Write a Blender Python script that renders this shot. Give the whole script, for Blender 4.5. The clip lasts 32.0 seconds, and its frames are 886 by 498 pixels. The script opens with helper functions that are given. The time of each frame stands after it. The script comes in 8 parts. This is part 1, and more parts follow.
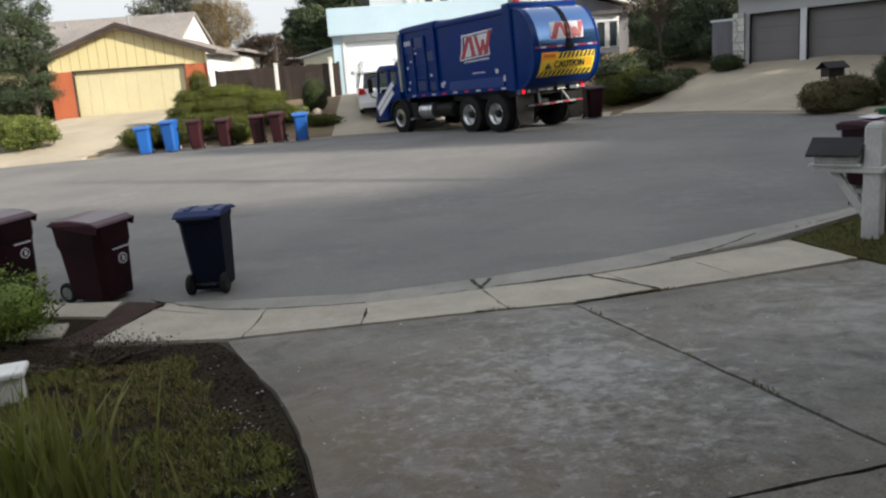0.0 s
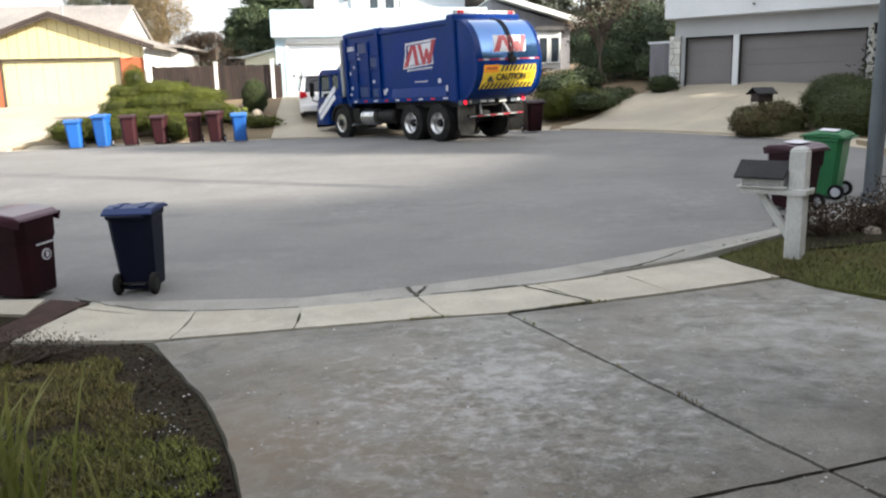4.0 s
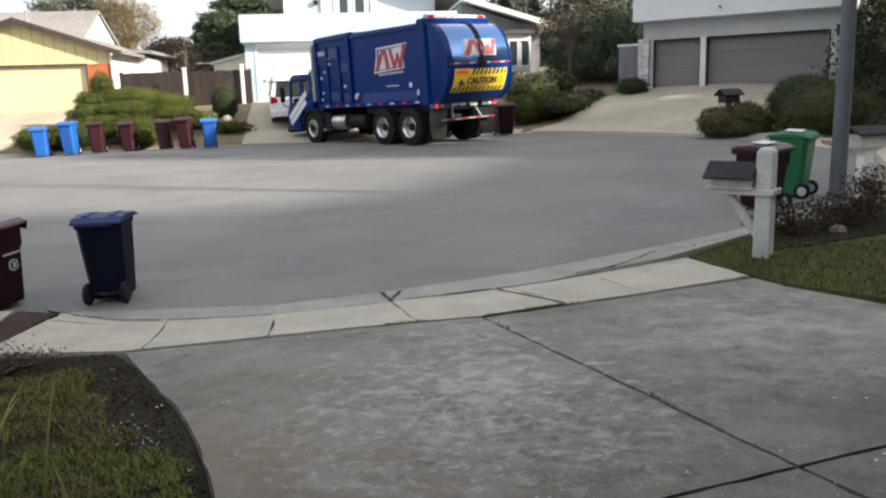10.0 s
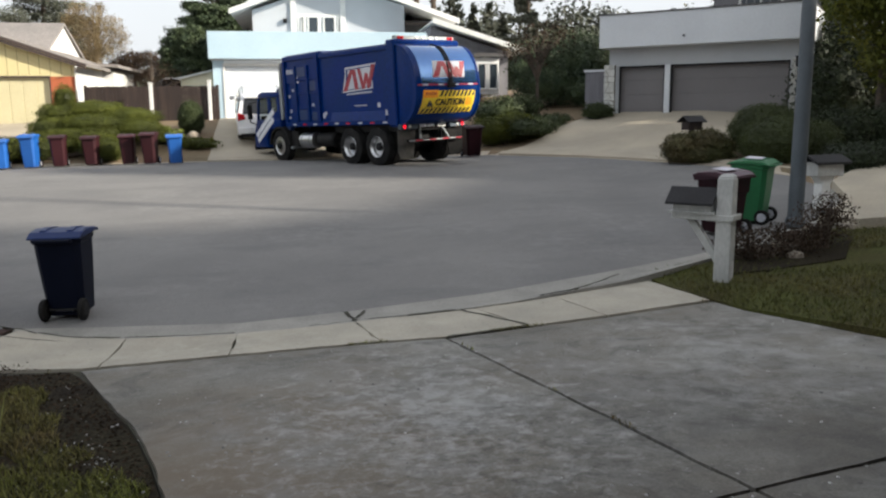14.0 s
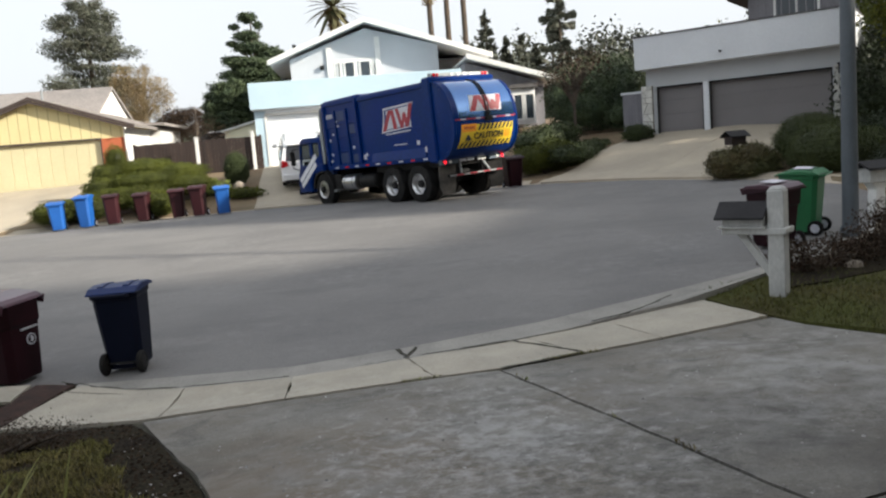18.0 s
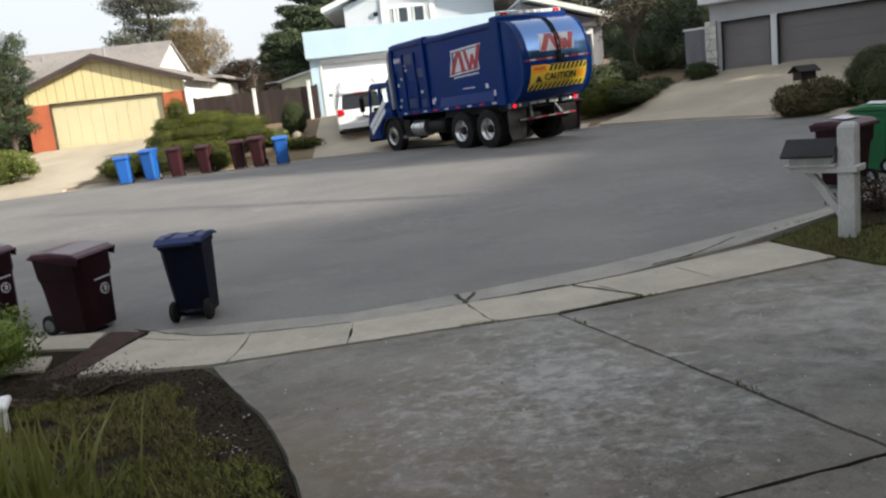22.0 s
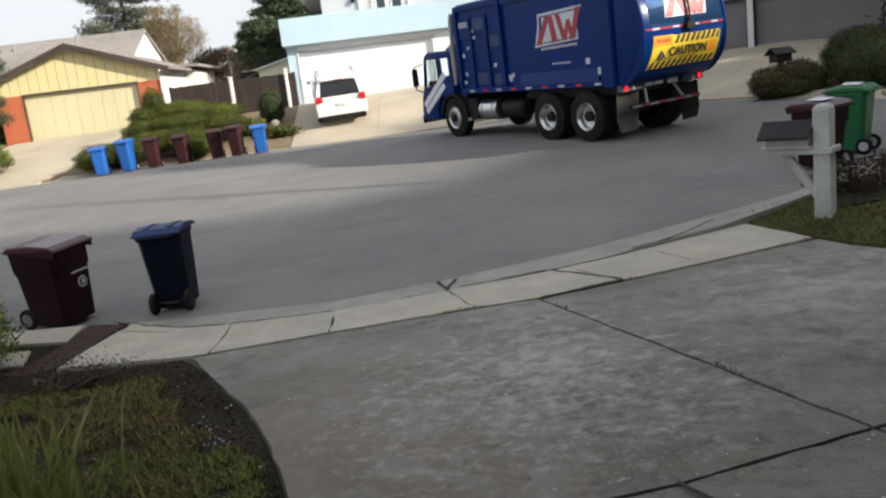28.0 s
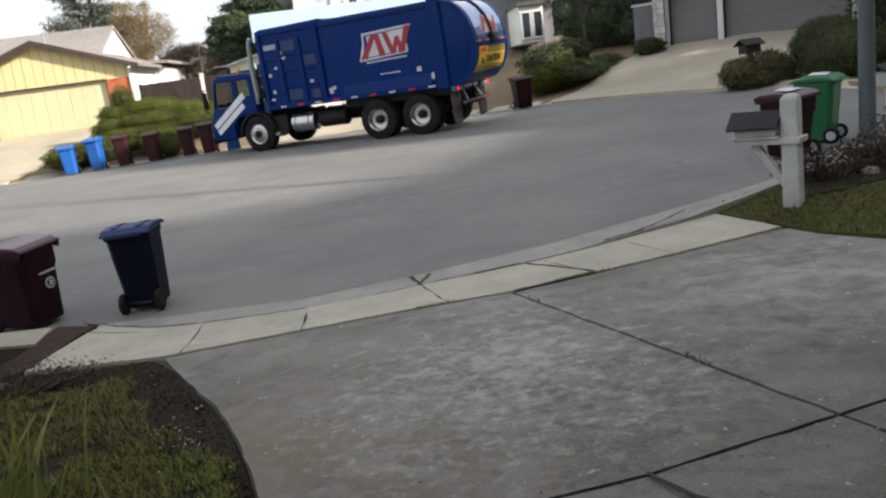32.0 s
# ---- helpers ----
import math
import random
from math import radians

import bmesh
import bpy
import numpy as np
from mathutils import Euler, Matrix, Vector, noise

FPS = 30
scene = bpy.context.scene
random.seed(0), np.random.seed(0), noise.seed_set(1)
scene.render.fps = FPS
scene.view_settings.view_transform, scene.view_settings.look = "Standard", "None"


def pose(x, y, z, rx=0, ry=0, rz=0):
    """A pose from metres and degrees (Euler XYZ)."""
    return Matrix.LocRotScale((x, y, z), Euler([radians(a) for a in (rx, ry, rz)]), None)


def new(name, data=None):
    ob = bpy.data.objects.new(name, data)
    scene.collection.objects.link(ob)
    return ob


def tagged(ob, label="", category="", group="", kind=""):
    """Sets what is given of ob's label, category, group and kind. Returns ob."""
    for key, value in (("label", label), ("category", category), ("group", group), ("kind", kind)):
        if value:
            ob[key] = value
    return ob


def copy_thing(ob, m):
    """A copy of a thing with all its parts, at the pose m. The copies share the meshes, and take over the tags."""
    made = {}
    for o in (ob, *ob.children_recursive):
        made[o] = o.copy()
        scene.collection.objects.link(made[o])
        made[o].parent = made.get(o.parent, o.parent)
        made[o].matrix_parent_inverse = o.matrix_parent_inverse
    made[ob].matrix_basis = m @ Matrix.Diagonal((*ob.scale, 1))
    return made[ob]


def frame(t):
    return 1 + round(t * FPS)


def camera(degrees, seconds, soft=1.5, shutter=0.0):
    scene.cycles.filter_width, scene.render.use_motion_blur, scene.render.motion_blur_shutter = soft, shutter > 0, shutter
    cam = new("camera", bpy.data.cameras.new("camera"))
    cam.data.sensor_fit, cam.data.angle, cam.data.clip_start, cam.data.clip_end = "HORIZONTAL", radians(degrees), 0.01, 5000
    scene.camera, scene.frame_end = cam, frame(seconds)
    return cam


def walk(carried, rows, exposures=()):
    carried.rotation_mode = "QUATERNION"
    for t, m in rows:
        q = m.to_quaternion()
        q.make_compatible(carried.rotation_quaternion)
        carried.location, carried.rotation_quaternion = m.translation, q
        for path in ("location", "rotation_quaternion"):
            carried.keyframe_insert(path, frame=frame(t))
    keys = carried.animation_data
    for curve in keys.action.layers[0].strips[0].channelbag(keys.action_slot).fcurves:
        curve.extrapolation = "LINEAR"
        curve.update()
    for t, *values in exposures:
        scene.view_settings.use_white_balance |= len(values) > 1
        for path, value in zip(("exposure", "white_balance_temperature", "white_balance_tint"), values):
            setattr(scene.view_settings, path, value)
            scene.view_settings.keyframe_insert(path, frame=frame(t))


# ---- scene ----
cam = camera(58.5, 32.0, soft=2.3)
# seconds, place, yaw to the left, pitch up, roll
PATH = [
    (0, -0.015, 0.012, 2.205, -0.09, -11.65, -4.02),
    (0.5, -0.005, 0.007, 2.201, -0.24, -11.39, -3.67),
    (1, -0.018, 0.004, 2.193, -0.47, -11.40, -2.63),
    (1.5, -0.015, 0.001, 2.198, -0.45, -11.71, -3.09),
    (2, -0.009, 0.013, 2.198, -2.23, -12.01, -2.74),
    (2.5, -0.008, 0.016, 2.191, -3.65, -12.45, -1.69),
    (3, -0.007, 0.020, 2.198, -3.54, -12.09, -1.45),
    (3.5, -0.006, 0.012, 2.196, -4.01, -11.23, -1.40),
    (5.5, -0.024, 0.002, 2.202, -6.34, -11.38, -0.94),
    (6, -0.023, -0.005, 2.207, -6.09, -10.85, -1.36),
    (6.5, -0.008, -0.004, 2.209, -6.01, -10.40, -1.09),
    (7, -0.016, -0.006, 2.197, -5.24, -11.24, -1.09),
    (7.5, 0.068, 0.013, 2.232, -8.00, -10.12, -0.64),
    (8, 0.019, -0.000, 2.208, -6.62, -10.05, -1.60),
    (8.5, 0.018, -0.001, 2.206, -6.49, -10.29, -1.88),
    (9, 0.009, -0.005, 2.212, -6.80, -10.74, -2.05),
    (9.5, 0.011, -0.002, 2.200, -6.86, -10.84, -1.70),
    (10, -0.007, -0.001, 2.209, -6.67, -11.06, -1.75),
    (10.5, -0.009, 0.001, 2.198, -6.73, -10.34, -1.58),
    (11, -0.012, -0.003, 2.202, -7.00, -9.81, -1.24),
    (11.5, -0.006, -0.009, 2.189, -7.81, -10.28, -0.77),
    (12, -0.010, -0.005, 2.203, -7.73, -11.62, -1.07),
    (12.5, 0.031, 0.015, 2.212, -7.30, -9.95, -1.43),
    (13, 0.010, 0.004, 2.205, -6.87, -8.78, -1.22),
    (13.5, 0.016, -0.006, 2.205, -8.47, -9.23, -0.62),
    (14, 0.008, -0.007, 2.212, -9.16, -9.64, -0.48),
    (14.5, 0.010, -0.000, 2.195, -9.36, -10.23, -0.20),
    (16.5, 0.054, 0.019, 2.227, -9.73, -10.47, -2.59),
    (17, 0.000, 0.000, 2.200, -10.20, -6.00, -2.40),
    (17.5, 0.008, 0.006, 2.200, -7.79, -7.02, -3.45),
    (18, 0.009, -0.005, 2.197, -5.84, -7.02, -4.59),
    (18.5, 0.031, -0.002, 2.177, -5.32, -7.41, -5.11),
    (19, 0.020, -0.004, 2.179, -4.40, -7.98, -5.78),
    (19.5, 0.013, -0.003, 2.189, -2.81, -8.85, -6.31),
    (20, 0.029, 0.009, 2.191, -2.26, -9.37, -6.69),
    (20.5, 0.026, -0.005, 2.198, -1.77, -9.65, -6.93),
    (21, 0.024, 0.006, 2.192, -2.20, -9.82, -7.20),
    (21.5, 0.017, -0.006, 2.191, -1.72, -10.21, -6.35),
    (22, 0.018, -0.010, 2.187, -1.24, -10.47, -6.23),
    (22.5, 0.031, 0.001, 2.192, -2.15, -10.66, -6.59),
    (23, 0.033, -0.007, 2.190, -1.92, -11.16, -6.94),
    (23.5, 0.036, -0.006, 2.200, -2.16, -11.07, -7.05),
    (24, 0.040, -0.004, 2.188, -1.61, -11.53, -7.09),
    (24.5, 0.019, -0.011, 2.188, -2.15, -11.58, -6.97),
    (25, 0.011, -0.007, 2.186, -1.61, -11.89, -6.79),
    (25.5, 0.034, 0.006, 2.180, -2.62, -12.08, -6.82),
    (27.5, 0.021, -0.014, 2.182, -2.54, -11.83, -6.54),
    (28, 0.026, -0.007, 2.188, -2.49, -11.58, -6.92),
    (28.5, 0.032, -0.012, 2.183, -1.87, -11.36, -6.99),
    (29, 0.034, -0.009, 2.185, -1.89, -11.27, -7.28),
    (29.5, 0.049, -0.007, 2.191, -2.02, -10.96, -7.73),
    (30, 0.069, -0.006, 2.189, -2.58, -10.90, -7.46),
    (30.5, 0.075, 0.001, 2.179, -2.46, -11.60, -6.73),
    (31, 0.070, 0.000, 2.181, -3.27, -12.29, -7.14),
    (31.5, 0.063, -0.006, 2.187, -4.02, -12.38, -7.55),
    (32, 0.074, 0.009, 2.182, -4.12, -12.19, -7.51),
]
walk(cam, [(t, pose(x, y, z, 90 + p, 0, yaw) @ pose(0, 0, 0, 0, 0, roll)) for t, x, y, z, yaw, p, roll in PATH],
     exposures=[(0, 0.84), (1, 1.29), (2, 1.42), (3, 1.69), (3.5, 1.69), (5.5, 1.64), (6, 1.59), (7, 1.35), (8, 1.24), (9, 1.14), (10, 1.32), (11, 1.09), (12, 1.09), (13, 1.24), (14, 0.91), (14.5, 0.89), (16.5, 1.33), (17, 1.36), (18, 0.96), (19, 0.94), (20, 0.96), (22, 0.94), (23, 0.89), (30, 0.89), (31, 0.84), (32, 1.09)])

# ---- light ----
SUN_AZ = math.atan2(-0.44, 0.90)      # the way to the sun, seen from above
SUN_EL = radians(25)
world = bpy.data.worlds.new("sky")
scene.world = world
world.use_nodes = True
wn = world.node_tree
sky = wn.nodes.new("ShaderNodeTexSky")
sky.sky_type = "NISHITA"
sky.sun_disc = False
sky.sun_elevation = SUN_EL
sky.sun_rotation = math.pi / 2 - SUN_AZ
sky.dust_density = 6.0
sky.air_density = 1.2
sky.ozone_density = 1.0
# a thin bright overcast over the clear sky
cloud = wn.nodes.new("ShaderNodeTexNoise")
cloud.inputs["Scale"].default_value = 1.6
cloud.inputs["Detail"].default_value = 6.0
veil = wn.nodes.new("ShaderNodeMapRange")
veil.inputs[1].default_value, veil.inputs[2].default_value = 0.3, 0.7
veil.inputs[3].default_value, veil.inputs[4].default_value = 0.72, 0.97
wn.links.new(cloud.outputs["Fac"], veil.inputs[0])
cover = wn.nodes.new("ShaderNodeMix")
cover.data_type = "RGBA"
cover.inputs["B"].default_value = (3.42, 3.56, 3.74, 1)
wn.links.new(veil.outputs[0], cover.inputs["Factor"])
wn.links.new(sky.outputs[0], cover.inputs["A"])
wn.links.new(cover.outputs["Result"], wn.nodes["Background"].inputs[0])
wn.nodes["Background"].inputs[1].default_value = 0.15
sun_data = bpy.data.lights.new("sun", "SUN")
sun_data.energy = 4.3
sun_data.angle = radians(2.2)
sun_data.color = (1.0, 0.93, 0.81)
sun = new("sun", sun_data)
to_sun = Vector((math.cos(SUN_AZ) * math.cos(SUN_EL), math.sin(SUN_AZ) * math.cos(SUN_EL), math.sin(SUN_EL)))
sun.matrix_world = Matrix.Translation(to_sun * 60) @ to_sun.to_track_quat("Z", "Y").to_matrix().to_4x4()


# ---- materials ----
def mk(name, color, rough=0.7, metal=0.0, color2=None, scale=2.0, fine=30.0, amount=0.35, grain=0.18, bump=0.15,
       rand=0.0, spec=0.5, island=0.0, stretch=(1, 1, 1), coat=0.0):
    """A surface with broad patches (color to color2), fine grain and relief, in metres of its own object."""
    m = bpy.data.materials.new(name)
    m.use_nodes = True
    nt = m.node_tree
    N, L = nt.nodes, nt.links
    b = N["Principled BSDF"]
    b.inputs["Roughness"].default_value = rough
    b.inputs["Metallic"].default_value = metal
    b.inputs["Specular IOR Level"].default_value = spec
    b.inputs["Coat Weight"].default_value = coat
    b.inputs["Coat Roughness"].default_value = 0.12
    tc = N.new("ShaderNodeTexCoord")
    mp = N.new("ShaderNodeMapping")
    mp.inputs["Scale"].default_value = stretch
    L.new(tc.outputs["Object"], mp.inputs["Vector"])
    n1 = N.new("ShaderNodeTexNoise")
    n1.inputs["Scale"].default_value = scale
    n1.inputs["Detail"].default_value = 5.0
    L.new(mp.outputs[0], n1.inputs["Vector"])
    n2 = N.new("ShaderNodeTexNoise")
    n2.inputs["Scale"].default_value = fine
    n2.inputs["Detail"].default_value = 3.0
    L.new(mp.outputs[0], n2.inputs["Vector"])
    ramp = N.new("ShaderNodeMapRange")
    ramp.inputs[1].default_value, ramp.inputs[2].default_value = 0.35, 0.68
    L.new(n1.outputs["Fac"], ramp.inputs[0])
    mix = N.new("ShaderNodeMix")
    mix.data_type = "RGBA"
    c2 = color2 or tuple(c * (1 - amount) for c in color)
    mix.inputs["A"].default_value = (*color, 1)
    mix.inputs["B"].default_value = (*c2, 1)
    L.new(ramp.outputs[0], mix.inputs["Factor"])
    hsv = N.new("ShaderNodeHueSaturation")
    L.new(mix.outputs["Result"], hsv.inputs["Color"])
    gr = N.new("ShaderNodeMapRange")
    gr.inputs[1].default_value, gr.inputs[2].default_value = 0.3, 0.7
    gr.inputs[3].default_value, gr.inputs[4].default_value = 1 - grain, 1 + grain
    L.new(n2.outputs["Fac"], gr.inputs[0])
    value = gr.outputs[0]
    for on, node, socket in ((rand, "ShaderNodeObjectInfo", "Random"), (island, "ShaderNodeNewGeometry", "Random Per Island")):
        if on:
            src = N.new(node)
            rr = N.new("ShaderNodeMapRange")
            rr.inputs[3].default_value, rr.inputs[4].default_value = 1 - on, 1 + on
            L.new(src.outputs[socket], rr.inputs[0])
            mu = N.new("ShaderNodeMath")
            mu.operation = "MULTIPLY"
            L.new(value, mu.inputs[0])
            L.new(rr.outputs[0], mu.inputs[1])
            value = mu.outputs[0]
    L.new(value, hsv.inputs["Value"])
    L.new(hsv.outputs[0], b.inputs["Base Color"])
    if bump:
        bp = N.new("ShaderNodeBump")
        bp.inputs["Strength"].default_value = bump
        bp.inputs["Distance"].default_value = 0.01
        L.new(n2.outputs["Fac"], bp.inputs["Height"])
        L.new(bp.outputs[0], b.inputs["Normal"])
    return m


def leafy(name, color, color2, rough=0.6, island=0.45):
    return mk(name, color, rough, 0, color2, scale=1.2, fine=9, grain=0.12, bump=0, island=island, spec=0.3)


def plain(name, color, rough=0.4, metal=0.0, glow=0.0):
    m = bpy.data.materials.new(name)
    m.use_nodes = True
    b = m.node_tree.nodes["Principled BSDF"]
    b.inputs["Base Color"].default_value = (*color, 1)
    b.inputs["Roughness"].default_value = rough
    b.inputs["Metallic"].default_value = metal
    if glow:
        b.inputs["Emission Color"].default_value = (*color, 1)
        b.inputs["Emission Strength"].default_value = glow
    return m


ASPHALT = mk("asphalt", (0.170, 0.164, 0.158), 0.9, color2=(0.128, 0.124, 0.122), scale=0.35, fine=55, grain=0.2, bump=0.25)
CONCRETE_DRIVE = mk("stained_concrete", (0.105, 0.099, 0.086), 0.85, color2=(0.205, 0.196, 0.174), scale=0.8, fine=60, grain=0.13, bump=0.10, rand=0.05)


def weathered(m, pale, dark, seed):
    """Pale bloom in ragged blotches and dark specks over a surface."""
    N, L = m.node_tree.nodes, m.node_tree.links
    b = N["Principled BSDF"]
    src = b.inputs["Base Color"].links[0].from_socket
    tc = N.new("ShaderNodeTexCoord")
    at = N.new("ShaderNodeMapping")
    at.inputs["Location"].default_value = (seed, seed * 0.7, 0)
    L.new(tc.outputs["Object"], at.inputs["Vector"])
    for scale, lo, hi, tint, amount, rough in ((0.6, 0.44, 0.62, None, 0, 0.5), (5.0, 0.46, 0.64, pale, 0.9, 0.75), (9.0, 0.66, 0.74, dark, 0.7, 0.6)):
        n = N.new("ShaderNodeTexNoise")
        n.inputs["Scale"].default_value = scale
        n.inputs["Detail"].default_value = 7.0
        n.inputs["Roughness"].default_value = rough
        L.new(at.outputs[0], n.inputs["Vector"])
        r = N.new("ShaderNodeMapRange")
        r.inputs[1].default_value, r.inputs[2].default_value = lo, hi
        L.new(n.outputs["Fac"], r.inputs[0])
        if tint is None:
            where = r.outputs[0]
            continue
        f = N.new("ShaderNodeMath")
        f.operation = "MULTIPLY"
        L.new(r.outputs[0], f.inputs[0])
        if tint is pale:
            L.new(where, f.inputs[1])
        else:
            f.inputs[1].default_value = 1.0
        g = N.new("ShaderNodeMath")
        g.operation = "MULTIPLY"
        g.inputs[1].default_value = amount
        L.new(f.outputs[0], g.inputs[0])
        mix = N.new("ShaderNodeMix")
        mix.data_type = "RGBA"
        L.new(g.outputs[0], mix.inputs["Factor"])
        L.new(src, mix.inputs["A"])
        mix.inputs["B"].default_value = (*tint, 1)
        src = mix.outputs["Result"]
    L.new(src, b.inputs["Base Color"])


weathered(CONCRETE_DRIVE, (0.26, 0.252, 0.238), (0.045, 0.042, 0.036), 3.0)


def stained(m, layers):
    """More layers of stains and specks: (scale, stretch, low, high, tint, amount, roughness, distortion)."""
    N, L = m.node_tree.nodes, m.node_tree.links
    b = N["Principled BSDF"]
    src = b.inputs["Base Color"].links[0].from_socket
    tc = N.new("ShaderNodeTexCoord")
    for i, (scale, stretch, lo, hi, tint, amount, rough, warp) in enumerate(layers):
        at = N.new("ShaderNodeMapping")
        at.inputs["Location"].default_value = (1.7 * i + 0.4, 2.9 * i, 0.3 * i)
        at.inputs["Scale"].default_value = stretch
        L.new(tc.outputs["Object"], at.inputs["Vector"])
        n = N.new("ShaderNodeTexNoise")
        n.inputs["Scale"].default_value = scale
        n.inputs["Detail"].default_value = 8.0
        n.inputs["Roughness"].default_value = rough
        n.inputs["Distortion"].default_value = warp
        L.new(at.outputs[0], n.inputs["Vector"])
        r = N.new("ShaderNodeMapRange")
        r.inputs[1].default_value, r.inputs[2].default_value = lo, hi
        r.inputs[4].default_value = amount
        L.new(n.outputs["Fac"], r.inputs[0])
        mix = N.new("ShaderNodeMix")
        mix.data_type = "RGBA"
        L.new(r.outputs[0], mix.inputs["Factor"])
        L.new(src, mix.inputs["A"])
        mix.inputs["B"].default_value = (*tint, 1)
        src = mix.outputs["Result"]
    L.new(src, b.inputs["Base Color"])


stained(CONCRETE_DRIVE, [(0.9, (1, 1, 1), 0.43, 0.68, (0.122, 0.101, 0.075), 0.75, 0.6, 0.6),
                         (2.0, (1, 1, 1), 0.50, 0.66, (0.062, 0.058, 0.051), 0.8, 0.72, 0.8),
                         (2.4, (1, 1.15, 1), 0.56, 0.74, (0.33, 0.325, 0.31), 0.4, 0.74, 0.3),
                         (17.0, (1, 1, 1), 0.66, 0.72, (0.34, 0.33, 0.31), 0.75, 0.55, 0.0),
                         (26.0, (1, 1, 1), 0.66, 0.71, (0.030, 0.028, 0.024), 0.8, 0.55, 0.0),
                         (70.0, (1, 1, 1), 0.50, 0.75, (0.30, 0.29, 0.27), 0.50, 0.6, 0.0),
                         (70.0, (1, 1.1, 1), 0.52, 0.78, (0.04, 0.037, 0.032), 0.6, 0.6, 0.0)])


def bloom(m, fields):
    """Fields of stain, and of shade put into the colour, that fade from a centre: (x, y, radius x, radius y, tint,
    amount, speckle scale, low, high).
    """
    N, L = m.node_tree.nodes, m.node_tree.links
    b = N["Principled BSDF"]
    src = b.inputs["Base Color"].links[0].from_socket
    tc = N.new("ShaderNodeTexCoord")
    for x, y, rx, ry, tint, amount, scale, lo, hi in fields:
        at = N.new("ShaderNodeMapping")
        at.inputs["Location"].default_value = (-x / rx, -y / ry, 0)
        at.inputs["Scale"].default_value = (1 / rx, 1 / ry, 0)
        L.new(tc.outputs["Object"], at.inputs["Vector"])
        ball = N.new("ShaderNodeTexGradient")
        ball.gradient_type = "SPHERICAL"
        L.new(at.outputs[0], ball.inputs["Vector"])
        n = N.new("ShaderNodeTexNoise")
        n.inputs["Scale"].default_value = scale
        n.inputs["Detail"].default_value = 9.0
        n.inputs["Roughness"].default_value = 0.72
        n.inputs["Distortion"].default_value = 0.4
        L.new(tc.outputs["Object"], n.inputs["Vector"])
        add = N.new("ShaderNodeMath")
        add.operation = "MULTIPLY_ADD"
        add.inputs[1].default_value = 0.16
        L.new(ball.outputs["Fac"], add.inputs[0])
        L.new(n.outputs["Fac"], add.inputs[2])
        r = N.new("ShaderNodeMapRange")
        r.inputs[1].default_value, r.inputs[2].default_value, r.inputs[4].default_value = lo, hi, amount
        L.new(add.outputs[0], r.inputs[0])
        near = N.new("ShaderNodeMapRange")
        near.inputs[2].default_value = 0.35
        L.new(ball.outputs["Fac"], near.inputs[0])
        f = N.new("ShaderNodeMath")
        f.operation = "MULTIPLY"
        L.new(r.outputs[0], f.inputs[0])
        L.new(near.outputs[0], f.inputs[1])
        mix = N.new("ShaderNodeMix")
        mix.data_type = "RGBA"
        L.new(f.outputs[0], mix.inputs["Factor"])
        L.new(src, mix.inputs["A"])
        mix.inputs["B"].default_value = (*tint, 1)
        src = mix.outputs["Result"]
    L.new(src, b.inputs["Base Color"])


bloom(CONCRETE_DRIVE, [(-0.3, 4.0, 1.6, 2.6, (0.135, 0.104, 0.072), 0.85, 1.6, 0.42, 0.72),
                       # no stain: the dimmer light by the house, darkened into the right-hand slabs
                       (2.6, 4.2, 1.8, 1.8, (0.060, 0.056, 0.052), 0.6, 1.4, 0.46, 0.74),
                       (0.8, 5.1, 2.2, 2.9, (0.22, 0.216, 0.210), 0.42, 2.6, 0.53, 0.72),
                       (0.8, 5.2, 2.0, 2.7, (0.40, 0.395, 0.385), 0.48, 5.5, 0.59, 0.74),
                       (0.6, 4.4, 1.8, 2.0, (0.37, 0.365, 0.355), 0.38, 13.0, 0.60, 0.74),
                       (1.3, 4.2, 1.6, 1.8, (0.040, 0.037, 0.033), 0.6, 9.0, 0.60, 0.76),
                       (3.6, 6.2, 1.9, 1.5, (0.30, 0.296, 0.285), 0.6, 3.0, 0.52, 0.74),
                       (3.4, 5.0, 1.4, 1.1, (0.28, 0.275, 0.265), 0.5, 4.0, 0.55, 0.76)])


CONCRETE_WALK = mk("pale_concrete", (0.375, 0.342, 0.280), 0.85, color2=(0.300, 0.276, 0.228), scale=1.6, fine=45, grain=0.10, bump=0.1, rand=0.07)
CONCRETE_CURB = mk("curb_concrete", (0.275, 0.262, 0.235), 0.85, color2=(0.205, 0.197, 0.18), scale=1.8, fine=45, grain=0.16, bump=0.2, rand=0.06)
CONCRETE_FAR = mk("driveway_concrete", (0.41, 0.355, 0.272), 0.85, color2=(0.325, 0.285, 0.222), scale=0.6, fine=25, grain=0.12, bump=0.1, rand=0.05)
weathered(CONCRETE_WALK, (0.40, 0.37, 0.31), (0.11, 0.10, 0.08), 7.0)
weathered(ASPHALT, (0.19, 0.185, 0.18), (0.085, 0.084, 0.085), 11.0)
stained(CONCRETE_WALK, [(1.2, (1, 1, 1), 0.50, 0.72, (0.25, 0.215, 0.165), 0.5, 0.65, 0.5),
                        (30.0, (1, 1, 1), 0.62, 0.72, (0.12, 0.105, 0.085), 0.6, 0.6, 0.0),
                        (60.0, (1, 1, 1), 0.55, 0.75, (0.42, 0.40, 0.35), 0.4, 0.6, 0.0)])
stained(ASPHALT, [(0.5, (1, 2.5, 1), 0.50, 0.72, (0.098, 0.096, 0.097), 0.55, 0.6, 0.4),
                  (45.0, (1, 1, 1), 0.58, 0.72, (0.24, 0.235, 0.22), 0.35, 0.6, 0.0)])
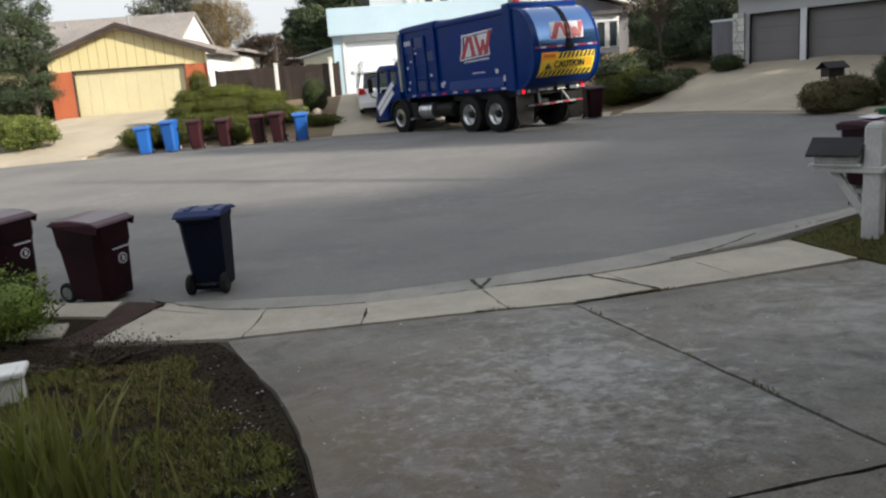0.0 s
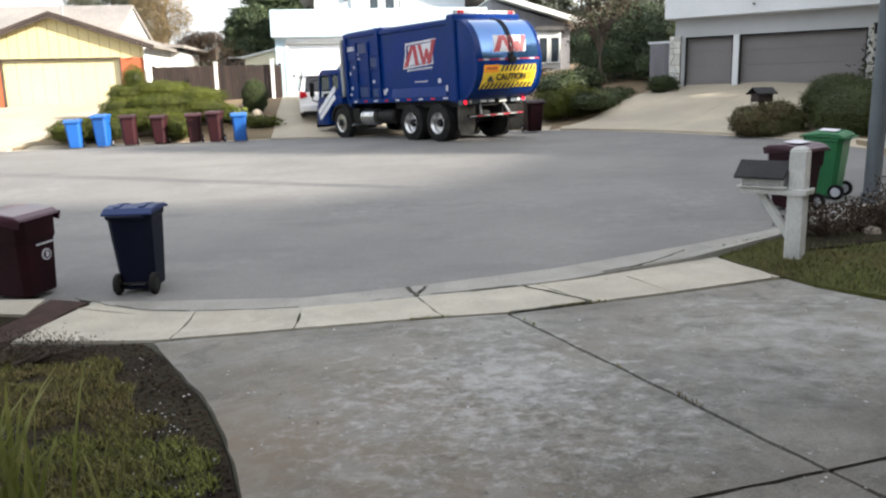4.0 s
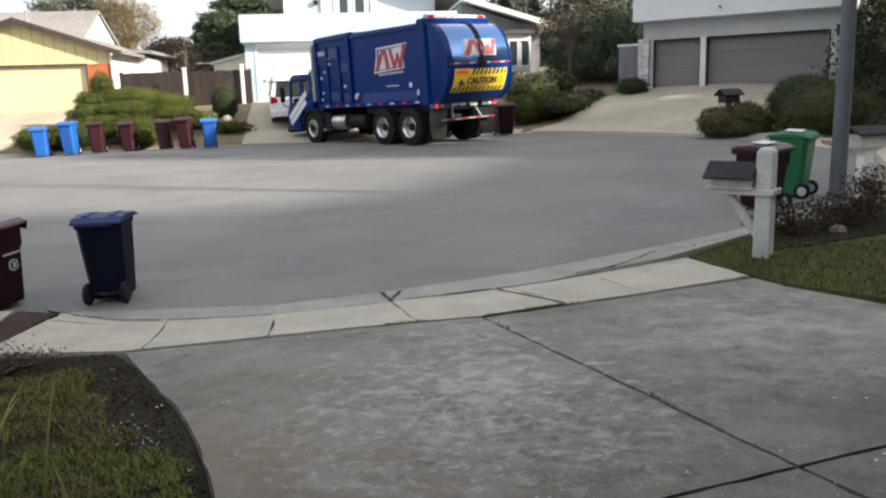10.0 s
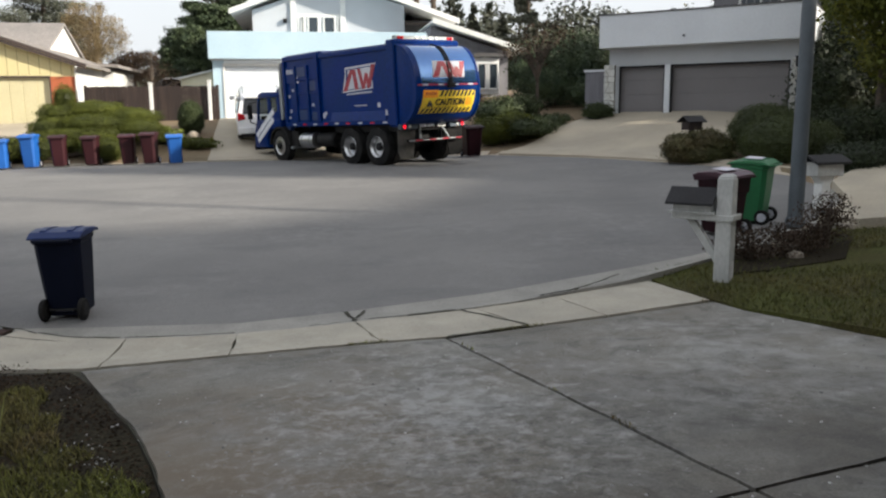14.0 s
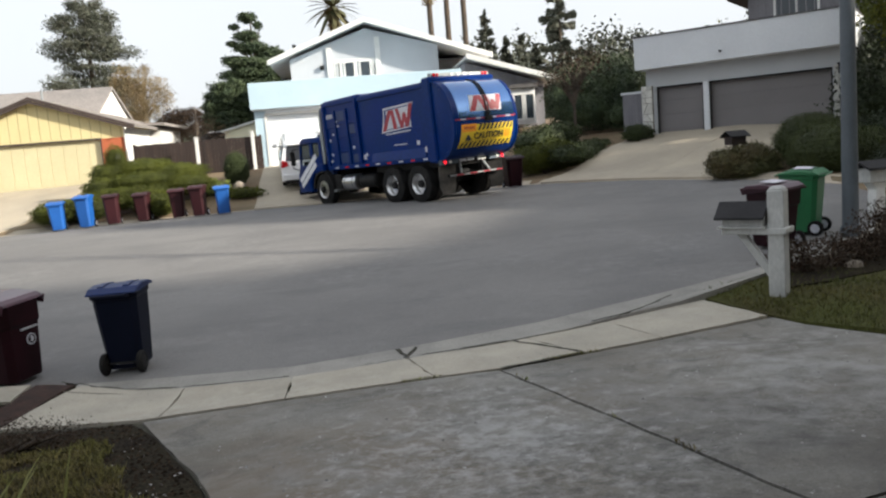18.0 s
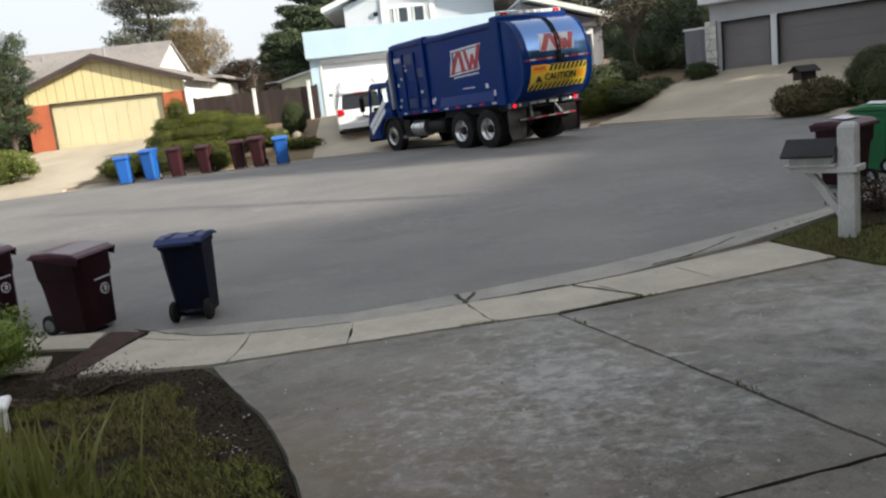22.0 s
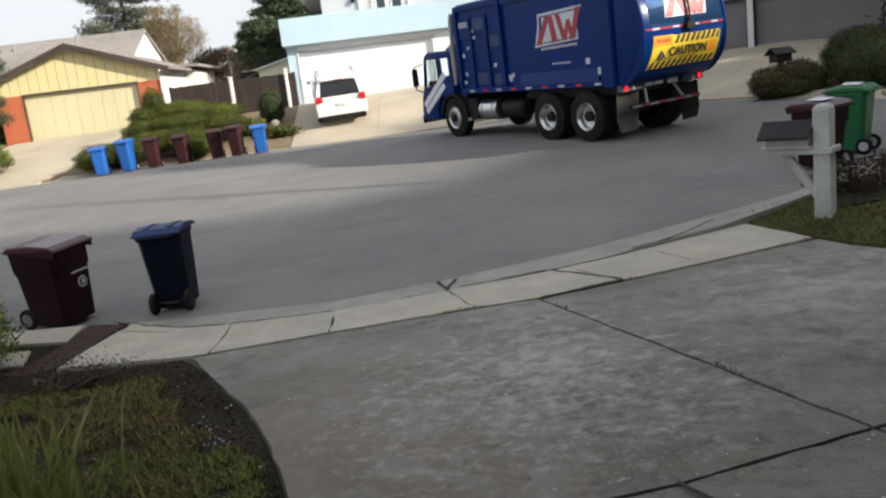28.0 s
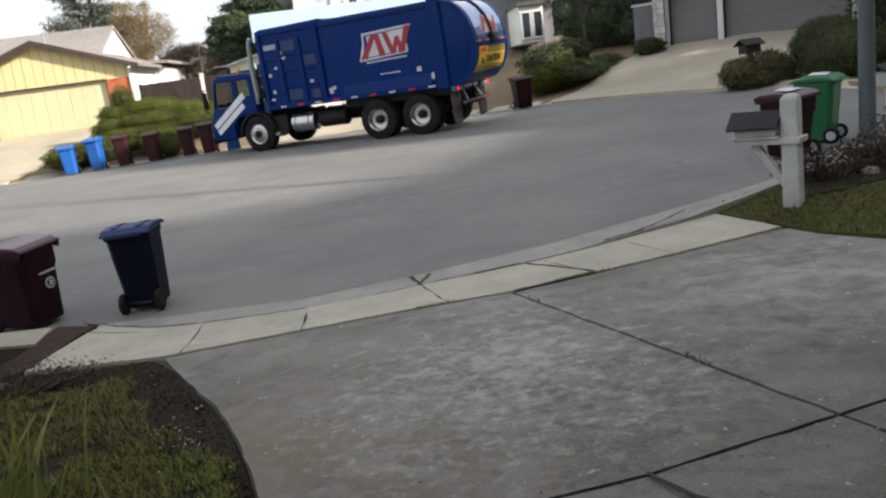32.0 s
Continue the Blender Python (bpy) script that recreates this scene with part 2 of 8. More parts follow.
JOINT = mk("joint_dirt", (0.026, 0.023, 0.017), 0.95, color2=(0.042, 0.040, 0.022), scale=6, fine=60)
SOIL = mk("bed_soil", (0.020, 0.016, 0.0125), 0.95, color2=(0.030, 0.026, 0.016), scale=1.3, fine=35, grain=0.55, bump=0.8, spec=0.05)
CLOD = mk("soil_clod", (0.024, 0.0175, 0.0125), 0.95, color2=(0.046, 0.034, 0.023), scale=1.3, fine=35, grain=0.4, island=0.6, spec=0.05, bump=0)
EARTH = mk("garden_earth", (0.19, 0.13, 0.08), 0.95, color2=(0.11, 0.090, 0.048), scale=0.25, fine=14, grain=0.3, bump=0.4)
LAWN = mk("lawn_turf", (0.058, 0.064, 0.018), 0.9, spec=0.1, color2=(0.050, 0.042, 0.018), scale=0.9, fine=30, grain=0.4, bump=0.5)
WHITE_PAINT = mk("white_paint", (0.72, 0.72, 0.70), 0.55, color2=(0.60, 0.60, 0.585), scale=2.5, fine=25, grain=0.05, bump=0.05)
WHITE_STUCCO = mk("white_stucco", (0.80, 0.84, 0.87), 0.8, color2=(0.72, 0.77, 0.82), scale=0.8, fine=60, grain=0.05, bump=0.25)
BLUE_FASCIA = mk("pale_blue_fascia", (0.47, 0.61, 0.70), 0.7, color2=(0.43, 0.57, 0.66), scale=0.8, fine=25, grain=0.05, bump=0.08)
GREY_BLUE = mk("grey_blue_siding", (0.49, 0.51, 0.54), 0.75, color2=(0.44, 0.46, 0.49), scale=0.7, fine=25, grain=0.06, bump=0.1)
YELLOW = mk("cream_yellow_paint", (0.66, 0.575, 0.315), 0.7, color2=(0.61, 0.53, 0.285), scale=0.8, fine=20, grain=0.05, bump=0.1, rand=0.03)
YELLOW_DOOR = mk("pale_yellow_door", (0.61, 0.55, 0.35), 0.65, color2=(0.57, 0.515, 0.325), scale=0.8, fine=20, grain=0.05, bump=0.08, rand=0.03)
ORANGE = mk("terracotta_paint", (0.45, 0.122, 0.052), 0.75, color2=(0.39, 0.105, 0.046), scale=1.5, fine=30, grain=0.08, bump=0.15)
BROWN_TRIM = mk("brown_trim", (0.075, 0.055, 0.048), 0.7, scale=1.5, fine=30, grain=0.12)
SHINGLE = mk("grey_shingle", (0.26, 0.235, 0.22), 0.9, color2=(0.20, 0.185, 0.175), scale=0.7, fine=12, grain=0.2, bump=0.4, rand=0.06)
GREY_WALL = mk("grey_stucco", (0.46, 0.475, 0.49), 0.85, color2=(0.42, 0.435, 0.45), scale=0.7, fine=50, grain=0.05, bump=0.2)
PARAPET = mk("pale_grey_parapet", (0.66, 0.68, 0.70), 0.8, color2=(0.60, 0.62, 0.645), scale=0.6, fine=30, grain=0.05, bump=0.1)
GREY_DOOR = mk("grey_garage_door", (0.175, 0.165, 0.165), 0.6, color2=(0.16, 0.15, 0.15), scale=0.8, fine=25, grain=0.05, bump=0.05, rand=0.03)
GREY_WOOD = mk("grey_wood_siding", (0.20, 0.195, 0.21), 0.8, color2=(0.16, 0.155, 0.17), scale=1, fine=18, grain=0.12, stretch=(3, 3, 0.4), rand=0.08)
STONE = mk("pale_stone", (0.60, 0.60, 0.56), 0.85, color2=(0.46, 0.45, 0.41), scale=2.0, fine=25, grain=0.15, bump=0.4, rand=0.18)
MORTAR = mk("mortar", (0.30, 0.28, 0.245), 0.95)
FENCE_WOOD = mk("dark_fence_wood", (0.046, 0.030, 0.025), 0.85, color2=(0.028, 0.020, 0.018), scale=1.5, fine=25, grain=0.2, stretch=(4, 4, 0.5), rand=0.25)
SHED_PAINT = mk("shed_siding", (0.74, 0.68, 0.50), 0.8, color2=(0.66, 0.61, 0.45), scale=1.0, fine=25)
ROOF_DARK = mk("dark_gravel_roof", (0.10, 0.095, 0.095), 0.9, scale=1.2, fine=18, grain=0.3)
GLASS = plain("window_glass", (0.035, 0.045, 0.055), 0.06)
VAN_GLASS = plain("tinted_glass", (0.012, 0.013, 0.016), 0.05)
VAN_PAINT = mk("white_car_paint", (0.80, 0.80, 0.80), 0.28, color2=(0.76, 0.76, 0.77), scale=1, fine=8, grain=0.02, bump=0, coat=0.6)
RED_LENS = plain("red_lens", (0.55, 0.012, 0.02), 0.15)
RED_LIT = plain("lit_tail_lamp", (0.9, 0.012, 0.03), 0.3, glow=0.7)
AMBER_LENS = plain("amber_lens", (0.75, 0.20, 0.02), 0.2)
CLEAR_LENS = plain("clear_lens", (0.75, 0.75, 0.72), 0.15)
PLATE = plain("pale_plate", (0.6, 0.6, 0.58), 0.5)
TRUCK_BLUE = mk("truck_blue_paint", (0.0007, 0.0205, 0.138), 0.28, color2=(0.0010, 0.023, 0.120), scale=1.2, fine=14, grain=0.16, bump=0.02, coat=0.03, spec=0.12)
# glossy blue made lighter and metallic: the sky's reflection is put into it
TRUCK_GLOSS = mk("sky_sheen_blue_paint", (0.045, 0.15, 0.40), 0.09, 0.80, color2=(0.05, 0.155, 0.38), scale=1.2, fine=14, grain=0.06, bump=0.0, coat=1.0)
TRUCK_BLUE_DULL = mk("worn_blue_paint", (0.004, 0.026, 0.115), 0.4, color2=(0.007, 0.028, 0.095), scale=2.5, fine=18, grain=0.18, bump=0.05)
CHASSIS = mk("black_chassis", (0.008, 0.008, 0.009), 0.6, color2=(0.018, 0.017, 0.016), scale=3, fine=30, grain=0.3, spec=0.2)
LAMP_STEEL = mk("lamp_panel_steel", (0.075, 0.10, 0.13), 0.5, color2=(0.06, 0.08, 0.10), scale=3, fine=30)
TYRE = mk("tyre_rubber", (0.010, 0.010, 0.0105), 0.85, color2=(0.020, 0.019, 0.018), scale=5, fine=50, grain=0.2, spec=0.15)
POLISHED = mk("polished_aluminium", (0.62, 0.62, 0.62), 0.28, 1.0, color2=(0.5, 0.5, 0.5), scale=4, fine=40, grain=0.08, bump=0.02)
GALVANISED = mk("galvanised_steel", (0.33, 0.35, 0.36), 0.5, 0.6, color2=(0.26, 0.28, 0.29), scale=3, fine=30, grain=0.08, bump=0.05)
DECAL_WHITE = mk("white_decal", (0.55, 0.56, 0.60), 0.4, color2=(0.45, 0.46, 0.52), scale=3, fine=20, grain=0.05, bump=0)
STRIPE_WHITE = mk("white_stripe", (0.74, 0.75, 0.78), 0.4, color2=(0.66, 0.67, 0.70), scale=3, fine=20, grain=0.04, bump=0)
DECAL_RED = mk("red_decal", (0.33, 0.022, 0.038), 0.4, color2=(0.27, 0.02, 0.034), scale=3, fine=20, grain=0.05, bump=0)
DECAL_YELLOW = mk("yellow_decal", (0.78, 0.55, 0.03), 0.45, color2=(0.70, 0.50, 0.04), scale=3, fine=20, grain=0.06, bump=0)
DECAL_ORANGE = mk("orange_decal", (0.85, 0.33, 0.02), 0.45, scale=3, fine=20, grain=0.05, amount=0.1, bump=0)
DECAL_BLACK = plain("black_decal", (0.02, 0.02, 0.02), 0.5)
HUB_GREY = mk("grey_hub_plastic", (0.16, 0.16, 0.155), 0.6, scale=6, fine=40)
CLEAR_GLASS = plain("cab_glass", (0.9, 0.95, 0.95), 0.0)
CLEAR_GLASS.node_tree.nodes["Principled BSDF"].inputs["Transmission Weight"].default_value = 1.0
CLEAR_GLASS.node_tree.nodes["Principled BSDF"].inputs["IOR"].default_value = 1.2
RUBBER_FLAP = mk("dusty_mud_flap", (0.09, 0.083, 0.073), 0.8, color2=(0.035, 0.033, 0.030), scale=3, fine=25, grain=0.2)
PAPER = mk("pale_paper", (0.62, 0.60, 0.66), 0.8, scale=5, fine=30, grain=0.06, amount=0.15)
GROOVE = mk("yellow_groove", (0.40, 0.33, 0.17), 0.85, scale=3, fine=20)
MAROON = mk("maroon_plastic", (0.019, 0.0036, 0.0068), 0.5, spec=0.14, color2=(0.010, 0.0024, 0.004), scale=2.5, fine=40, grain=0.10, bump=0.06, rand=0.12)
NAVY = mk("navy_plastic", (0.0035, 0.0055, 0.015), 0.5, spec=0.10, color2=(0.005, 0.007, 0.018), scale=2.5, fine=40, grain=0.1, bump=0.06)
# lid base lifted towards purple: the sky's sheen is put into the colour
MAROON_LID = mk("sky_sheen_maroon_lid", (0.070, 0.020, 0.038), 0.34, coat=0.12, color2=(0.040, 0.010, 0.020), scale=2.5, fine=40, grain=0.10, bump=0.05, rand=0.1)
# lighter copy of the maroon, with sunlight on the far bins put into it
MAROON_SUN = mk("sunlit_maroon_plastic", (0.040, 0.010, 0.013), 0.5, spec=0.25, color2=(0.030, 0.008, 0.011), scale=2.5, fine=40, grain=0.10, bump=0.06, rand=0.25)
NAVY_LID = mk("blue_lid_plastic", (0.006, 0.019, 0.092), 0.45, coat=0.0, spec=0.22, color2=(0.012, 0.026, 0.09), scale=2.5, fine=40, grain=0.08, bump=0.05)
BRIGHT_BLUE = mk("bright_blue_plastic", (0.012, 0.10, 0.38), 0.45, color2=(0.010, 0.088, 0.33), scale=2.5, fine=40, grain=0.08, bump=0.05, rand=0.1)
GREEN_PLASTIC = mk("green_plastic", (0.020, 0.150, 0.055), 0.45, color2=(0.016, 0.125, 0.045), scale=2.5, fine=40, grain=0.1, bump=0.05)
MAIL_ROOF = mk("mailbox_roof_shingle", (0.020, 0.019, 0.021), 0.85, scale=4, fine=40, grain=0.25)
MAIL_WALL = mk("weathered_white_wood", (0.50, 0.50, 0.48), 0.75, color2=(0.36, 0.36, 0.345), scale=3, fine=30, grain=0.1, stretch=(1, 1, 0.5))
POLE_PAINT = mk("grey_pole_steel", (0.095, 0.11, 0.125), 0.6, 0.1, color2=(0.075, 0.088, 0.10), scale=2, fine=30, grain=0.08)
BARK = mk("bark", (0.10, 0.075, 0.055), 0.95, color2=(0.06, 0.048, 0.038), scale=4, fine=20, grain=0.3, bump=0.6)
BARK_PALE = mk("pale_bark", (0.30, 0.24, 0.16), 0.95, scale=4, fine=20, grain=0.25, bump=0.5)
LEAF_CONIFER = leafy("conifer_needles", (0.062, 0.072, 0.052), (0.088, 0.090, 0.068))
LEAF_CYPRESS = leafy("dark_conifer_needles", (0.030, 0.048, 0.026), (0.055, 0.075, 0.030))
LEAF_GOLD = leafy("golden_twigs", (0.30, 0.225, 0.115), (0.20, 0.15, 0.085), island=0.25)
LEAF_JUNIPER = leafy("juniper_leaves", (0.108, 0.122, 0.018), (0.044, 0.054, 0.012), island=0.35)
LEAF_BOX = leafy("boxwood_leaves", (0.046, 0.062, 0.020), (0.028, 0.040, 0.015))
# darker than the boxwood: the shade under the trees is put into this leaf colour
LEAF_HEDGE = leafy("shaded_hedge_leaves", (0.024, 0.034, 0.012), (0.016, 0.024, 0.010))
LEAF_BALL = leafy("clipped_ball_leaves", (0.050, 0.064, 0.018), (0.034, 0.044, 0.014), island=0.25)
LEAF_BRIGHT = leafy("light_green_leaves", (0.16, 0.19, 0.045), (0.10, 0.13, 0.035))
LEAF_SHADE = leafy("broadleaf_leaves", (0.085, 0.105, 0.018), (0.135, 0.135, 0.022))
LEAF_PINK = leafy("reddish_shrub_leaves", (0.080, 0.062, 0.026), (0.050, 0.058, 0.018))
LEAF_DRY = leafy("dry_twigs", (0.036, 0.023, 0.016), (0.056, 0.037, 0.022), rough=0.95)
LEAF_BLADE = leafy("strap_leaves", (0.130, 0.160, 0.029), (0.24, 0.225, 0.076), rough=0.55)
GRASS = leafy("grass_blades", (0.070, 0.084, 0.020), (0.120, 0.104, 0.036))
GRASS_DARK = leafy("weed_leaves", (0.112, 0.122, 0.020), (0.105, 0.078, 0.028), rough=0.8, island=0.65)
PETAL = mk("pale_litter", (0.38, 0.37, 0.36), 0.9, island=0.6, bump=0)
LEAF_FAR = leafy("far_woods_leaves", (0.060, 0.070, 0.052), (0.085, 0.088, 0.066))
PALM = leafy("palm_fronds", (0.07, 0.075, 0.035), (0.12, 0.10, 0.05))
BRICK_EDGE = mk("edging_stone", (0.28, 0.24, 0.19), 0.9, color2=(0.2, 0.165, 0.13), scale=3, fine=30, rand=0.15)



def translucent(m, amount):
    """Let part of the light shine through thin leaves."""
    N, L = m.node_tree.nodes, m.node_tree.links
    b, out = N["Principled BSDF"], N["Material Output"]
    t = N.new("ShaderNodeBsdfTranslucent")
    L.new(b.inputs["Base Color"].links[0].from_socket, t.inputs["Color"])
    mix = N.new("ShaderNodeMixShader")
    mix.inputs[0].default_value = amount
    L.new(b.outputs[0], mix.inputs[1])
    L.new(t.outputs[0], mix.inputs[2])
    L.new(mix.outputs[0], out.inputs["Surface"])


for leaf_material in (LEAF_SHADE, LEAF_BLADE, GRASS, LEAF_BRIGHT, LEAF_JUNIPER, LEAF_GOLD):
    translucent(leaf_material, 0.35)


# ---- mesh helpers ----
class Mesher:
    """Collects the vertices and faces of one part."""

    def __init__(self):
        self.v, self.f = [], []

    def add(self, verts, faces):
        n = len(self.v)
        self.v += [tuple(p) for p in verts]
        self.f += [tuple(n + i for i in f) for f in faces]
        return self

    def box(self, x0, x1, y0, y1, z0, z1, m=None):
        vs = [Vector((x, y, z)) for z in (z0, z1) for y in (y0, y1) for x in (x0, x1)]
        if m:
            vs = [m @ p for p in vs]
        return self.add(vs, [(0, 2, 3, 1), (4, 5, 7, 6), (0, 1, 5, 4), (2, 6, 7, 3), (0, 4, 6, 2), (1, 3, 7, 5)])

    def prism(self, poly, axis, d0, d1, m=None):
        """A flat outline pushed along an axis: 'x' takes (y, z), 'y' takes (x, z), 'z' takes (x, y)."""
        def at(p, d):
            q = {"x": (d, p[0], p[1]), "y": (p[0], d, p[1]), "z": (p[0], p[1], d)}[axis]
            return m @ Vector(q) if m else q
        n = len(poly)
        vs = [at(p, d0) for p in poly] + [at(p, d1) for p in poly]
        fs = [tuple(range(n)), tuple(range(2 * n - 1, n - 1, -1))] + [(i, i + n, (i + 1) % n + n, (i + 1) % n) for i in range(n)]
        return self.add(vs, fs)

    def tube(self, p0, p1, r0, r1=None, n=12, caps=True):
        p0, p1 = Vector(p0), Vector(p1)
        r1 = r0 if r1 is None else r1
        d = (p1 - p0).normalized()
        u = d.orthogonal().normalized()
        w = d.cross(u)
        vs = [p + (u * math.cos(a) + w * math.sin(a)) * r for p, r in ((p0, r0), (p1, r1))
              for a in [2 * math.pi * i / n for i in range(n)]]
        fs = [(i, (i + 1) % n, (i + 1) % n + n, i + n) for i in range(n)]
        if caps:
            fs += [tuple(range(n - 1, -1, -1)), tuple(range(n, 2 * n))]
        return self.add(vs, fs)

    def path(self, pts, r, n=8):
        for a, b in zip(pts, pts[1:]):
            self.tube(a, b, r, r, n)
        return self

    def turned(self, profile, axis="x", n=24, centre=(0, 0, 0), caps=True):
        """A turned body: profile of (along, radius) round an axis."""
        c = Vector(centre)
        vs = []
        for a, r in profile:
            for i in range(n):
                t = 2 * math.pi * i / n
                q = {"x": (a, r * math.cos(t), r * math.sin(t)), "z": (r * math.cos(t), r * math.sin(t), a),
                     "y": (r * math.cos(t), a, r * math.sin(t))}[axis]
                vs.append(c + Vector(q))
        fs = [(j * n + i, j * n + (i + 1) % n, (j + 1) * n + (i + 1) % n, (j + 1) * n + i)
              for j in range(len(profile) - 1) for i in range(n)]
        if caps:
            fs += [tuple(range(n - 1, -1, -1)), tuple((len(profile) - 1) * n + i for i in range(n))]
        return self.add(vs, fs)

    def mesh(self, name, bevel=0.0, smooth=False, segments=1):
        me = bpy.data.meshes.new(name)
        me.from_pydata(self.v, [], self.f)
        bm = bmesh.new()
        bm.from_mesh(me)
        bmesh.ops.recalc_face_normals(bm, faces=bm.faces)
        if bevel:
            bmesh.ops.bevel(bm, geom=[e for e in bm.edges if len(e.link_faces) == 2 and e.calc_face_angle(0) > 0.5],
                            offset=bevel, segments=segments, affect="EDGES", profile=0.6)
        bm.to_mesh(me)
        bm.free()
        if smooth:
            me.shade_smooth()
            me.set_sharp_from_angle(angle=radians(38))
        return me


def part(name, mesher, material, parent=None, label="", bevel=0.0, smooth=False, m=None, segments=1):
    me = mesher.mesh(name, bevel, smooth, segments) if isinstance(mesher, Mesher) else mesher
    if not me.materials:
        me.materials.append(material)
    ob = new(name, me)
    ob.parent = parent
    if m is not None:
        ob.matrix_basis = m
    return tagged(ob, label)


def raw(verts, faces, name, material):
    me = bpy.data.meshes.new(name)
    me.from_pydata([tuple(p) for p in verts], [], faces)
    me.materials.append(material)
    return me


def thing(name, m, label, category, group="", kind=""):
    ob = new(name)
    ob.empty_display_size = 0.2
    ob.matrix_basis = m
    return tagged(ob, label, category, group, kind)


# ---- the lie of the land ----
def plane_z(x, y):
    return 0.054 * (y - 8.8) + 0.02 * x + 0.02


def road_z(x, y):
    """The road climbs from the near kerb, then levels out towards the far gutter."""
    sag = 0.0043 * np.interp(x, [-5, 0], [0.78, 1.0]) * (np.clip(y, 19, 28.5) - 19) ** 2
    return plane_z(x, np.minimum(y, 28.5)) - sag - 0.02 * np.maximum(0, y - 28.5)


def near_z(x, y):
    return 0.02 * x + 0.02 + 0.075 * np.maximum(0, 7.6 - y)


def kerb_rise(x):
    """The kerb stands full height beside the driveway's drop."""
    s = np.clip((-2.35 - np.asarray(x, float)) / 1.25, 0, 1)
    return 0.12 * s * s * (3 - 2 * s)


NEAR_EDGE = [(-40, 14.5), (-18, 13.2), (-12, 12.0), (-8, 10.7), (-5.6, 9.65), (-4.6, 9.28), (-3.6, 8.98), (-3.2, 8.91), (-2.8, 8.84), (-2.4, 8.78), (-0.87, 8.58),
             (0.34, 8.75), (2.05, 9.13), (3.54, 9.66), (5.25, 10.32), (6.7, 11.1), (8.3, 12.1), (9.7, 13.5), (10.8, 15.3)]
FAR_EDGE = [(11.2, 17.4), (10.6, 19.4), (9.65, 20.8), (8.2, 23.1), (5.9, 26.1), (3.4, 27.4), (1.0, 28.1), (-3.4, 28.1), (-6.6, 28.0),
            (-10.0, 27.9), (-13.6, 27.5), (-21, 26.4), (-42, 25.4)]
ROAD = NEAR_EDGE + FAR_EDGE
# the line from which the gardens' banks rise
BANK_FOOT = [(11.2, 17.4), (10.6, 19.4), (9.6, 20.7), (8.0, 22.5), (5.4, 24.2), (3.0, 24.55), (0.85, 24.5), (-3.1, 25.1), (-6, 25.35),
             (-9.2, 25.5), (-12.6, 25.4), (-20, 24.8), (-40, 24.0)]


def road_distance(x, y, outline=None):
    """Metres outside the roadway, negative inside."""
    outline = outline or ROAD
    x, y = np.asarray(x, float), np.asarray(y, float)
    best, inside = np.full(x.shape, 1e9), np.zeros(x.shape, bool)
    for (ax, ay), (bx, by) in zip(outline, outline[1:] + outline[:1]):
        ex, ey = bx - ax, by - ay
        t = np.clip(((x - ax) * ex + (y - ay) * ey) / (ex * ex + ey * ey), 0, 1)
        best = np.minimum(best, np.hypot(x - ax - t * ex, y - ay - t * ey))
        inside ^= ((ay > y) != (by > y)) & (x < ax + ex * (y - ay) / np.where(ey == 0, 1e-9, ey))
    return np.where(inside, -best, best)


def land_z(x, y):
    x, y = np.asarray(x, float), np.asarray(y, float)
    d, foot = road_distance(x, y), road_distance(x, y, NEAR_EDGE + BANK_FOOT)
    turn = np.degrees(np.arctan2(y - 17, x - 2)) % 360
    k = np.interp(turn, [0, 25, 42, 60, 80, 95, 120, 140, 180, 200, 360], [0.02, 0.09, 0.135, 0.10, 0.065, 0.052, 0.05, 0.045, 0.03, 0.02, 0.02])
    e = np.clip(foot - 0.4, 0, 14)
    rise = np.where(foot > 0, 0.09 + k * e * np.minimum((e / 9) ** np.interp(turn, [82, 95, 106, 118], [0.5, 1.4, 1.4, 0.5]), 1.1), 0)
    bank = np.minimum(plane_z(x, y), 2.4) + rise
    s = np.clip(d / 4.5, 0, 1)
    s = np.where(y > 19, s * s * (3 - 2 * s), 1)
    far = (road_z(x, y) + 0.10) * (1 - s) + bank * s
    w = np.clip((12.0 - y) / 2.5, 0, 1)
    w = w * w * (3 - 2 * w)
    near = near_z(x, np.maximum(y, -6)) - 0.16
    z = w * near + (1 - w) * far
    return np.where(d < 0.3, road_z(x, y) - 0.15, z)


def land(x, y):
    return float(land_z(np.array([x]), np.array([y]))[0])


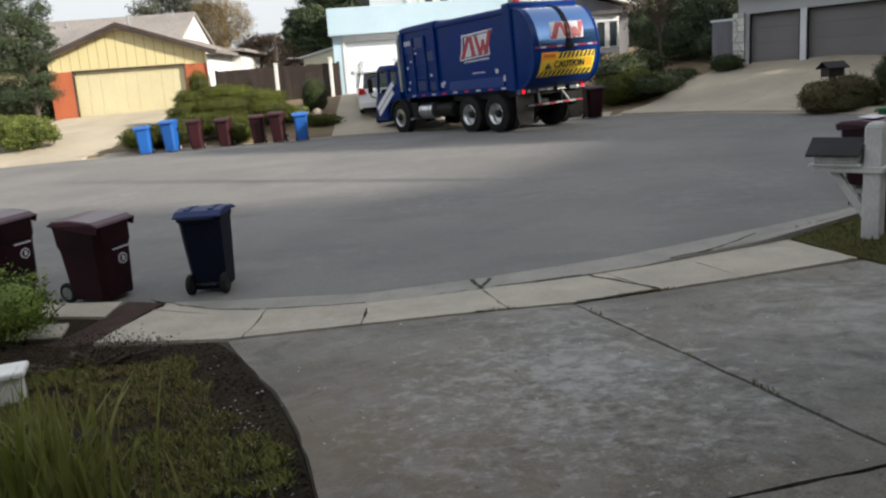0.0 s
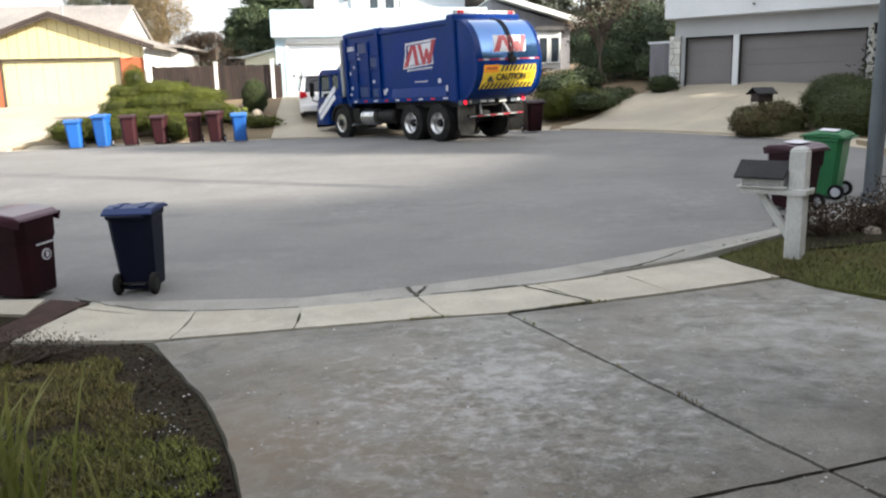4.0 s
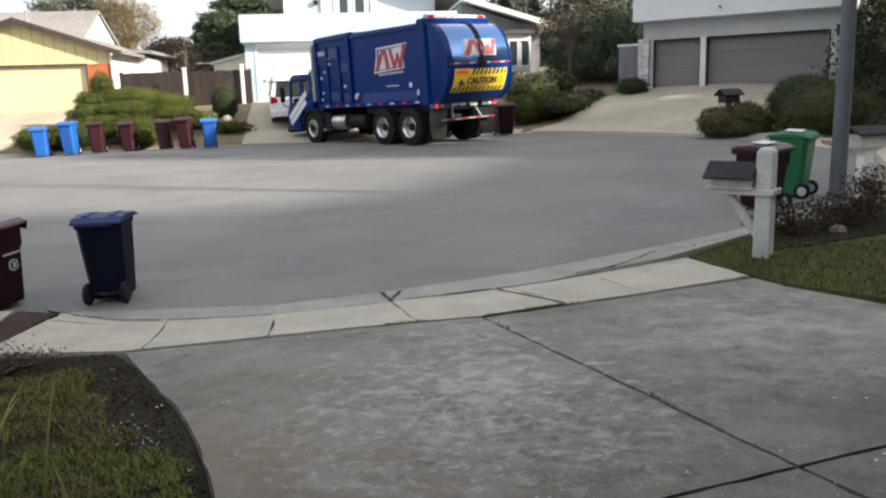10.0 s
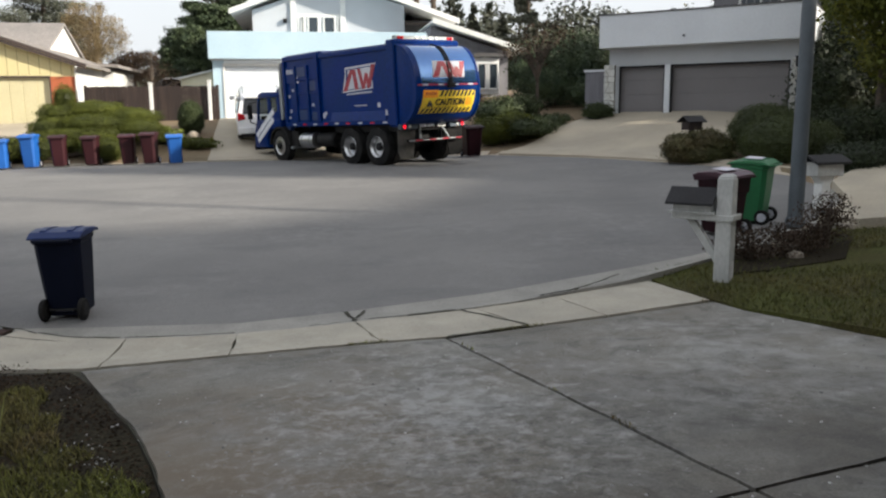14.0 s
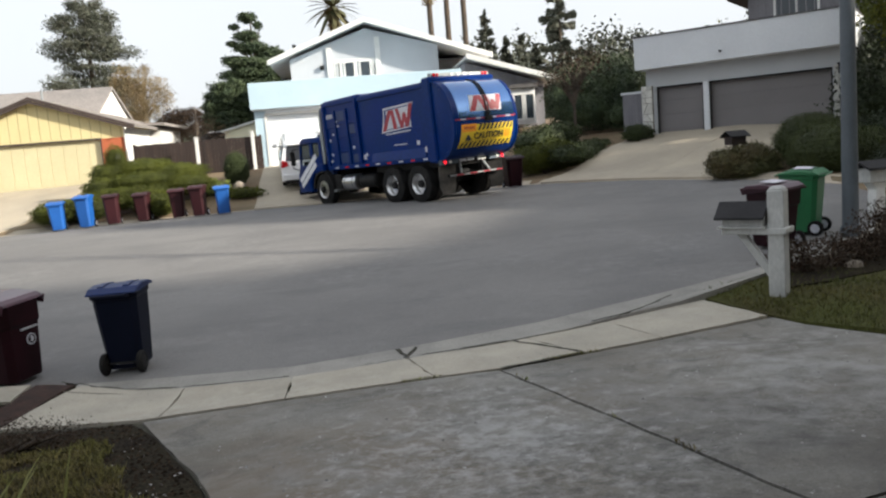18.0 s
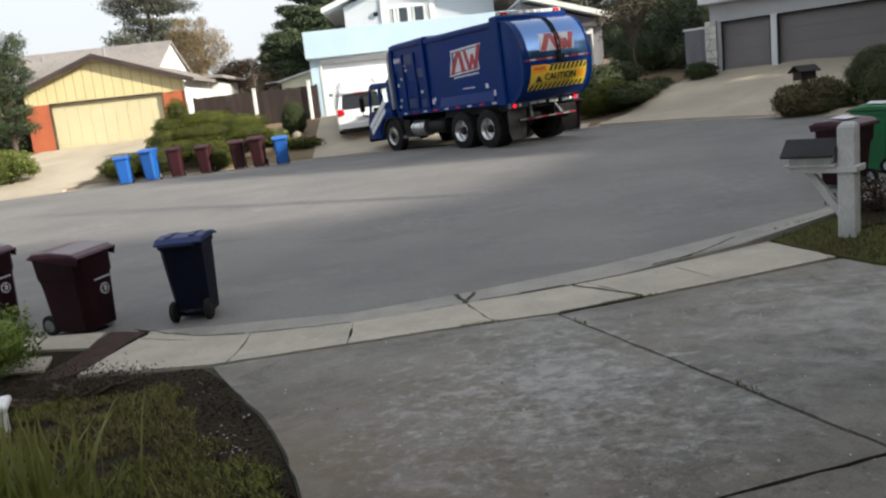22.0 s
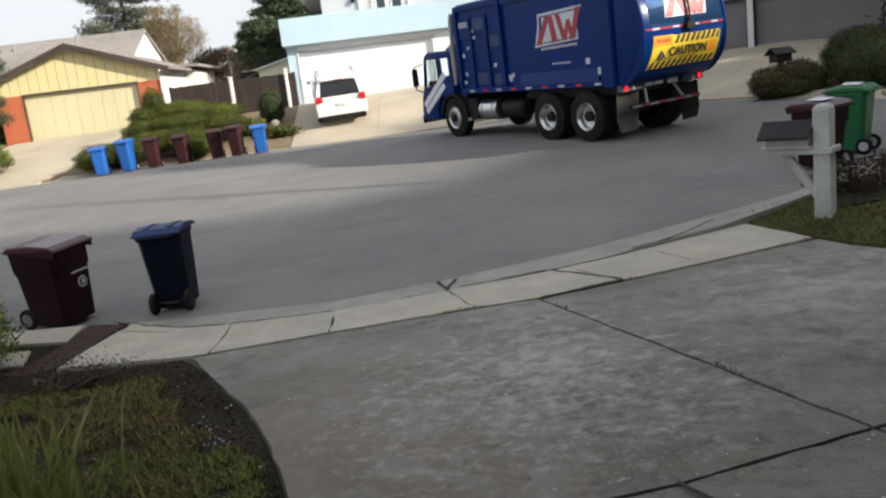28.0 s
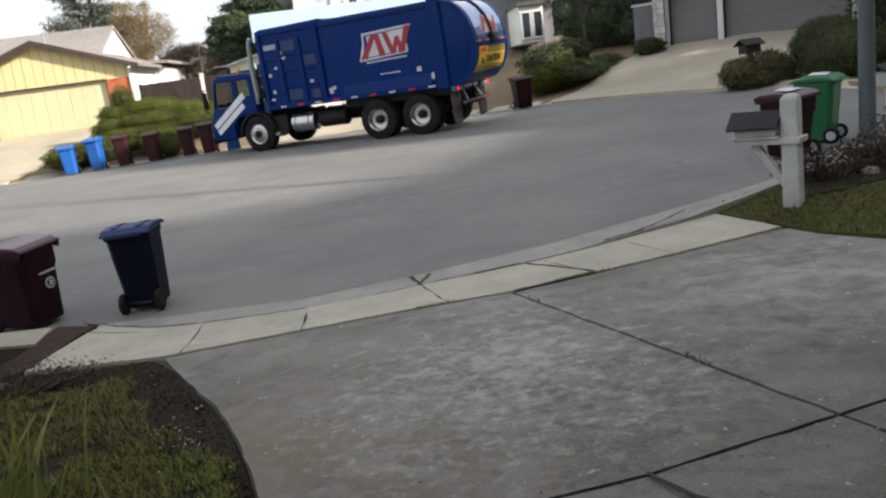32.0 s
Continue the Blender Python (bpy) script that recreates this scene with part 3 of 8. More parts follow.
def draped(poly, height, step=0.5, lift=0.0, thick=0.12, cuts=True):
    """A slab with the given outline that lies on a height field."""
    bm = bmesh.new()
    bm.faces.new([bm.verts.new((x, y, 0)) for x, y in poly])
    bmesh.ops.triangulate(bm, faces=bm.faces)
    if cuts:
        xs, ys = [p[0] for p in poly], [p[1] for p in poly]
        for k, (a, b) in enumerate(((min(xs), max(xs)), (min(ys), max(ys)))):
            for i in range(1, int((b - a) / step) + 1):
                co = (a + i * step, 0, 0) if k == 0 else (0, a + i * step, 0)
                bmesh.ops.bisect_plane(bm, geom=bm.verts[:] + bm.edges[:] + bm.faces[:], plane_co=co, plane_no=(1, 0, 0) if k == 0 else (0, 1, 0))
    vs = np.array([v.co[:2] for v in bm.verts])
    zs = np.asarray(height(vs[:, 0], vs[:, 1])) + lift
    for v, z in zip(bm.verts, zs):
        v.co.z = z
    rim = [e for e in bm.edges if e.is_boundary]
    made = bmesh.ops.extrude_edge_only(bm, edges=rim)["geom"]
    for v in made:
        if isinstance(v, bmesh.types.BMVert):
            v.co.z -= thick
    bmesh.ops.recalc_face_normals(bm, faces=bm.faces)
    me = bpy.data.meshes.new("slab")
    bm.to_mesh(me)
    bm.free()
    return me


def structure(name, me, material, label, category):
    me.materials.append(material)
    return tagged(new(name, me), label, category, kind="structure")


# the ground, one sheet out to the horizon
gx = np.unique(np.concatenate([np.array([-900, -400, -200, -120, -80, -60, -50]), np.arange(-45, 40.1, 0.5), np.array([45, 55, 70, 100, 200, 400, 900])]))
gy = np.unique(np.concatenate([np.array([-900, -300, -100, -50, -30, -20, -12]), np.arange(-8, 50.1, 0.5), np.array([55, 65, 80, 110, 200, 400, 900])]))
GX, GY = np.meshgrid(gx, gy)
GZ = land_z(GX, GY)
GZ = np.where(GX < -40, np.minimum(GZ, 1.5), GZ)
nx = len(gx)
ground_faces = [(j * nx + i, j * nx + i + 1, (j + 1) * nx + i + 1, (j + 1) * nx + i) for j in range(len(gy) - 1) for i in range(nx - 1)]
ground_mesh = raw(np.stack([GX.ravel(), GY.ravel(), GZ.ravel()], 1), ground_faces, "ground", EARTH)
ground_mesh.shade_smooth()
tagged(new("ground", ground_mesh), "brown earth with sparse low growth", "ground", kind="structure")
structure("road", draped(ROAD, road_z, 1.5, 0.0, 0.2), ASPHALT, "grey weathered asphalt of a cul-de-sac", "road")

# ---- curb, pavement and driveway ----
def ribbon(a, b, height_a, height_b, name):
    """A strip between two lines, cut into blocks."""
    blocks = []
    for i in range(len(a) - 1):
        quad = [a[i], a[i + 1], b[i + 1], b[i]]
        za = [height_a(*a[i]), height_a(*a[i + 1]), height_b(*b[i + 1]), height_b(*b[i])]
        top = [(*p, z) for p, z in zip(quad, za)]
        me = Mesher().add(top + [(x, y, z - 0.25) for x, y, z in top],
                          [(0, 1, 2, 3), (0, 4, 5, 1), (1, 5, 6, 2), (2, 6, 7, 3), (3, 7, 4, 0), (7, 6, 5, 4)])
        blocks.append(me)
    return blocks


def offset_line(line, d):
    out = []
    for i, p in enumerate(line):
        a, b = Vector(line[max(i - 1, 0)]), Vector(line[min(i + 1, len(line) - 1)])
        t = (b - a).normalized()
        out.append((p[0] + t.y * d, p[1] - t.x * d))
    return out


gutter = thing("pavement_gutter", Matrix(), "pale worn concrete gutter along the road edge", "gutter", kind="structure")
# along the near side the gutter runs from the asphalt to the rolled kerb
inner = NEAR_EDGE
mid = offset_line(inner, 0.36)
outer = offset_line(inner, 0.60)
for m in ribbon(inner, mid, lambda x, y: road_z(x, y) + 0.006, lambda x, y: road_z(x, y) + 0.012, "gutter"):
    part("gutter_block", m, CONCRETE_CURB, gutter)
for i, m in enumerate(ribbon(mid, outer, lambda x, y: road_z(x, y) + 0.012, lambda x, y: road_z(x, y) + (0.05 + float(kerb_rise(x)) if x < 4 else 0.15), "kerb")):
    part("kerb_block", m, CONCRETE_CURB, gutter)
top_line = [p for p in outer if -13 < p[0] < -3.45]
for m in ribbon(top_line, offset_line(top_line, 0.16), lambda x, y: road_z(x, y) + 0.05 + float(kerb_rise(x)), lambda x, y: road_z(x, y) + 0.054 + float(kerb_rise(x)), "kerb"):
    part("kerb_block", m, CONCRETE_CURB, gutter)
kerb = thing("pavement_kerb", Matrix(), "sunlit concrete rolled kerb on the far side", "kerb", kind="structure")
inner = FAR_EDGE
mid, outer = offset_line(inner, 0.3), offset_line(inner, 0.62)
for m in ribbon(inner, mid, lambda x, y: road_z(x, y) + 0.005, lambda x, y: road_z(x, y) + 0.02, "gutter"):
    part("gutter_block", m, CONCRETE_FAR, kerb)
for m in ribbon(mid, outer, lambda x, y: road_z(x, y) + 0.02, lambda x, y: road_z(x, y) + 0.12, "kerb"):
    part("kerb_block", m, CONCRETE_FAR, kerb)

E2 = [(-3.32, 8.62), (-2.93, 8.47), (-2.0, 8.18), (-1.0, 8.05), (0.07, 8.15), (0.38, 8.22), (1.55, 8.40), (2.57, 8.72), (3.39, 9.05), (4.08, 9.52)]
E3 = [(-3.39, 7.44), (-2.09, 7.10), (-0.83, 7.22), (0.59, 7.34), (1.21, 7.33), (2.10, 7.57), (3.02, 7.76), (4.37, 8.11)]
LEFT_EDGE = [(-2.09, 7.06), (-1.80, 6.42), (-1.50, 5.76), (-1.30, 5.36), (-1.14, 4.96), (-0.98, 4.50), (-0.84, 4.03), (-0.68, 3.40), (-0.60, 2.83)]
RIGHT_EDGE = [(4.40, 8.06), (4.69, 6.92), (4.92, 5.92), (5.22, 4.55)]


def walk_z(x, y):
    return near_z(x, y) + 0.02 + kerb_rise(x) * np.clip((np.asarray(y, float) - 7.5) / 0.85, 0, 1)


def shrunk(poly, g):
    """The outline moved inwards by a joint's half width."""
    pts = [Vector(p) for p in poly]
    area = sum(a.x * b.y - b.x * a.y for a, b in zip(pts, pts[1:] + pts[:1]))
    s = 1 if area > 0 else -1
    out = []
    for i, p in enumerate(pts):
        a, b = (p - pts[i - 1]).normalized(), (pts[(i + 1) % len(pts)] - p).normalized()
        na, nb = Vector((-a.y, a.x)) * s, Vector((-b.y, b.x)) * s
        h = (na + nb)
        h = h / max(h.dot(h) / 2, 0.35)
        out.append(tuple(p + h * g))
    return out


def ragged(poly, step=0.14, amp=0.008):
    """Worn edges: the outline in short steps, each a little off the line."""
    r, out = random.Random(len(poly) * 7 + 1), []
    for (ax, ay), (bx, by) in zip(poly, poly[1:] + poly[:1]):
        ln = math.hypot(bx - ax, by - ay)
        n = max(1, int(ln / step)) if max(ay, by) > 1.0 else 1
        nx, ny = -(by - ay) / ln, (bx - ax) / ln
        for i in range(n):
            t, o = i / n, r.gauss(0, amp * 0.6) if i else 0.0
            out.append((ax + (bx - ax) * t + nx * o, ay + (by - ay) * t + ny * o))
    return out


base_outline = [(-3.2, 8.6), (-3.6, 7.42), (-2.12, 7.0)] + LEFT_EDGE[1:] + [(-0.55, 0.5), (-0.5, -3), (6.2, -3), (5.9, 1.5)] + RIGHT_EDGE[::-1] + [(4.45, 8.1), (4.2, 9.6)] + E2[::-1]
structure("driveway_bedding", draped(base_outline, near_z, 0.7, -0.012, 0.1), JOINT, "dark dirt in the joints between the slabs", "bedding")

apron = thing("pavement_apron", Matrix(), "pale cracked concrete apron slabs at the foot of a driveway", "pavement", kind="structure")
for poly in ([(-3.06, 8.52), (-3.50, 7.46), (-2.09, 7.10), (-1.94, 7.113), (-1.93, 8.17), (-2.93, 8.47)],
             [(-1.93, 8.17), (-1.94, 7.113), (-0.83, 7.22), (-0.83, 8.07), (-1.0, 8.05)],
             [(-0.83, 8.07), (-0.83, 7.22), (0.59, 7.34), (0.38, 8.22), (0.07, 8.15)],
             [(0.38, 8.22), (0.59, 7.34), (1.21, 7.33), (2.10, 7.57), (1.72, 8.44), (1.55, 8.40)],
             [(1.72, 8.44), (2.10, 7.57), (3.02, 7.76), (2.72, 8.76), (2.57, 8.72)],
             [(2.72, 8.76), (3.02, 7.76), (4.37, 8.11), (4.08, 9.50), (3.39, 9.05)]):
    ob = part("slab", draped(ragged(shrunk(poly, 0.009)), walk_z, 0.25, 0.0, 0.2), CONCRETE_WALK, apron)
driveway = thing("driveway", Matrix(), "grey stained concrete driveway slabs with dirt-filled joints", "driveway", kind="structure")
A, C, CL, CR = (1.21, 7.31), (2.08, 3.32), (-0.60, 2.86), (5.45, 4.05)
for poly in (LEFT_EDGE[:-1] + [CL, (0.67, 3.04), (1.06, 3.08), C, (1.71, 5.05), A, (0.59, 7.32), (-0.83, 7.20)],
             [A, (1.71, 5.05), C, (2.36, 3.39), CR] + RIGHT_EDGE[::-1] + [(3.02, 7.74), (2.10, 7.55)],
             [CL, (-0.52, 0.5), (-0.5, -3), (1.6, -3), (1.25, 2.55), (1.06, 3.08), (0.67, 3.04)],
             [(1.06, 3.08), (1.25, 2.55), (1.6, -3), (2.9, -3), (2.3, 2.4), C],
             [C, (2.3, 2.4), (2.9, -3), (6.2, -3), (5.8, 1.5), CR, (2.36, 3.39)]):
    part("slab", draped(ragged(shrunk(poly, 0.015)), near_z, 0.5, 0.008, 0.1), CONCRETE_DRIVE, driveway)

# cracks in the apron, as thin dark dirt-filled lines
cracks = thing("pavement_cracks", Matrix(), "dark weedy cracks in the concrete", "crack", kind="structure")
rng = random.Random(4)


def crack(points, width=0.02):
    pts = []
    for (ax, ay), (bx, by) in zip(points, points[1:]):
        n = max(2, int(math.hypot(bx - ax, by - ay) / 0.09))
        pts += [(ax + (bx - ax) * i / n + rng.uniform(-.012, .012), ay + (by - ay) * i / n + rng.uniform(-.012, .012)) for i in range(n)]
    pts.append(points[-1])
    vs, fs = [], []
    for i, p in enumerate(pts):
        a, b = Vector(pts[max(i - 1, 0)]), Vector(pts[min(i + 1, len(pts) - 1)])
        t = (b - a).normalized() * width * rng.uniform(0.35, 0.75)
        for s in (1, -1):
            x, y = p[0] - t.y * s, p[1] + t.x * s
            off = y - float(np.interp(x, [p[0] for p in E2], [p[1] for p in E2]))
            z = max(walk_z(x, y) if off < 0.05 else -1, near_z(x, y) + 0.008 if off < 0.05 else -1, road_z(x, y) + 0.1 * min(max((x - 3.0) / 1.7, 0), 1) * (off > -0.05) + (0.05 - 0.038 * min(max(off / 0.24, 0), 1) if off > -0.05 else -1)) + 0.005
            vs.append((x, y, z))
    fs = [(2 * i, 2 * i + 1, 2 * i + 3, 2 * i + 2) for i in range(len(pts) - 1)]
    part("crack", raw(vs, fs, "crack", JOINT), JOINT, cracks)


crack([(0.30, 8.72), (0.36, 8.45), (0.38, 8.24)], 0.05)
crack([(0.50, 8.70), (0.40, 8.42)], 0.03)
crack([(-0.15, 8.16), (0.38, 8.26), (1.25, 8.36)], 0.03)
crack([(1.55, 8.40), (1.78, 8.08), (2.12, 7.60)], 0.035)
crack([(-1.95, 8.2), (-1.3, 8.10), (-0.86, 8.08)], 0.03)
crack([(-3.3, 8.64), (-2.6, 8.36), (-2.0, 8.2)], 0.03)
crack([(1.06, 3.07), (1.12, 2.85), (1.28, 2.55)], 0.02)
crack([(1.23, 7.32), (2.1, 7.58)], 0.05)
crack([(2.55, 8.73), (3.0, 8.87), (3.39, 9.06), (3.75, 9.28)], 0.035)
crack([(0.62, 8.28), (1.1, 8.35), (1.5, 8.40)], 0.04)

# ---- beds and lawns ----
bed_outline = [(-3.53, 7.40), (-2.15, 7.03)] + [(x - 0.008, y) for x, y in LEFT_EDGE[1:]] + [(-0.60, 0.5), (-0.53, -3), (-9, -3), (-9, 10.35), (-5.9, 9.1), (-4.8, 8.72), (-3.8, 8.46), (-3.10, 8.44)]


def bed_z(x, y):
    x, y = np.asarray(x, float), np.asarray(y, float)
    return near_z(x, y) + 0.005 + 0.03 * np.sin(x * 1.7) * np.cos(y * 1.3) + np.clip((-1.2 - x) * 0.02, 0, 0.1) - 0.07 * np.clip((y - 7.0) / 0.6, 0, 1) * np.clip((8.6 - y) / 0.8, 0, 1) + kerb_rise(x) * np.clip((y - 7.3) / 0.9, 0, 1)


structure("ground_bed", draped(bed_outline, bed_z, 0.3, 0.0, 0.12), SOIL, "dark soil of a planting bed with weeds", "ground")
lawn_outline = [(4.42, 8.1), (4.12, 9.55), (5.55, 9.85), (6.95, 10.62), (8.1, 11.2), (9.1, 11.1), (10.2, 12.3), (16, 12.9), (16, 0), (5.9, 1.5)] + [(x + 0.03, y) for x, y in RIGHT_EDGE[::-1]]


def lawn_z(x, y):
    x, y = np.asarray(x, float), np.asarray(y, float)
    return near_z(x, y) + 0.03 + np.clip((x - 4.4) * 0.09, 0, 0.1) + np.clip((y - 9) * 0.035, 0, 0.15) + 0.015 * np.sin(x * 2.1 + y)


structure("ground_lawn", draped(lawn_outline, lawn_z, 0.4, 0.0, 0.2), LAWN, "patchy winter lawn beside a driveway", "ground")


structure("ground_soil", draped([(4.95, 8.95), (5.5, 8.80), (6.9, 9.3), (7.8, 10.4), (8.0, 11.0), (7.2, 10.70), (6.2, 10.15), (5.4, 9.75)], lawn_z, 0.4, 0.02, 0.1), SOIL, "dark soil round the shrubs by a mailbox", "ground")


def blades(n, where, height, length, width, material, name, lean=0.5, seed=1, curve=0.3):
    """Many narrow bent blades as one mesh; where(rng) gives a place or None."""
    r = random.Random(seed)
    vs, fs = [], []
    while n > 0:
        n -= 1
        p = where(r)
        if p is None:
            continue
        x, y = p
        z = float(height(x, y)) - 0.005
        ln, a = length * r.uniform(0.5, 1.3), r.uniform(0, 2 * math.pi)
        tilt = lean * r.uniform(0.1, 1)
        dx, dy = math.cos(a), math.sin(a)
        w = width * r.uniform(0.6, 1.3)
        k = len(vs)
        for s, ww in ((0, 1.0), (0.5, 0.85), (1, 0.12)):
            out = ln * (tilt * s + curve * s * s * tilt)
            up = ln * s * (1 - 0.35 * tilt * s)
            cx, cy, cz = x + dx * out, y + dy * out, z + up
            vs += [(cx - dy * w * ww / 2, cy + dx * w * ww / 2, cz), (cx + dy * w * ww / 2, cy - dx * w * ww / 2, cz)]
        fs += [(k, k + 1, k + 3, k + 2), (k + 2, k + 3, k + 5, k + 4)]
    return raw(vs, fs, name, material)


def inside(poly, x, y):
    c = False
    for (ax, ay), (bx, by) in zip(poly, poly[1:] + poly[:1]):
        if (ay > y) != (by > y) and x < ax + (bx - ax) * (y - ay) / (by - ay):
            c = not c
    return c


def lawn_place(r):
    x, y = r.uniform(4.3, 11), r.uniform(3, 12.2)
    if not inside(lawn_outline, x, y) or noise.noise((x * 0.7, y * 0.7, 3)) < -0.28 - 0.1 * (y < 8):
        return None
    if math.hypot((x - 6.2) / 1.3, (y - 9.7) / 0.9) < 1 and r.random() < 0.85:
        return None
    return x, y


tagged(new("grass", blades(60000, lawn_place, lawn_z, 0.060, 0.012, GRASS, "grass", 0.9, 2)), "short green and straw-coloured grass", "grass", kind="stuff")


def bed_place(r):
    x, y = r.uniform(-4.4, -0.7), r.uniform(2.2, 7.2)
    d = x - (-0.68 - (y - 3.4) * 0.37)
    if not inside(bed_outline, x, y) or noise.noise((x * 1.1, y * 1.1, 8)) + 0.7 * noise.noise((x * 4.0, y * 4.0, 5)) < -0.16 + 1.15 * max(0, d + 0.50) + (0.3 if y > 6.3 else 0) + 0.25 * max(0, -2.9 - x):
        return None
    return x, y


tagged(new("weeds", blades(85000, bed_place, bed_z, 0.055, 0.007, GRASS_DARK, "weeds", 1.0, 5)), "low green weeds on dark soil", "weeds", kind="stuff")


def scatter(n, where, height, size, material, name, seed):
    r = random.Random(seed)
    vs, fs = [], []
    for _ in range(n):
        p = where(r)
        if p is None:
            continue
        x, y = p
        z = float(height(x, y)) + 0.004
        s, a = size * r.uniform(0.4, 1.4), r.uniform(0, 6.28)
        k = len(vs)
        for i in range(5):
            t = a + i * 1.2566
            q = s * r.uniform(0.6, 1.1)
            vs.append((x + q * math.cos(t), y + q * math.sin(t), z))
        vs.append((x, y, z + s * 0.6))
        fs += [(k + i, k + (i + 1) % 5, k + 5) for i in range(5)]
    return raw(vs, fs, name, material)


def edge_place(r):
    y = 2.6 + 2.6 * r.random() ** 1.2 if r.random() < 0.85 else r.uniform(3, 6.6)
    x = -0.68 - (y - 3.4) * 0.375 - abs(r.gauss(0.0, 0.26)) - 0.08
    return (x, y) if inside(bed_outline, x, y) else None


def soil_place(r):
    x, y = r.uniform(-4.4, -0.65), r.uniform(2.0, 7.3)
    return (x, y) if inside(bed_outline, x - 0.0, y) else None


tagged(new("soil_clods", scatter(9000, soil_place, bed_z, 0.016, CLOD, "soil_clods", 13)), "dark crumbs of soil and dead leaves", "soil", kind="stuff")
tagged(new("litter", scatter(300, edge_place, bed_z, 0.009, PETAL, "litter", 3)), "pale petals and chips strewn on the soil", "litter", kind="stuff")


def drive_place(r):
    x, y = r.uniform(-1.5, 5), r.uniform(2.4, 7.2)
    return x, y


tagged(new("grit", scatter(420, drive_place, lambda x, y: near_z(x, y) + 0.006, 0.011, PETAL, "grit", 9)), "small pale chips on the concrete", "grit", kind="stuff")


def tufts(points, seed=2):
    r = random.Random(seed)
    line = []
    for (ax, ay), (bx, by) in zip(points, points[1:]):
        line.append(((ax, ay), (bx, by)))

    def place(q):
        (ax, ay), (bx, by) = q.choice(line)
        t = q.random()
        if noise.noise((ax + t * (bx - ax), (ay + t * (by - ay)) * 3, seed)) < 0.12:
            return None
        return ax + t * (bx - ax) + q.gauss(0, 0.012), ay + t * (by - ay) + q.gauss(0, 0.012)
    return place


tagged(new("joint_weeds", blades(1600, tufts([(-1.6, 7.12), (-0.83, 7.2), (0.59, 7.33), (1.21, 7.32), (2.1, 7.56), (3.0, 7.75), (4.3, 8.08), (1.21, 7.3), (1.71, 5.05), (2.08, 3.32)]), walk_z, 0.03, 0.008, GRASS_DARK, "joint_weeds", 1.0, 3)),
       "tiny weeds in the pavement joints", "weeds", kind="stuff")


# ---- plants ----
def leaf_cloud(blobs, n, size, seed, flat=1.0, shell=0.55, up=0.0, lump=1.0):
    """Leaves as small quads, thick near the surface of several uneven blobs (x, y, z, rx, ry, rz)."""
    r = np.random.RandomState(seed)
    vol = np.array([b[3] * b[4] * b[5] for b in blobs]) ** 0.7
    pick = r.choice(len(blobs), n, p=vol / vol.sum())
    b = np.array(blobs)[pick]
    d = r.normal(size=(n, 3))
    d /= np.linalg.norm(d, axis=1)[:, None]
    lumps = 1 + lump * 0.18 * np.sin(d[:, 0] * 7 + pick) * np.cos(d[:, 1] * 6 + pick * 2) + lump * 0.12 * np.sin(d[:, 2] * 11 + pick)
    rad = (shell + (1 - shell) * r.rand(n) ** 0.5) * lumps * (1 + 0.08 * r.normal(size=n))
    c = b[:, :3] + d * rad[:, None] * b[:, 3:]
    nrm = d + 0.9 * r.normal(size=(n, 3)) + np.array([0, 0, up])
    nrm /= np.linalg.norm(nrm, axis=1)[:, None]
    u = np.cross(nrm, r.normal(size=(n, 3)))
    u /= np.linalg.norm(u, axis=1)[:, None]
    w = np.cross(nrm, u)
    s = size * r.uniform(0.5, 1.4, n)[:, None]
    v = np.stack([c - u * s, c + w * s * 0.5 * flat, c + u * s, c - w * s * 0.5 * flat], 1).reshape(-1, 3)
    return v.tolist(), [(4 * i, 4 * i + 1, 4 * i + 2, 4 * i + 3) for i in range(n)]


def bush(name, x, y, blobs, n, size, leaf, label, category="shrub", seed=1, group="", base=None, shell=0.45, stems=6, lump=1.0, core=0.72):
    """blobs are given from the bush's foot."""
    z = land(x, y) if base is None else base
    ob = thing(name, pose(x, y, z), label, category, group)
    r = random.Random(seed)
    for b in (blobs * stems)[:max(stems, len(blobs))]:
        st = Mesher().tube((r.uniform(-.1, .1) + b[0] * 0.15, r.uniform(-.1, .1) + b[1] * 0.15, -0.05), (b[0] + r.uniform(-.3, .3) * b[3], b[1] + r.uniform(-.3, .3) * b[4], b[2]), 0.03, 0.012, 6)
        part("stem", st, BARK, ob)
    v, f = leaf_cloud(blobs, n, size, seed, shell=shell, lump=lump)
    v = [(p[0], p[1], max(p[2], 0.0)) for p in v]
    # an inner mass of foliage, so that no light leaks through
    for bx, by, bz, rx, ry, rz in (blobs if core else ()):
        k, n1, n2 = len(v), 10, 6
        for i in range(1, n2):
            for j in range(n1):
                a, c = math.pi * i / n2, 2 * math.pi * j / n1
                v.append((bx + core * rx * math.sin(a) * math.cos(c), by + core * ry * math.sin(a) * math.sin(c), max(bz + core * rz * math.cos(a), 0.0)))
        f += [(k + i * n1 + j, k + i * n1 + (j + 1) % n1, k + (i + 1) * n1 + (j + 1) % n1, k + (i + 1) * n1 + j) for i in range(n2 - 2) for j in range(n1)]
        f += [tuple(k + j for j in range(n1)), tuple(k + (n2 - 2) * n1 + j for j in range(n1 - 1, -1, -1))]
    part("foliage", raw(v, f, "foliage", leaf), leaf, ob)
    return ob


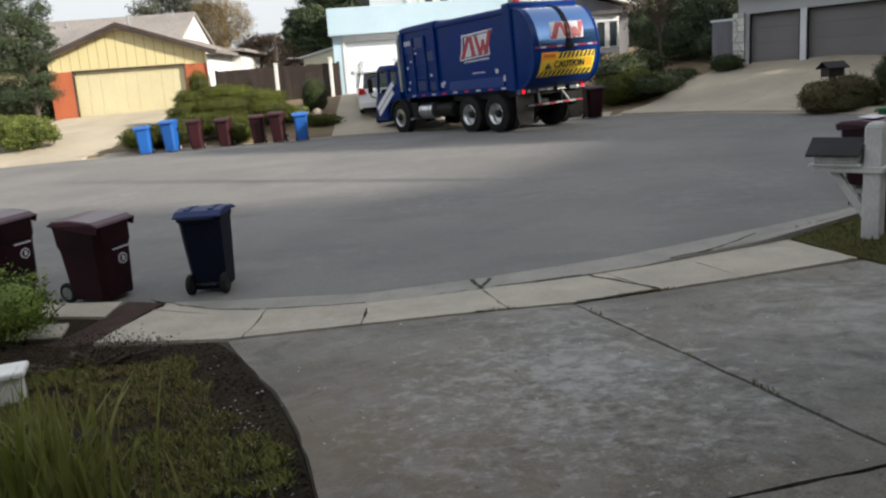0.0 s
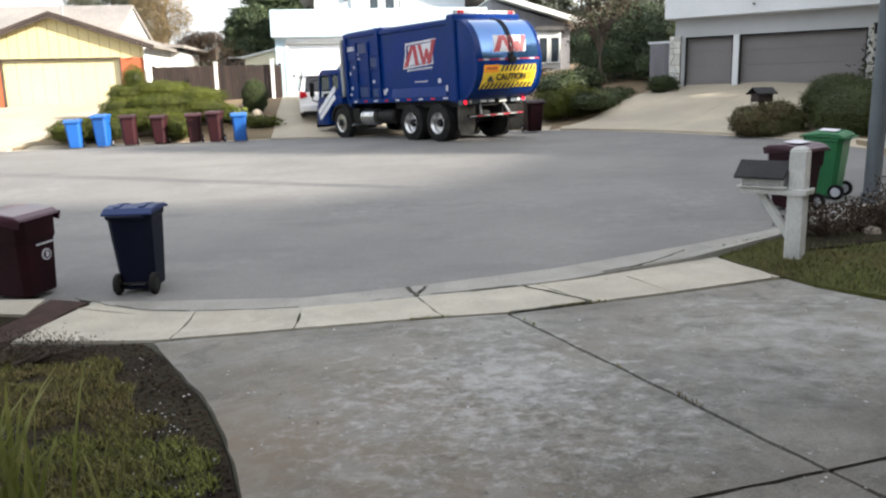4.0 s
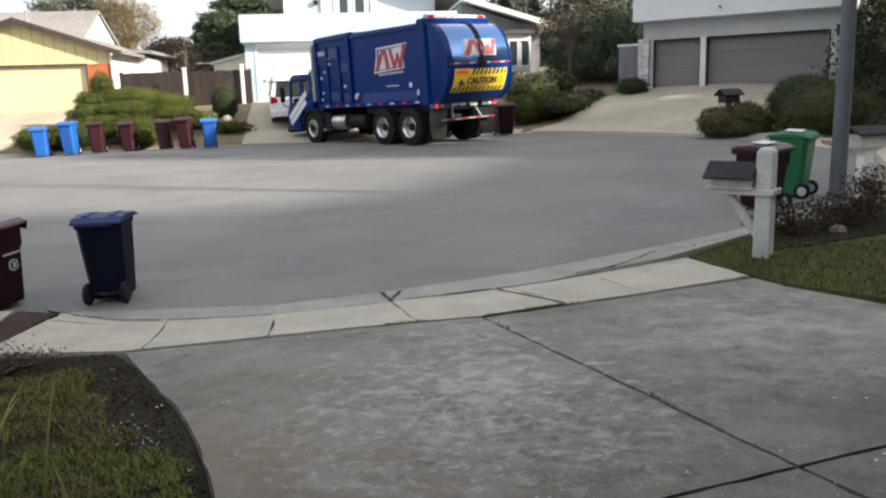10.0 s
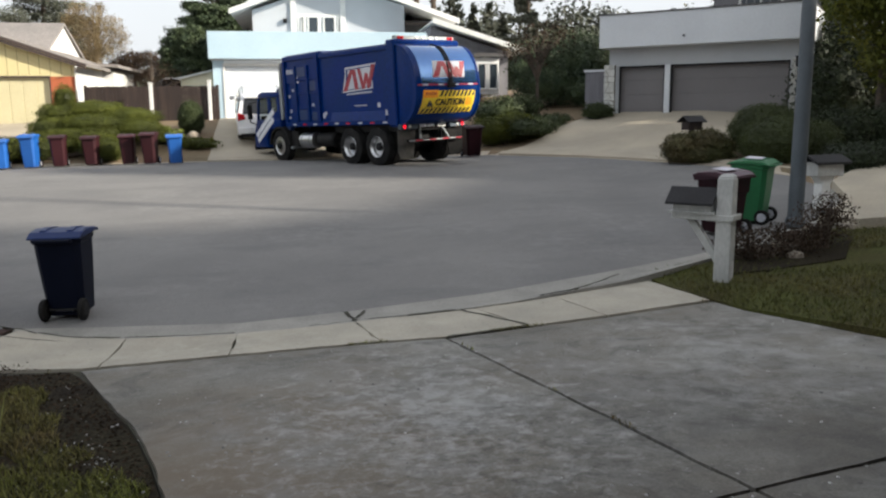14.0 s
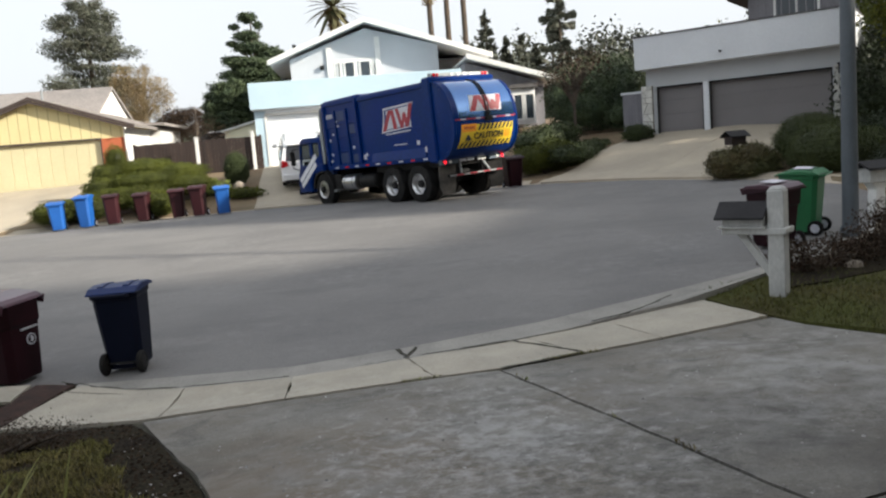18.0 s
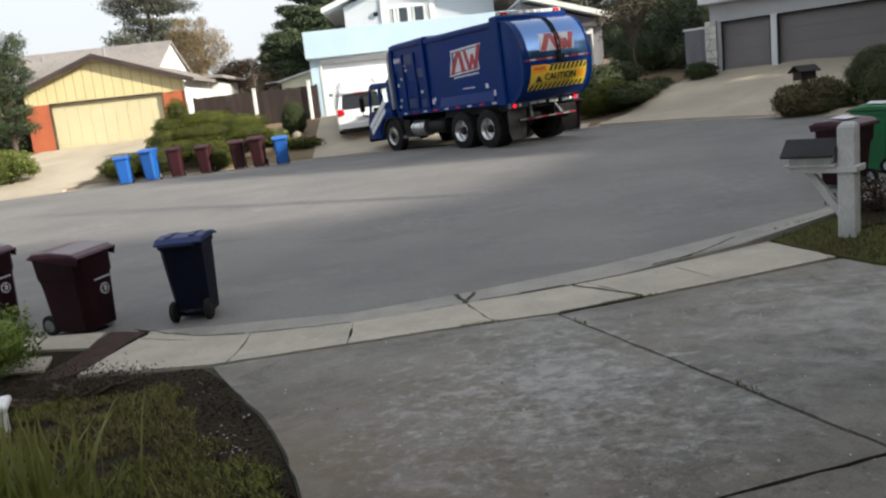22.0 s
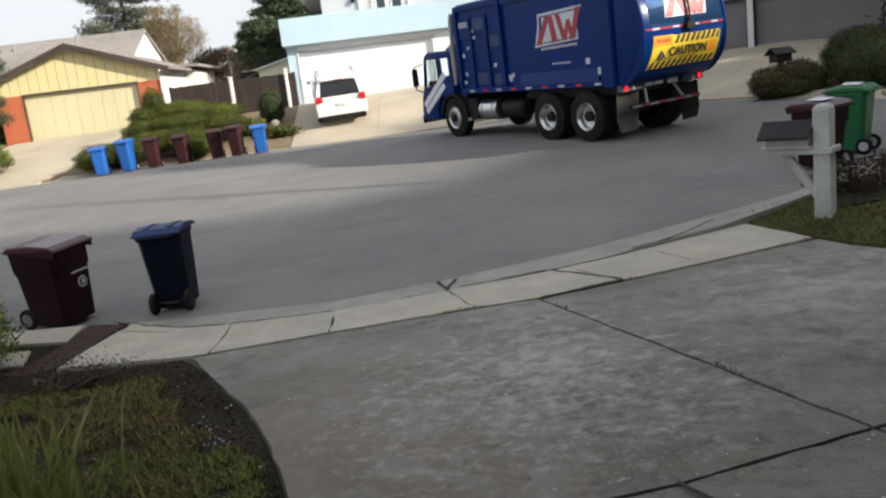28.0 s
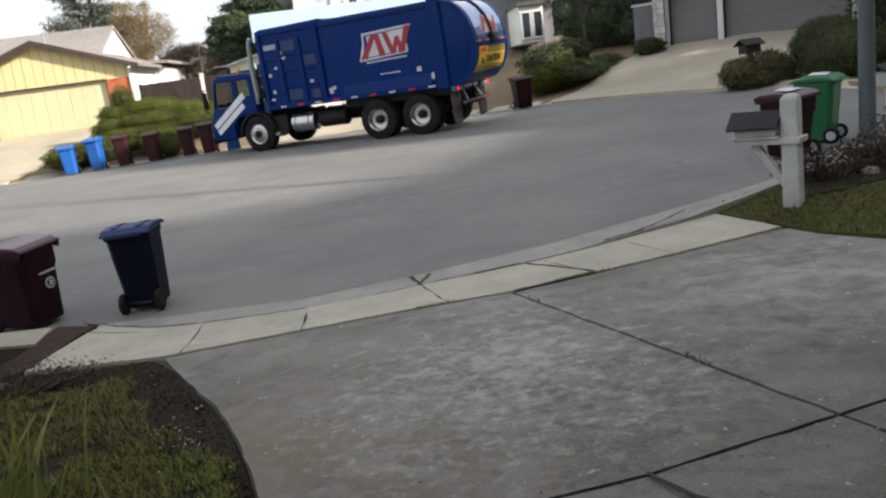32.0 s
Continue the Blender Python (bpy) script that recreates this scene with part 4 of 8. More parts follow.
def tree(name, x, y, height, blobs, n, size, leaf, label, bark=None, trunk=0.22, seed=1, base=None, shell=0.35, category="tree", limbs=8, flat=1.0):
    z = land(x, y) if base is None else base
    ob = thing(name, pose(x, y, z), label, category)
    r = random.Random(seed)
    top = height * 0.85
    tr = Mesher()
    pts = [Vector((0, 0, -0.2))] + [Vector((r.uniform(-.12, .12) * height * 0.1 * i / 4, r.uniform(-.12, .12) * height * 0.1 * i / 4, top * i / 4)) for i in range(1, 5)]
    for i in range(4):
        tr.tube(pts[i], pts[i + 1], trunk * (1 - i / 4.6), trunk * (1 - (i + 1) / 4.6), 10, caps=False)
    part("trunk", tr, bark or BARK, ob, smooth=True)
    for k in range(limbs):
        b = blobs[k % len(blobs)]
        h = max(0.18 * height, min(top * 0.9, b[2] * r.uniform(0.5, 0.85)))
        end = Vector((b[0] + r.uniform(-.5, .5) * b[3], b[1] + r.uniform(-.5, .5) * b[4], b[2] + r.uniform(-.2, .6) * b[5]))
        midp = Vector((end.x * 0.45, end.y * 0.45, h + (end.z - h) * 0.6))
        lm = Mesher().tube((0, 0, h), midp, trunk * 0.4, trunk * 0.25, 6)
        lm.tube(midp, end, trunk * 0.25, trunk * 0.06, 6)
        part("limb", lm, bark or BARK, ob)
    v, f = leaf_cloud(blobs, n, size, seed, shell=shell, flat=flat)
    part("crown", raw(v, f, "crown", leaf), leaf, ob)
    return ob


def conifer(name, x, y, height, width, n, size, leaf, label, seed=1, base=None, bare=0.12, group=""):
    """Tiers of drooping boughs round a straight trunk, with gaps."""
    z = land(x, y) if base is None else base
    ob = thing(name, pose(x, y, z), label, "tree", group)
    part("trunk", Mesher().tube((0, 0, -0.2), (0, 0, height), height * 0.022, 0.02, 8), BARK, ob, smooth=True)
    r = np.random.RandomState(seed)
    boughs = Mesher()
    cs, ds = [], []
    k = int(height * 5)
    for i in range(k):
        h = height * (bare + (1 - bare) * (i + r.rand()) / k)
        a = r.rand() * 6.283
        ln = width * (1 - (h / height)) ** 0.75 * r.uniform(0.55, 1.15) + 0.15
        d = np.array([math.cos(a), math.sin(a), r.uniform(-0.30, 0.12)])
        boughs.tube((0, 0, h), tuple(np.array([0, 0, h]) + d * ln), 0.03, 0.008, 5, caps=False)
        m = max(6, int(n / k))
        t = r.rand(m) ** 0.6
        side = np.array([-d[1], d[0], 0])
        spread = (0.25 * ln * (1.1 - t))[:, None]
        p = np.array([0, 0, h]) + d * (t * ln)[:, None] + side * r.normal(size=(m, 1)) * spread * 0.8 + np.array([0, 0, 1]) * (r.normal(size=(m, 1)) * 0.10 - 0.08)
        cs.append(p)
        ds.append(np.repeat(d[None], m, 0) + 0.5 * r.normal(size=(m, 3)))
    part("branchwork", boughs, BARK, ob)
    c, u = np.concatenate(cs), np.concatenate(ds)
    u /= np.linalg.norm(u, axis=1)[:, None]
    w = np.cross(u, r.normal(size=u.shape))
    w /= np.linalg.norm(w, axis=1)[:, None]
    s = size * r.uniform(0.6, 1.4, len(c))[:, None]
    v = np.stack([c - u * s, c + w * s * 0.35, c + u * s, c - w * s * 0.35], 1).reshape(-1, 3)
    part("foliage", raw(v.tolist(), [(4 * i, 4 * i + 1, 4 * i + 2, 4 * i + 3) for i in range(len(c))], "foliage", leaf), leaf, ob)
    return ob


# ---- wheeled refuse carts ----
def cart(m, plastic, lid_plastic, label, group, h=1.06, w=0.60, d=0.66, flared=False, emblem=False, rim=DECAL_WHITE, far=False):
    """A two-wheeled cart. Its handle and wheels are at +y, its front at -y."""
    ob = thing("wheeled_bin", m, label, "wheeled bin", group)
    bw, bd, hb = w * (0.84 if emblem else 0.76), d * (0.79 if emblem else 0.74), h * 0.90
    body = Mesher()
    rings = [(0.05, bw * 0.98, bd * 0.98, 0.0), (0.09, bw, bd, 0.0), (hb * 0.66, bw + (w - bw) * 0.55, bd + (d - bd) * 0.5, 0.0)]
    if flared:
        rings += [(hb * 0.70, bw + (w - bw) * 0.60, bd + (d - bd) * 0.55, 0.0), (hb * 0.745, w * 0.97, d * 0.97, 0.0), (hb, w, d, 0.0)]
    else:
        rings += [(hb * 0.93, w * 0.94, d * 0.92, 0.0), (hb * 0.94, w * 0.99, d * 0.98, 0.0), (hb, w, d, 0.0)]
    vs, cn = [], 0.13
    for z, ww, dd, _ in rings:
        x, y, c = ww / 2, dd / 2, min(ww, dd) * cn
        vs += [(-x + c, -y, z), (x - c, -y, z), (x, -y + c, z), (x, y - c, z), (x - c, y, z), (-x + c, y, z), (-x, y - c, z), (-x, -y + c, z)]
    fs = [(8 * j + i, 8 * j + (i + 1) % 8, 8 * j + 8 + (i + 1) % 8, 8 * j + 8 + i) for j in range(len(rings) - 1) for i in range(8)]
    body.add(vs, fs + [tuple(range(7, -1, -1)), tuple(8 * (len(rings) - 1) + i for i in range(8))])
    part("body", body, plastic, ob, bevel=0.006)
    lid, lip = Mesher(), 0.012 if flared else 0.035
    lid.prism([(-d / 2 - lip, hb - 0.02), (-d / 2 - lip, hb + 0.015), (-d / 2 + 0.06, hb + 0.055), (0.02, hb + 0.085), (d / 2 - 0.08, hb + 0.07), (d / 2 + 0.015, hb + 0.02), (d / 2 + 0.01, hb + 0.002), (-d / 2 - 0.02, hb + 0.002)],
              "x", -w / 2 - lip * 0.57, w / 2 + lip * 0.57)
    top = part("lid", lid, lid_plastic, ob, bevel=0.012)
    for s in (() if flared else (-1, 1)):
        ridge = Mesher().prism([(-d / 2 + 0.08, hb + 0.05), (0.02, hb + 0.079), (d / 2 - 0.10, hb + 0.066), (d / 2 - 0.10, hb + 0.085), (0.02, hb + 0.10), (-d / 2 + 0.10, hb + 0.07)], "x", s * w * 0.27 - 0.035, s * w * 0.27 + 0.035)
        part("lid_ridge", ridge, lid_plastic, top, bevel=0.006)
    bar = Mesher().path([(-w * 0.36, d / 2 - 0.01, hb - 0.02), (-w * 0.36, d / 2 + 0.075, hb), (w * 0.36, d / 2 + 0.075, hb), (w * 0.36, d / 2 - 0.01, hb - 0.02)], 0.017)
    part("handle", bar, plastic, ob, smooth=True)
    part("axle", Mesher().tube((-w * 0.39, bd / 2 + 0.02, 0.125), (w * 0.39, bd / 2 + 0.02, 0.125), 0.012, n=8), CHASSIS, ob)
    for s in (-1, 1):
        x = s * w * 0.39
        wheel = part("wheel", Mesher().turned([(-0.028, 0.09), (-0.028, 0.112), (-0.016, 0.125), (0.016, 0.125), (0.028, 0.112), (0.028, 0.09)], "x", 20, (x, bd / 2 + 0.02, 0.125)), TYRE, ob, smooth=True)
        part("hub", Mesher().turned([(-0.031, 0.075), (-0.034, 0.05), (0.034, 0.05), (0.031, 0.075)], "x", 16, (x, bd / 2 + 0.02, 0.125)), rim, wheel, smooth=True)
    if emblem:
        # a badge and a line of unreadable lettering on the front
        y = -(bd / 2 + (d - bd) / 2 * 0.44)
        disc = Mesher().turned([(-0.006, 0.066), (0.012, 0.066)], "y", 24, (bw * 0.15, y, hb * 0.520))
        badge = part("badge", disc, DECAL_WHITE, ob, "round white badge")
        part("badge_mark", Mesher().turned([(-0.009, 0.050), (0.0, 0.050)], "y", 24, (bw * 0.15, y, hb * 0.520)), plastic, badge)
        x, z = bw * 0.15, hb * 0.520
        part("badge_figure", Mesher().prism([(x - 0.030, z - 0.020), (x + 0.008, z - 0.034), (x + 0.032, z), (x + 0.012, z + 0.038), (x - 0.026, z + 0.030), (x - 0.008, z + 0.004)], "y", y - 0.012, y - 0.004), DECAL_WHITE, badge)
        bars = Mesher()
        for i in range(8):
            bars.box(bw * 0.12 - 0.12 + i * 0.030, bw * 0.12 - 0.097 + i * 0.030, y - 0.022, y - 0.002, hb * 0.655, hb * 0.675)
        part("lettering", bars, DECAL_WHITE, ob)
    elif not far:
        part("foot_label", Mesher().box(-bw * 0.24, bw * 0.24, bd / 2 - 0.01, bd / 2 + 0.006, 0.105, 0.122), DECAL_WHITE, ob)
        part("stencil", Mesher().box(-bw * 0.13, bw * 0.13, -bd / 2 * 1.14 - 0.012, -bd / 2 * 1.1, hb * 0.60, hb * 0.66), DECAL_WHITE, ob)
    return ob


def on_road(x, y, turn):
    return pose(x, y, road_z(x, y) + 0.004, math.degrees(math.atan(0.054)), -math.degrees(math.atan(0.02)), 0) @ pose(0, 0, 0, 0, 0, turn)


NEAR_BINS, FAR_BINS, SIDE_BINS = "bins at the near kerb", "bins along the far kerb", "bins by the mailbox"
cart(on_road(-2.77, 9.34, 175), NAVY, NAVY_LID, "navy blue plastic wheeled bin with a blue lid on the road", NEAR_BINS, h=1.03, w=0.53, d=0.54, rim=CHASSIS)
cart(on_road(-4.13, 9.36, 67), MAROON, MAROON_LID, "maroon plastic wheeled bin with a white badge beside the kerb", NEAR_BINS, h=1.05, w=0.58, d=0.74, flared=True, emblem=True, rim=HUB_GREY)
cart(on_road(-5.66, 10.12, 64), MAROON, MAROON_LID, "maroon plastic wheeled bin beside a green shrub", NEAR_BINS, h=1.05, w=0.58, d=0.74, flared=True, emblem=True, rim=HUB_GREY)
for i, (x, y, col, hh, turn) in enumerate(((-9.86, 27.35, BRIGHT_BLUE, 0.98, 8), (-8.99, 27.45, BRIGHT_BLUE, 1.12, -6), (-8.18, 27.65, MAROON_SUN, 1.06, 5), (-7.22, 27.80, MAROON_SUN, 1.0, -4),
                                       (-6.0, 27.5, MAROON_SUN, 1.02, 3), (-5.25, 27.2, MAROON_SUN, 1.07, -8), (-4.45, 27.1, BRIGHT_BLUE, 0.98, 10))):
    cart(on_road(x, y, turn), col, col, ("bright blue" if col is BRIGHT_BLUE else "maroon") + " plastic wheeled bin at the far kerb", FAR_BINS, h=hh, w=0.49, d=0.54, far=True)
cart(on_road(5.12, 25.6, 10), MAROON, MAROON, "maroon plastic wheeled bin beside a hedge", "bins by the hedge", h=1.05, w=0.6, d=0.7, far=True)
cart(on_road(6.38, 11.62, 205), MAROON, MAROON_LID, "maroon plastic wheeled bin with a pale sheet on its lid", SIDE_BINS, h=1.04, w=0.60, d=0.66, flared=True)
cart(on_road(7.34, 12.42, 222), GREEN_PLASTIC, GREEN_PLASTIC, "green plastic wheeled bin with white wheel hubs", SIDE_BINS, h=1.10, w=0.56, d=0.64)
for x, y, turn, h, hd in ((6.38, 11.62, 205, 1.04, 0.72), (7.34, 12.42, 222, 1.10, 0.74)):
    sheet = thing("paper_sheet", on_road(x, y, turn) @ pose(0.02, 0.03, h * 0.90 + 0.100, -2, 0, 8), "pale sheet of paper lying on a bin lid", "paper")
    part("sheet", Mesher().prism([(-0.17, -0.13), (0.16, -0.14), (0.18, 0.12), (-0.15, 0.14)], "z", 0.002, 0.008), PAPER, sheet)

# ---- mailboxes and street pole ----
mz = float(lawn_z(4.82, 8.77))
mail = thing("mailbox", pose(4.87, 8.76, mz - 0.03, 0, 0, -45), "weathered white wooden mailbox post with a dark-roofed box", "mailbox")
part("post", Mesher().box(-0.095, 0.095, -0.095, 0.095, 0, 1.29).add([(x, y, 1.29) for x, y in ((-0.095, -0.095), (0.095, -0.095), (0.095, 0.095), (-0.095, 0.095))] + [(x, y, 1.335) for x, y in ((-0.055, -0.055), (0.055, -0.055), (0.055, 0.055), (-0.055, 0.055))],
     [(0, 1, 5, 4), (1, 2, 6, 5), (2, 3, 7, 6), (3, 0, 4, 7), (4, 5, 6, 7), (3, 2, 1, 0)]), MAIL_WALL, mail, bevel=0.012)
for y in (-0.13, 0.097):
    part("arm", Mesher().box(-0.62, 0.13, y, y + 0.035, 0.775, 0.845), MAIL_WALL, mail, bevel=0.005)
part("arm_end", Mesher().box(0.098, 0.135, -0.165, 0.165, 0.785, 0.85), MAIL_WALL, mail, bevel=0.006)
part("shelf", Mesher().box(-0.66, -0.097, -0.17, 0.17, 0.847, 0.872), MAIL_WALL, mail, bevel=0.005)
part("brace", Mesher().prism([(-0.47, 0.775), (-0.37, 0.775), (-0.096, 0.38), (-0.096, 0.24)], "y", -0.045, 0.045), MAIL_WALL, mail, bevel=0.004)
box = part("box", Mesher().prism([(-0.14, 0.874), (0.14, 0.874), (0.14, 1.0), (0.0, 1.12), (-0.14, 1.0)], "x", -0.61, -0.14), MAIL_WALL, mail, "weathered white box", bevel=0.004)
part("flap", Mesher().prism([(-0.115, 0.89), (0.115, 0.89), (0.115, 0.99), (0.0, 1.08), (-0.115, 0.99)], "x", -0.139, -0.128), MAIL_WALL, box, bevel=0.003)
for k, y0 in ((-1, -0.225), (1, 0.225)):
    part("roof", Mesher().prism([(y0, 0.955), (0.0, 1.135), (0.0, 1.165), (y0, 0.985)], "x", -0.68, -0.10), MAIL_ROOF, box, "dark shingled roof slope", bevel=0.004)

pole = thing("street_pole", pose(7.78, 11.80, float(lawn_z(7.8, 11.8)) - 0.05), "tall plain grey steel street pole in a lawn", "pole")
part("shaft", Mesher().tube((0, 0, 0), (0, 0, 9.5), 0.125, 0.085, 20), POLE_PAINT, pole, smooth=True)
part("base", Mesher().turned([(0, 0.16), (0.10, 0.16), (0.16, 0.13)], "z", 16), POLE_PAINT, pole, smooth=True)


def pedestal_box(x, y, turn, z):
    ob = thing("mailbox", pose(x, y, z, 0, 0, turn), "white mailbox pedestal with a dark-roofed box", "mailbox")
    part("post", Mesher().prism([(-0.16, 0), (0.16, 0), (0.11, 0.15), (0.10, 0.62), (0.20, 0.75), (-0.20, 0.75), (-0.10, 0.62), (-0.11, 0.15)], "y", -0.1, 0.1), WHITE_PAINT, ob, bevel=0.01)
    part("box", Mesher().box(-0.30, 0.30, -0.18, 0.18, 0.75, 1.0), MAIL_WALL, ob, bevel=0.01)
    part("roof", Mesher().prism([(-0.26, 0.97), (0, 1.10), (0.26, 0.97), (0.26, 1.01), (0, 1.14), (-0.26, 1.01)], "x", -0.40, 0.40), MAIL_ROOF, ob)


pedestal_box(9.2, 13.2, 10, 0.30)

far_mail = thing("mailbox", pose(10.41, 20.85, 0.94, 0, 0, 15), "small dark wooden mailbox above a clipped shrub", "mailbox")
part("post", Mesher().box(-0.06, 0.06, -0.06, 0.06, 0, 0.85), FENCE_WOOD, far_mail)
part("box", Mesher().box(-0.24, 0.24, -0.15, 0.15, 0.80, 1.02), FENCE_WOOD, far_mail)
part("roof", Mesher().prism([(-0.22, 1.0), (0, 1.16), (0.22, 1.0), (0.22, 1.03), (0, 1.19), (-0.22, 1.03)], "x", -0.34, 0.34), MAIL_ROOF, far_mail)

# ---- far driveways ----
def drive_slabs(name, label, strips, material, lift=0.03, height=None):
    ob = thing(name, Matrix(), label, "driveway", kind="structure")
    for poly in strips:
        part("slab", draped(shrunk(poly, 0.006), height or drive_z, 0.6, lift, 0.25), material, ob)


def drive_z(x, y):
    x, y = np.asarray(x, float), np.asarray(y, float)
    d = road_distance(x, y)
    t = np.clip(d / 0.9, 0, 1)
    z = land_z(x, y)
    return np.where(d < 0.95, road_z(x, y) + 0.02 + t * 0.13, z)


drive_slabs("driveway_yellow", "sunlit pale concrete driveway of a yellow house",
            [[(-18.8, 26.75), (-15.6, 27.25), (-13.5, 36.9), (-16.8, 36.9)], [(-15.6, 27.25), (-12.2, 27.65), (-10.6, 36.9), (-13.5, 36.9)]], CONCRETE_FAR)
drive_slabs("driveway_white", "pale concrete driveway of a white garage",
            [[(-3.6, 28.1), (-0.6, 28.1), (-0.3, 36.1), (-4.0, 36.1)], [(-0.6, 28.1), (2.4, 27.75), (3.5, 36.1), (-0.3, 36.1)]], CONCRETE_FAR)
drive_slabs("driveway_grey", "pale concrete driveway rising to a grey garage",
            [[(6.1, 25.95), (8.25, 23.15), (14.0, 27.4), (11.1, 29.9), (9.2, 28.6)], [(8.25, 23.15), (9.75, 20.85), (16.6, 24.9), (14.0, 27.4)]], CONCRETE_FAR)


def side_z(x, y):
    x, y = np.asarray(x, float), np.asarray(y, float)
    return road_z(x, y) + 0.13 + 0.06 * np.clip(road_distance(x, y), 0, 14)


drive_slabs("driveway_side", "pale concrete driveway beside a lawn",
            [[(8.15, 11.75), (9.75, 13.2), (10.95, 15.4), (17.5, 20.8), (24, 21), (24, 14.2), (10.3, 12.35), (9.2, 11.15), (8.5, 11.2)]], CONCRETE_FAR, height=side_z)


# ---- houses ----
def window(parent, x0, x1, z0, z1, y, frame_mat=WHITE_PAINT, panes=2, fw=0.09):
    w = part("window", Mesher().box(x0 - fw, x1 + fw, y - 0.05, y + 0.03, z1, z1 + fw).box(x0 - fw, x1 + fw, y - 0.07, y + 0.03, z0 - fw, z0).box(x0 - fw, x0, y - 0.05, y + 0.03, z0, z1).box(x1, x1 + fw, y - 0.05, y + 0.03, z0, z1), frame_mat, parent, bevel=0.008)
    step = (x1 - x0) / panes
    for i in range(panes):
        part("pane", Mesher().box(x0 + i * step + 0.03, x0 + (i + 1) * step - 0.03, y - 0.02, y, z0, z1), GLASS, w)
        if i:
            part("mullion", Mesher().box(x0 + i * step - 0.03, x0 + i * step + 0.03, y - 0.045, y + 0.02, z0, z1), frame_mat, w)
    return w


def panel_door(parent, x0, x1, z0, z1, y, material, cols, rows, name="garage_door", gap=0.012):
    d = part(name, Mesher().box(x0, x1, y + 0.02, y + 0.06, z0, z1), material, parent)
    for j in range(rows):
        for i in range(cols):
            a, b = x0 + (x1 - x0) * i / cols, x0 + (x1 - x0) * (i + 1) / cols
            c, e = z0 + (z1 - z0) * j / rows, z0 + (z1 - z0) * (j + 1) / rows
            part("panel", Mesher().box(a + gap, b - gap, y, y + 0.03, c + gap, e - gap), material, d, bevel=0.006)
    return d


# the yellow house: local x to the right along its front, y away from the road
yz0 = 1.72
yel = thing("house", pose(-13.6, 37.0, yz0), "yellow wooden house with terracotta corners and a shingled gable roof", "house")
part("wall", Mesher().box(-3.6, -2.5, 0, 7, -0.6, 2.24), YELLOW, yel)
part("wall", Mesher().box(2.5, 3.55, 0, 7, -0.6, 2.24), YELLOW, yel)
part("gable_wall", Mesher().prism([(-3.6, 2.24), (3.55, 2.24), (3.55, 2.85), (-0.2, 4.15), (-3.6, 2.95)], "y", 0, 7), YELLOW, yel)
part("corner_panel", Mesher().box(-3.62, -2.52, -0.05, 0.0, -0.6, 2.24), ORANGE, yel, "terracotta-painted corner panel")
part("corner_panel", Mesher().box(2.52, 3.57, -0.05, 0.0, -0.6, 2.24), ORANGE, yel, "terracotta-painted corner panel")
panel_door(yel, -2.5, 2.5, 0.05, 2.2, 0.08, YELLOW_DOOR, 9, 1)
part("door_trim", Mesher().box(-2.56, 2.56, -0.06, 0.06, 2.2, 2.27).box(-2.56, -2.5, -0.06, 0.06, 0, 2.2).box(2.5, 2.56, -0.06, 0.06, 0, 2.2), BROWN_TRIM, yel)
# narrow darker strips drawn for the grooves between the gable boards
for i in range(17):
    x = -3.45 + i * 0.43
    top = 2.95 + (x + 3.6) * 0.353 if x < -0.2 else 2.85 + (3.55 - x) * 0.347
    part("batten", Mesher().box(x - 0.013, x + 0.013, -0.004, 0.02, 2.3, top - 0.06), GROOVE, yel)


def slope_roof(parent, x0, z0, x1, z1, y0, y1, material, thick=0.14, name="roof", label="", courses=0):
    n = Vector((-(z1 - z0), 0, x1 - x0)).normalized()
    if n.z < 0:
        n = -n
    a, b = Vector((x0, 0, z0)), Vector((x1, 0, z1))
    r = part(name, Mesher().prism([(a.x, a.z), (b.x, b.z), (b.x + n.x * thick, b.z + n.z * thick), (a.x + n.x * thick, a.z + n.z * thick)], "y", y0, y1), material, parent, label)
    for i in range(courses):
        p, q = a.lerp(b, i / courses), a.lerp(b, (i + 0.96) / courses)
        s = thick + 0.004
        part("shingle_course", Mesher().prism([(p.x + n.x * s, p.z + n.z * s), (q.x + n.x * s, q.z + n.z * s), (q.x + n.x * (s + 0.008), q.z + n.z * (s + 0.008)), (p.x + n.x * (s + 0.03), p.z + n.z * (s + 0.03))], "y", y0 + 0.02, y1 - 0.02), material, r)
    return r


slope_roof(yel, -5.2, 2.34, -0.2, 4.12, -0.28, 7.5, SHINGLE, thick=0.10, courses=12)
slope_roof(yel, 4.1, 2.64, -0.2, 4.12, -0.28, 7.5, SHINGLE, thick=0.10, courses=10)
for a, b in (((-5.2, 2.32), (-0.2, 4.10)), ((4.1, 2.62), (-0.2, 4.10))):
    s = 1 if a[0] < b[0] else -1
    part("fascia", Mesher().prism([a, b, (b[0], b[1] - 0.13), (a[0], a[1] - 0.10)], "y", -0.33, -0.28), BROWN_TRIM, yel)
    part("fascia_board", Mesher().prism([(a[0], a[1] + 0.13), (b[0], b[1] + 0.14), (b[0], b[1] + 0.01), (a[0], a[1] + 0.01)], "y", -0.35, -0.28), BROWN_TRIM, yel)
# main block behind, its ridge along the road, and a white-walled wing
part("main_wall", Mesher().box(-12, 1.2, 4.2, 12, -0.6, 3.3), YELLOW, yel)
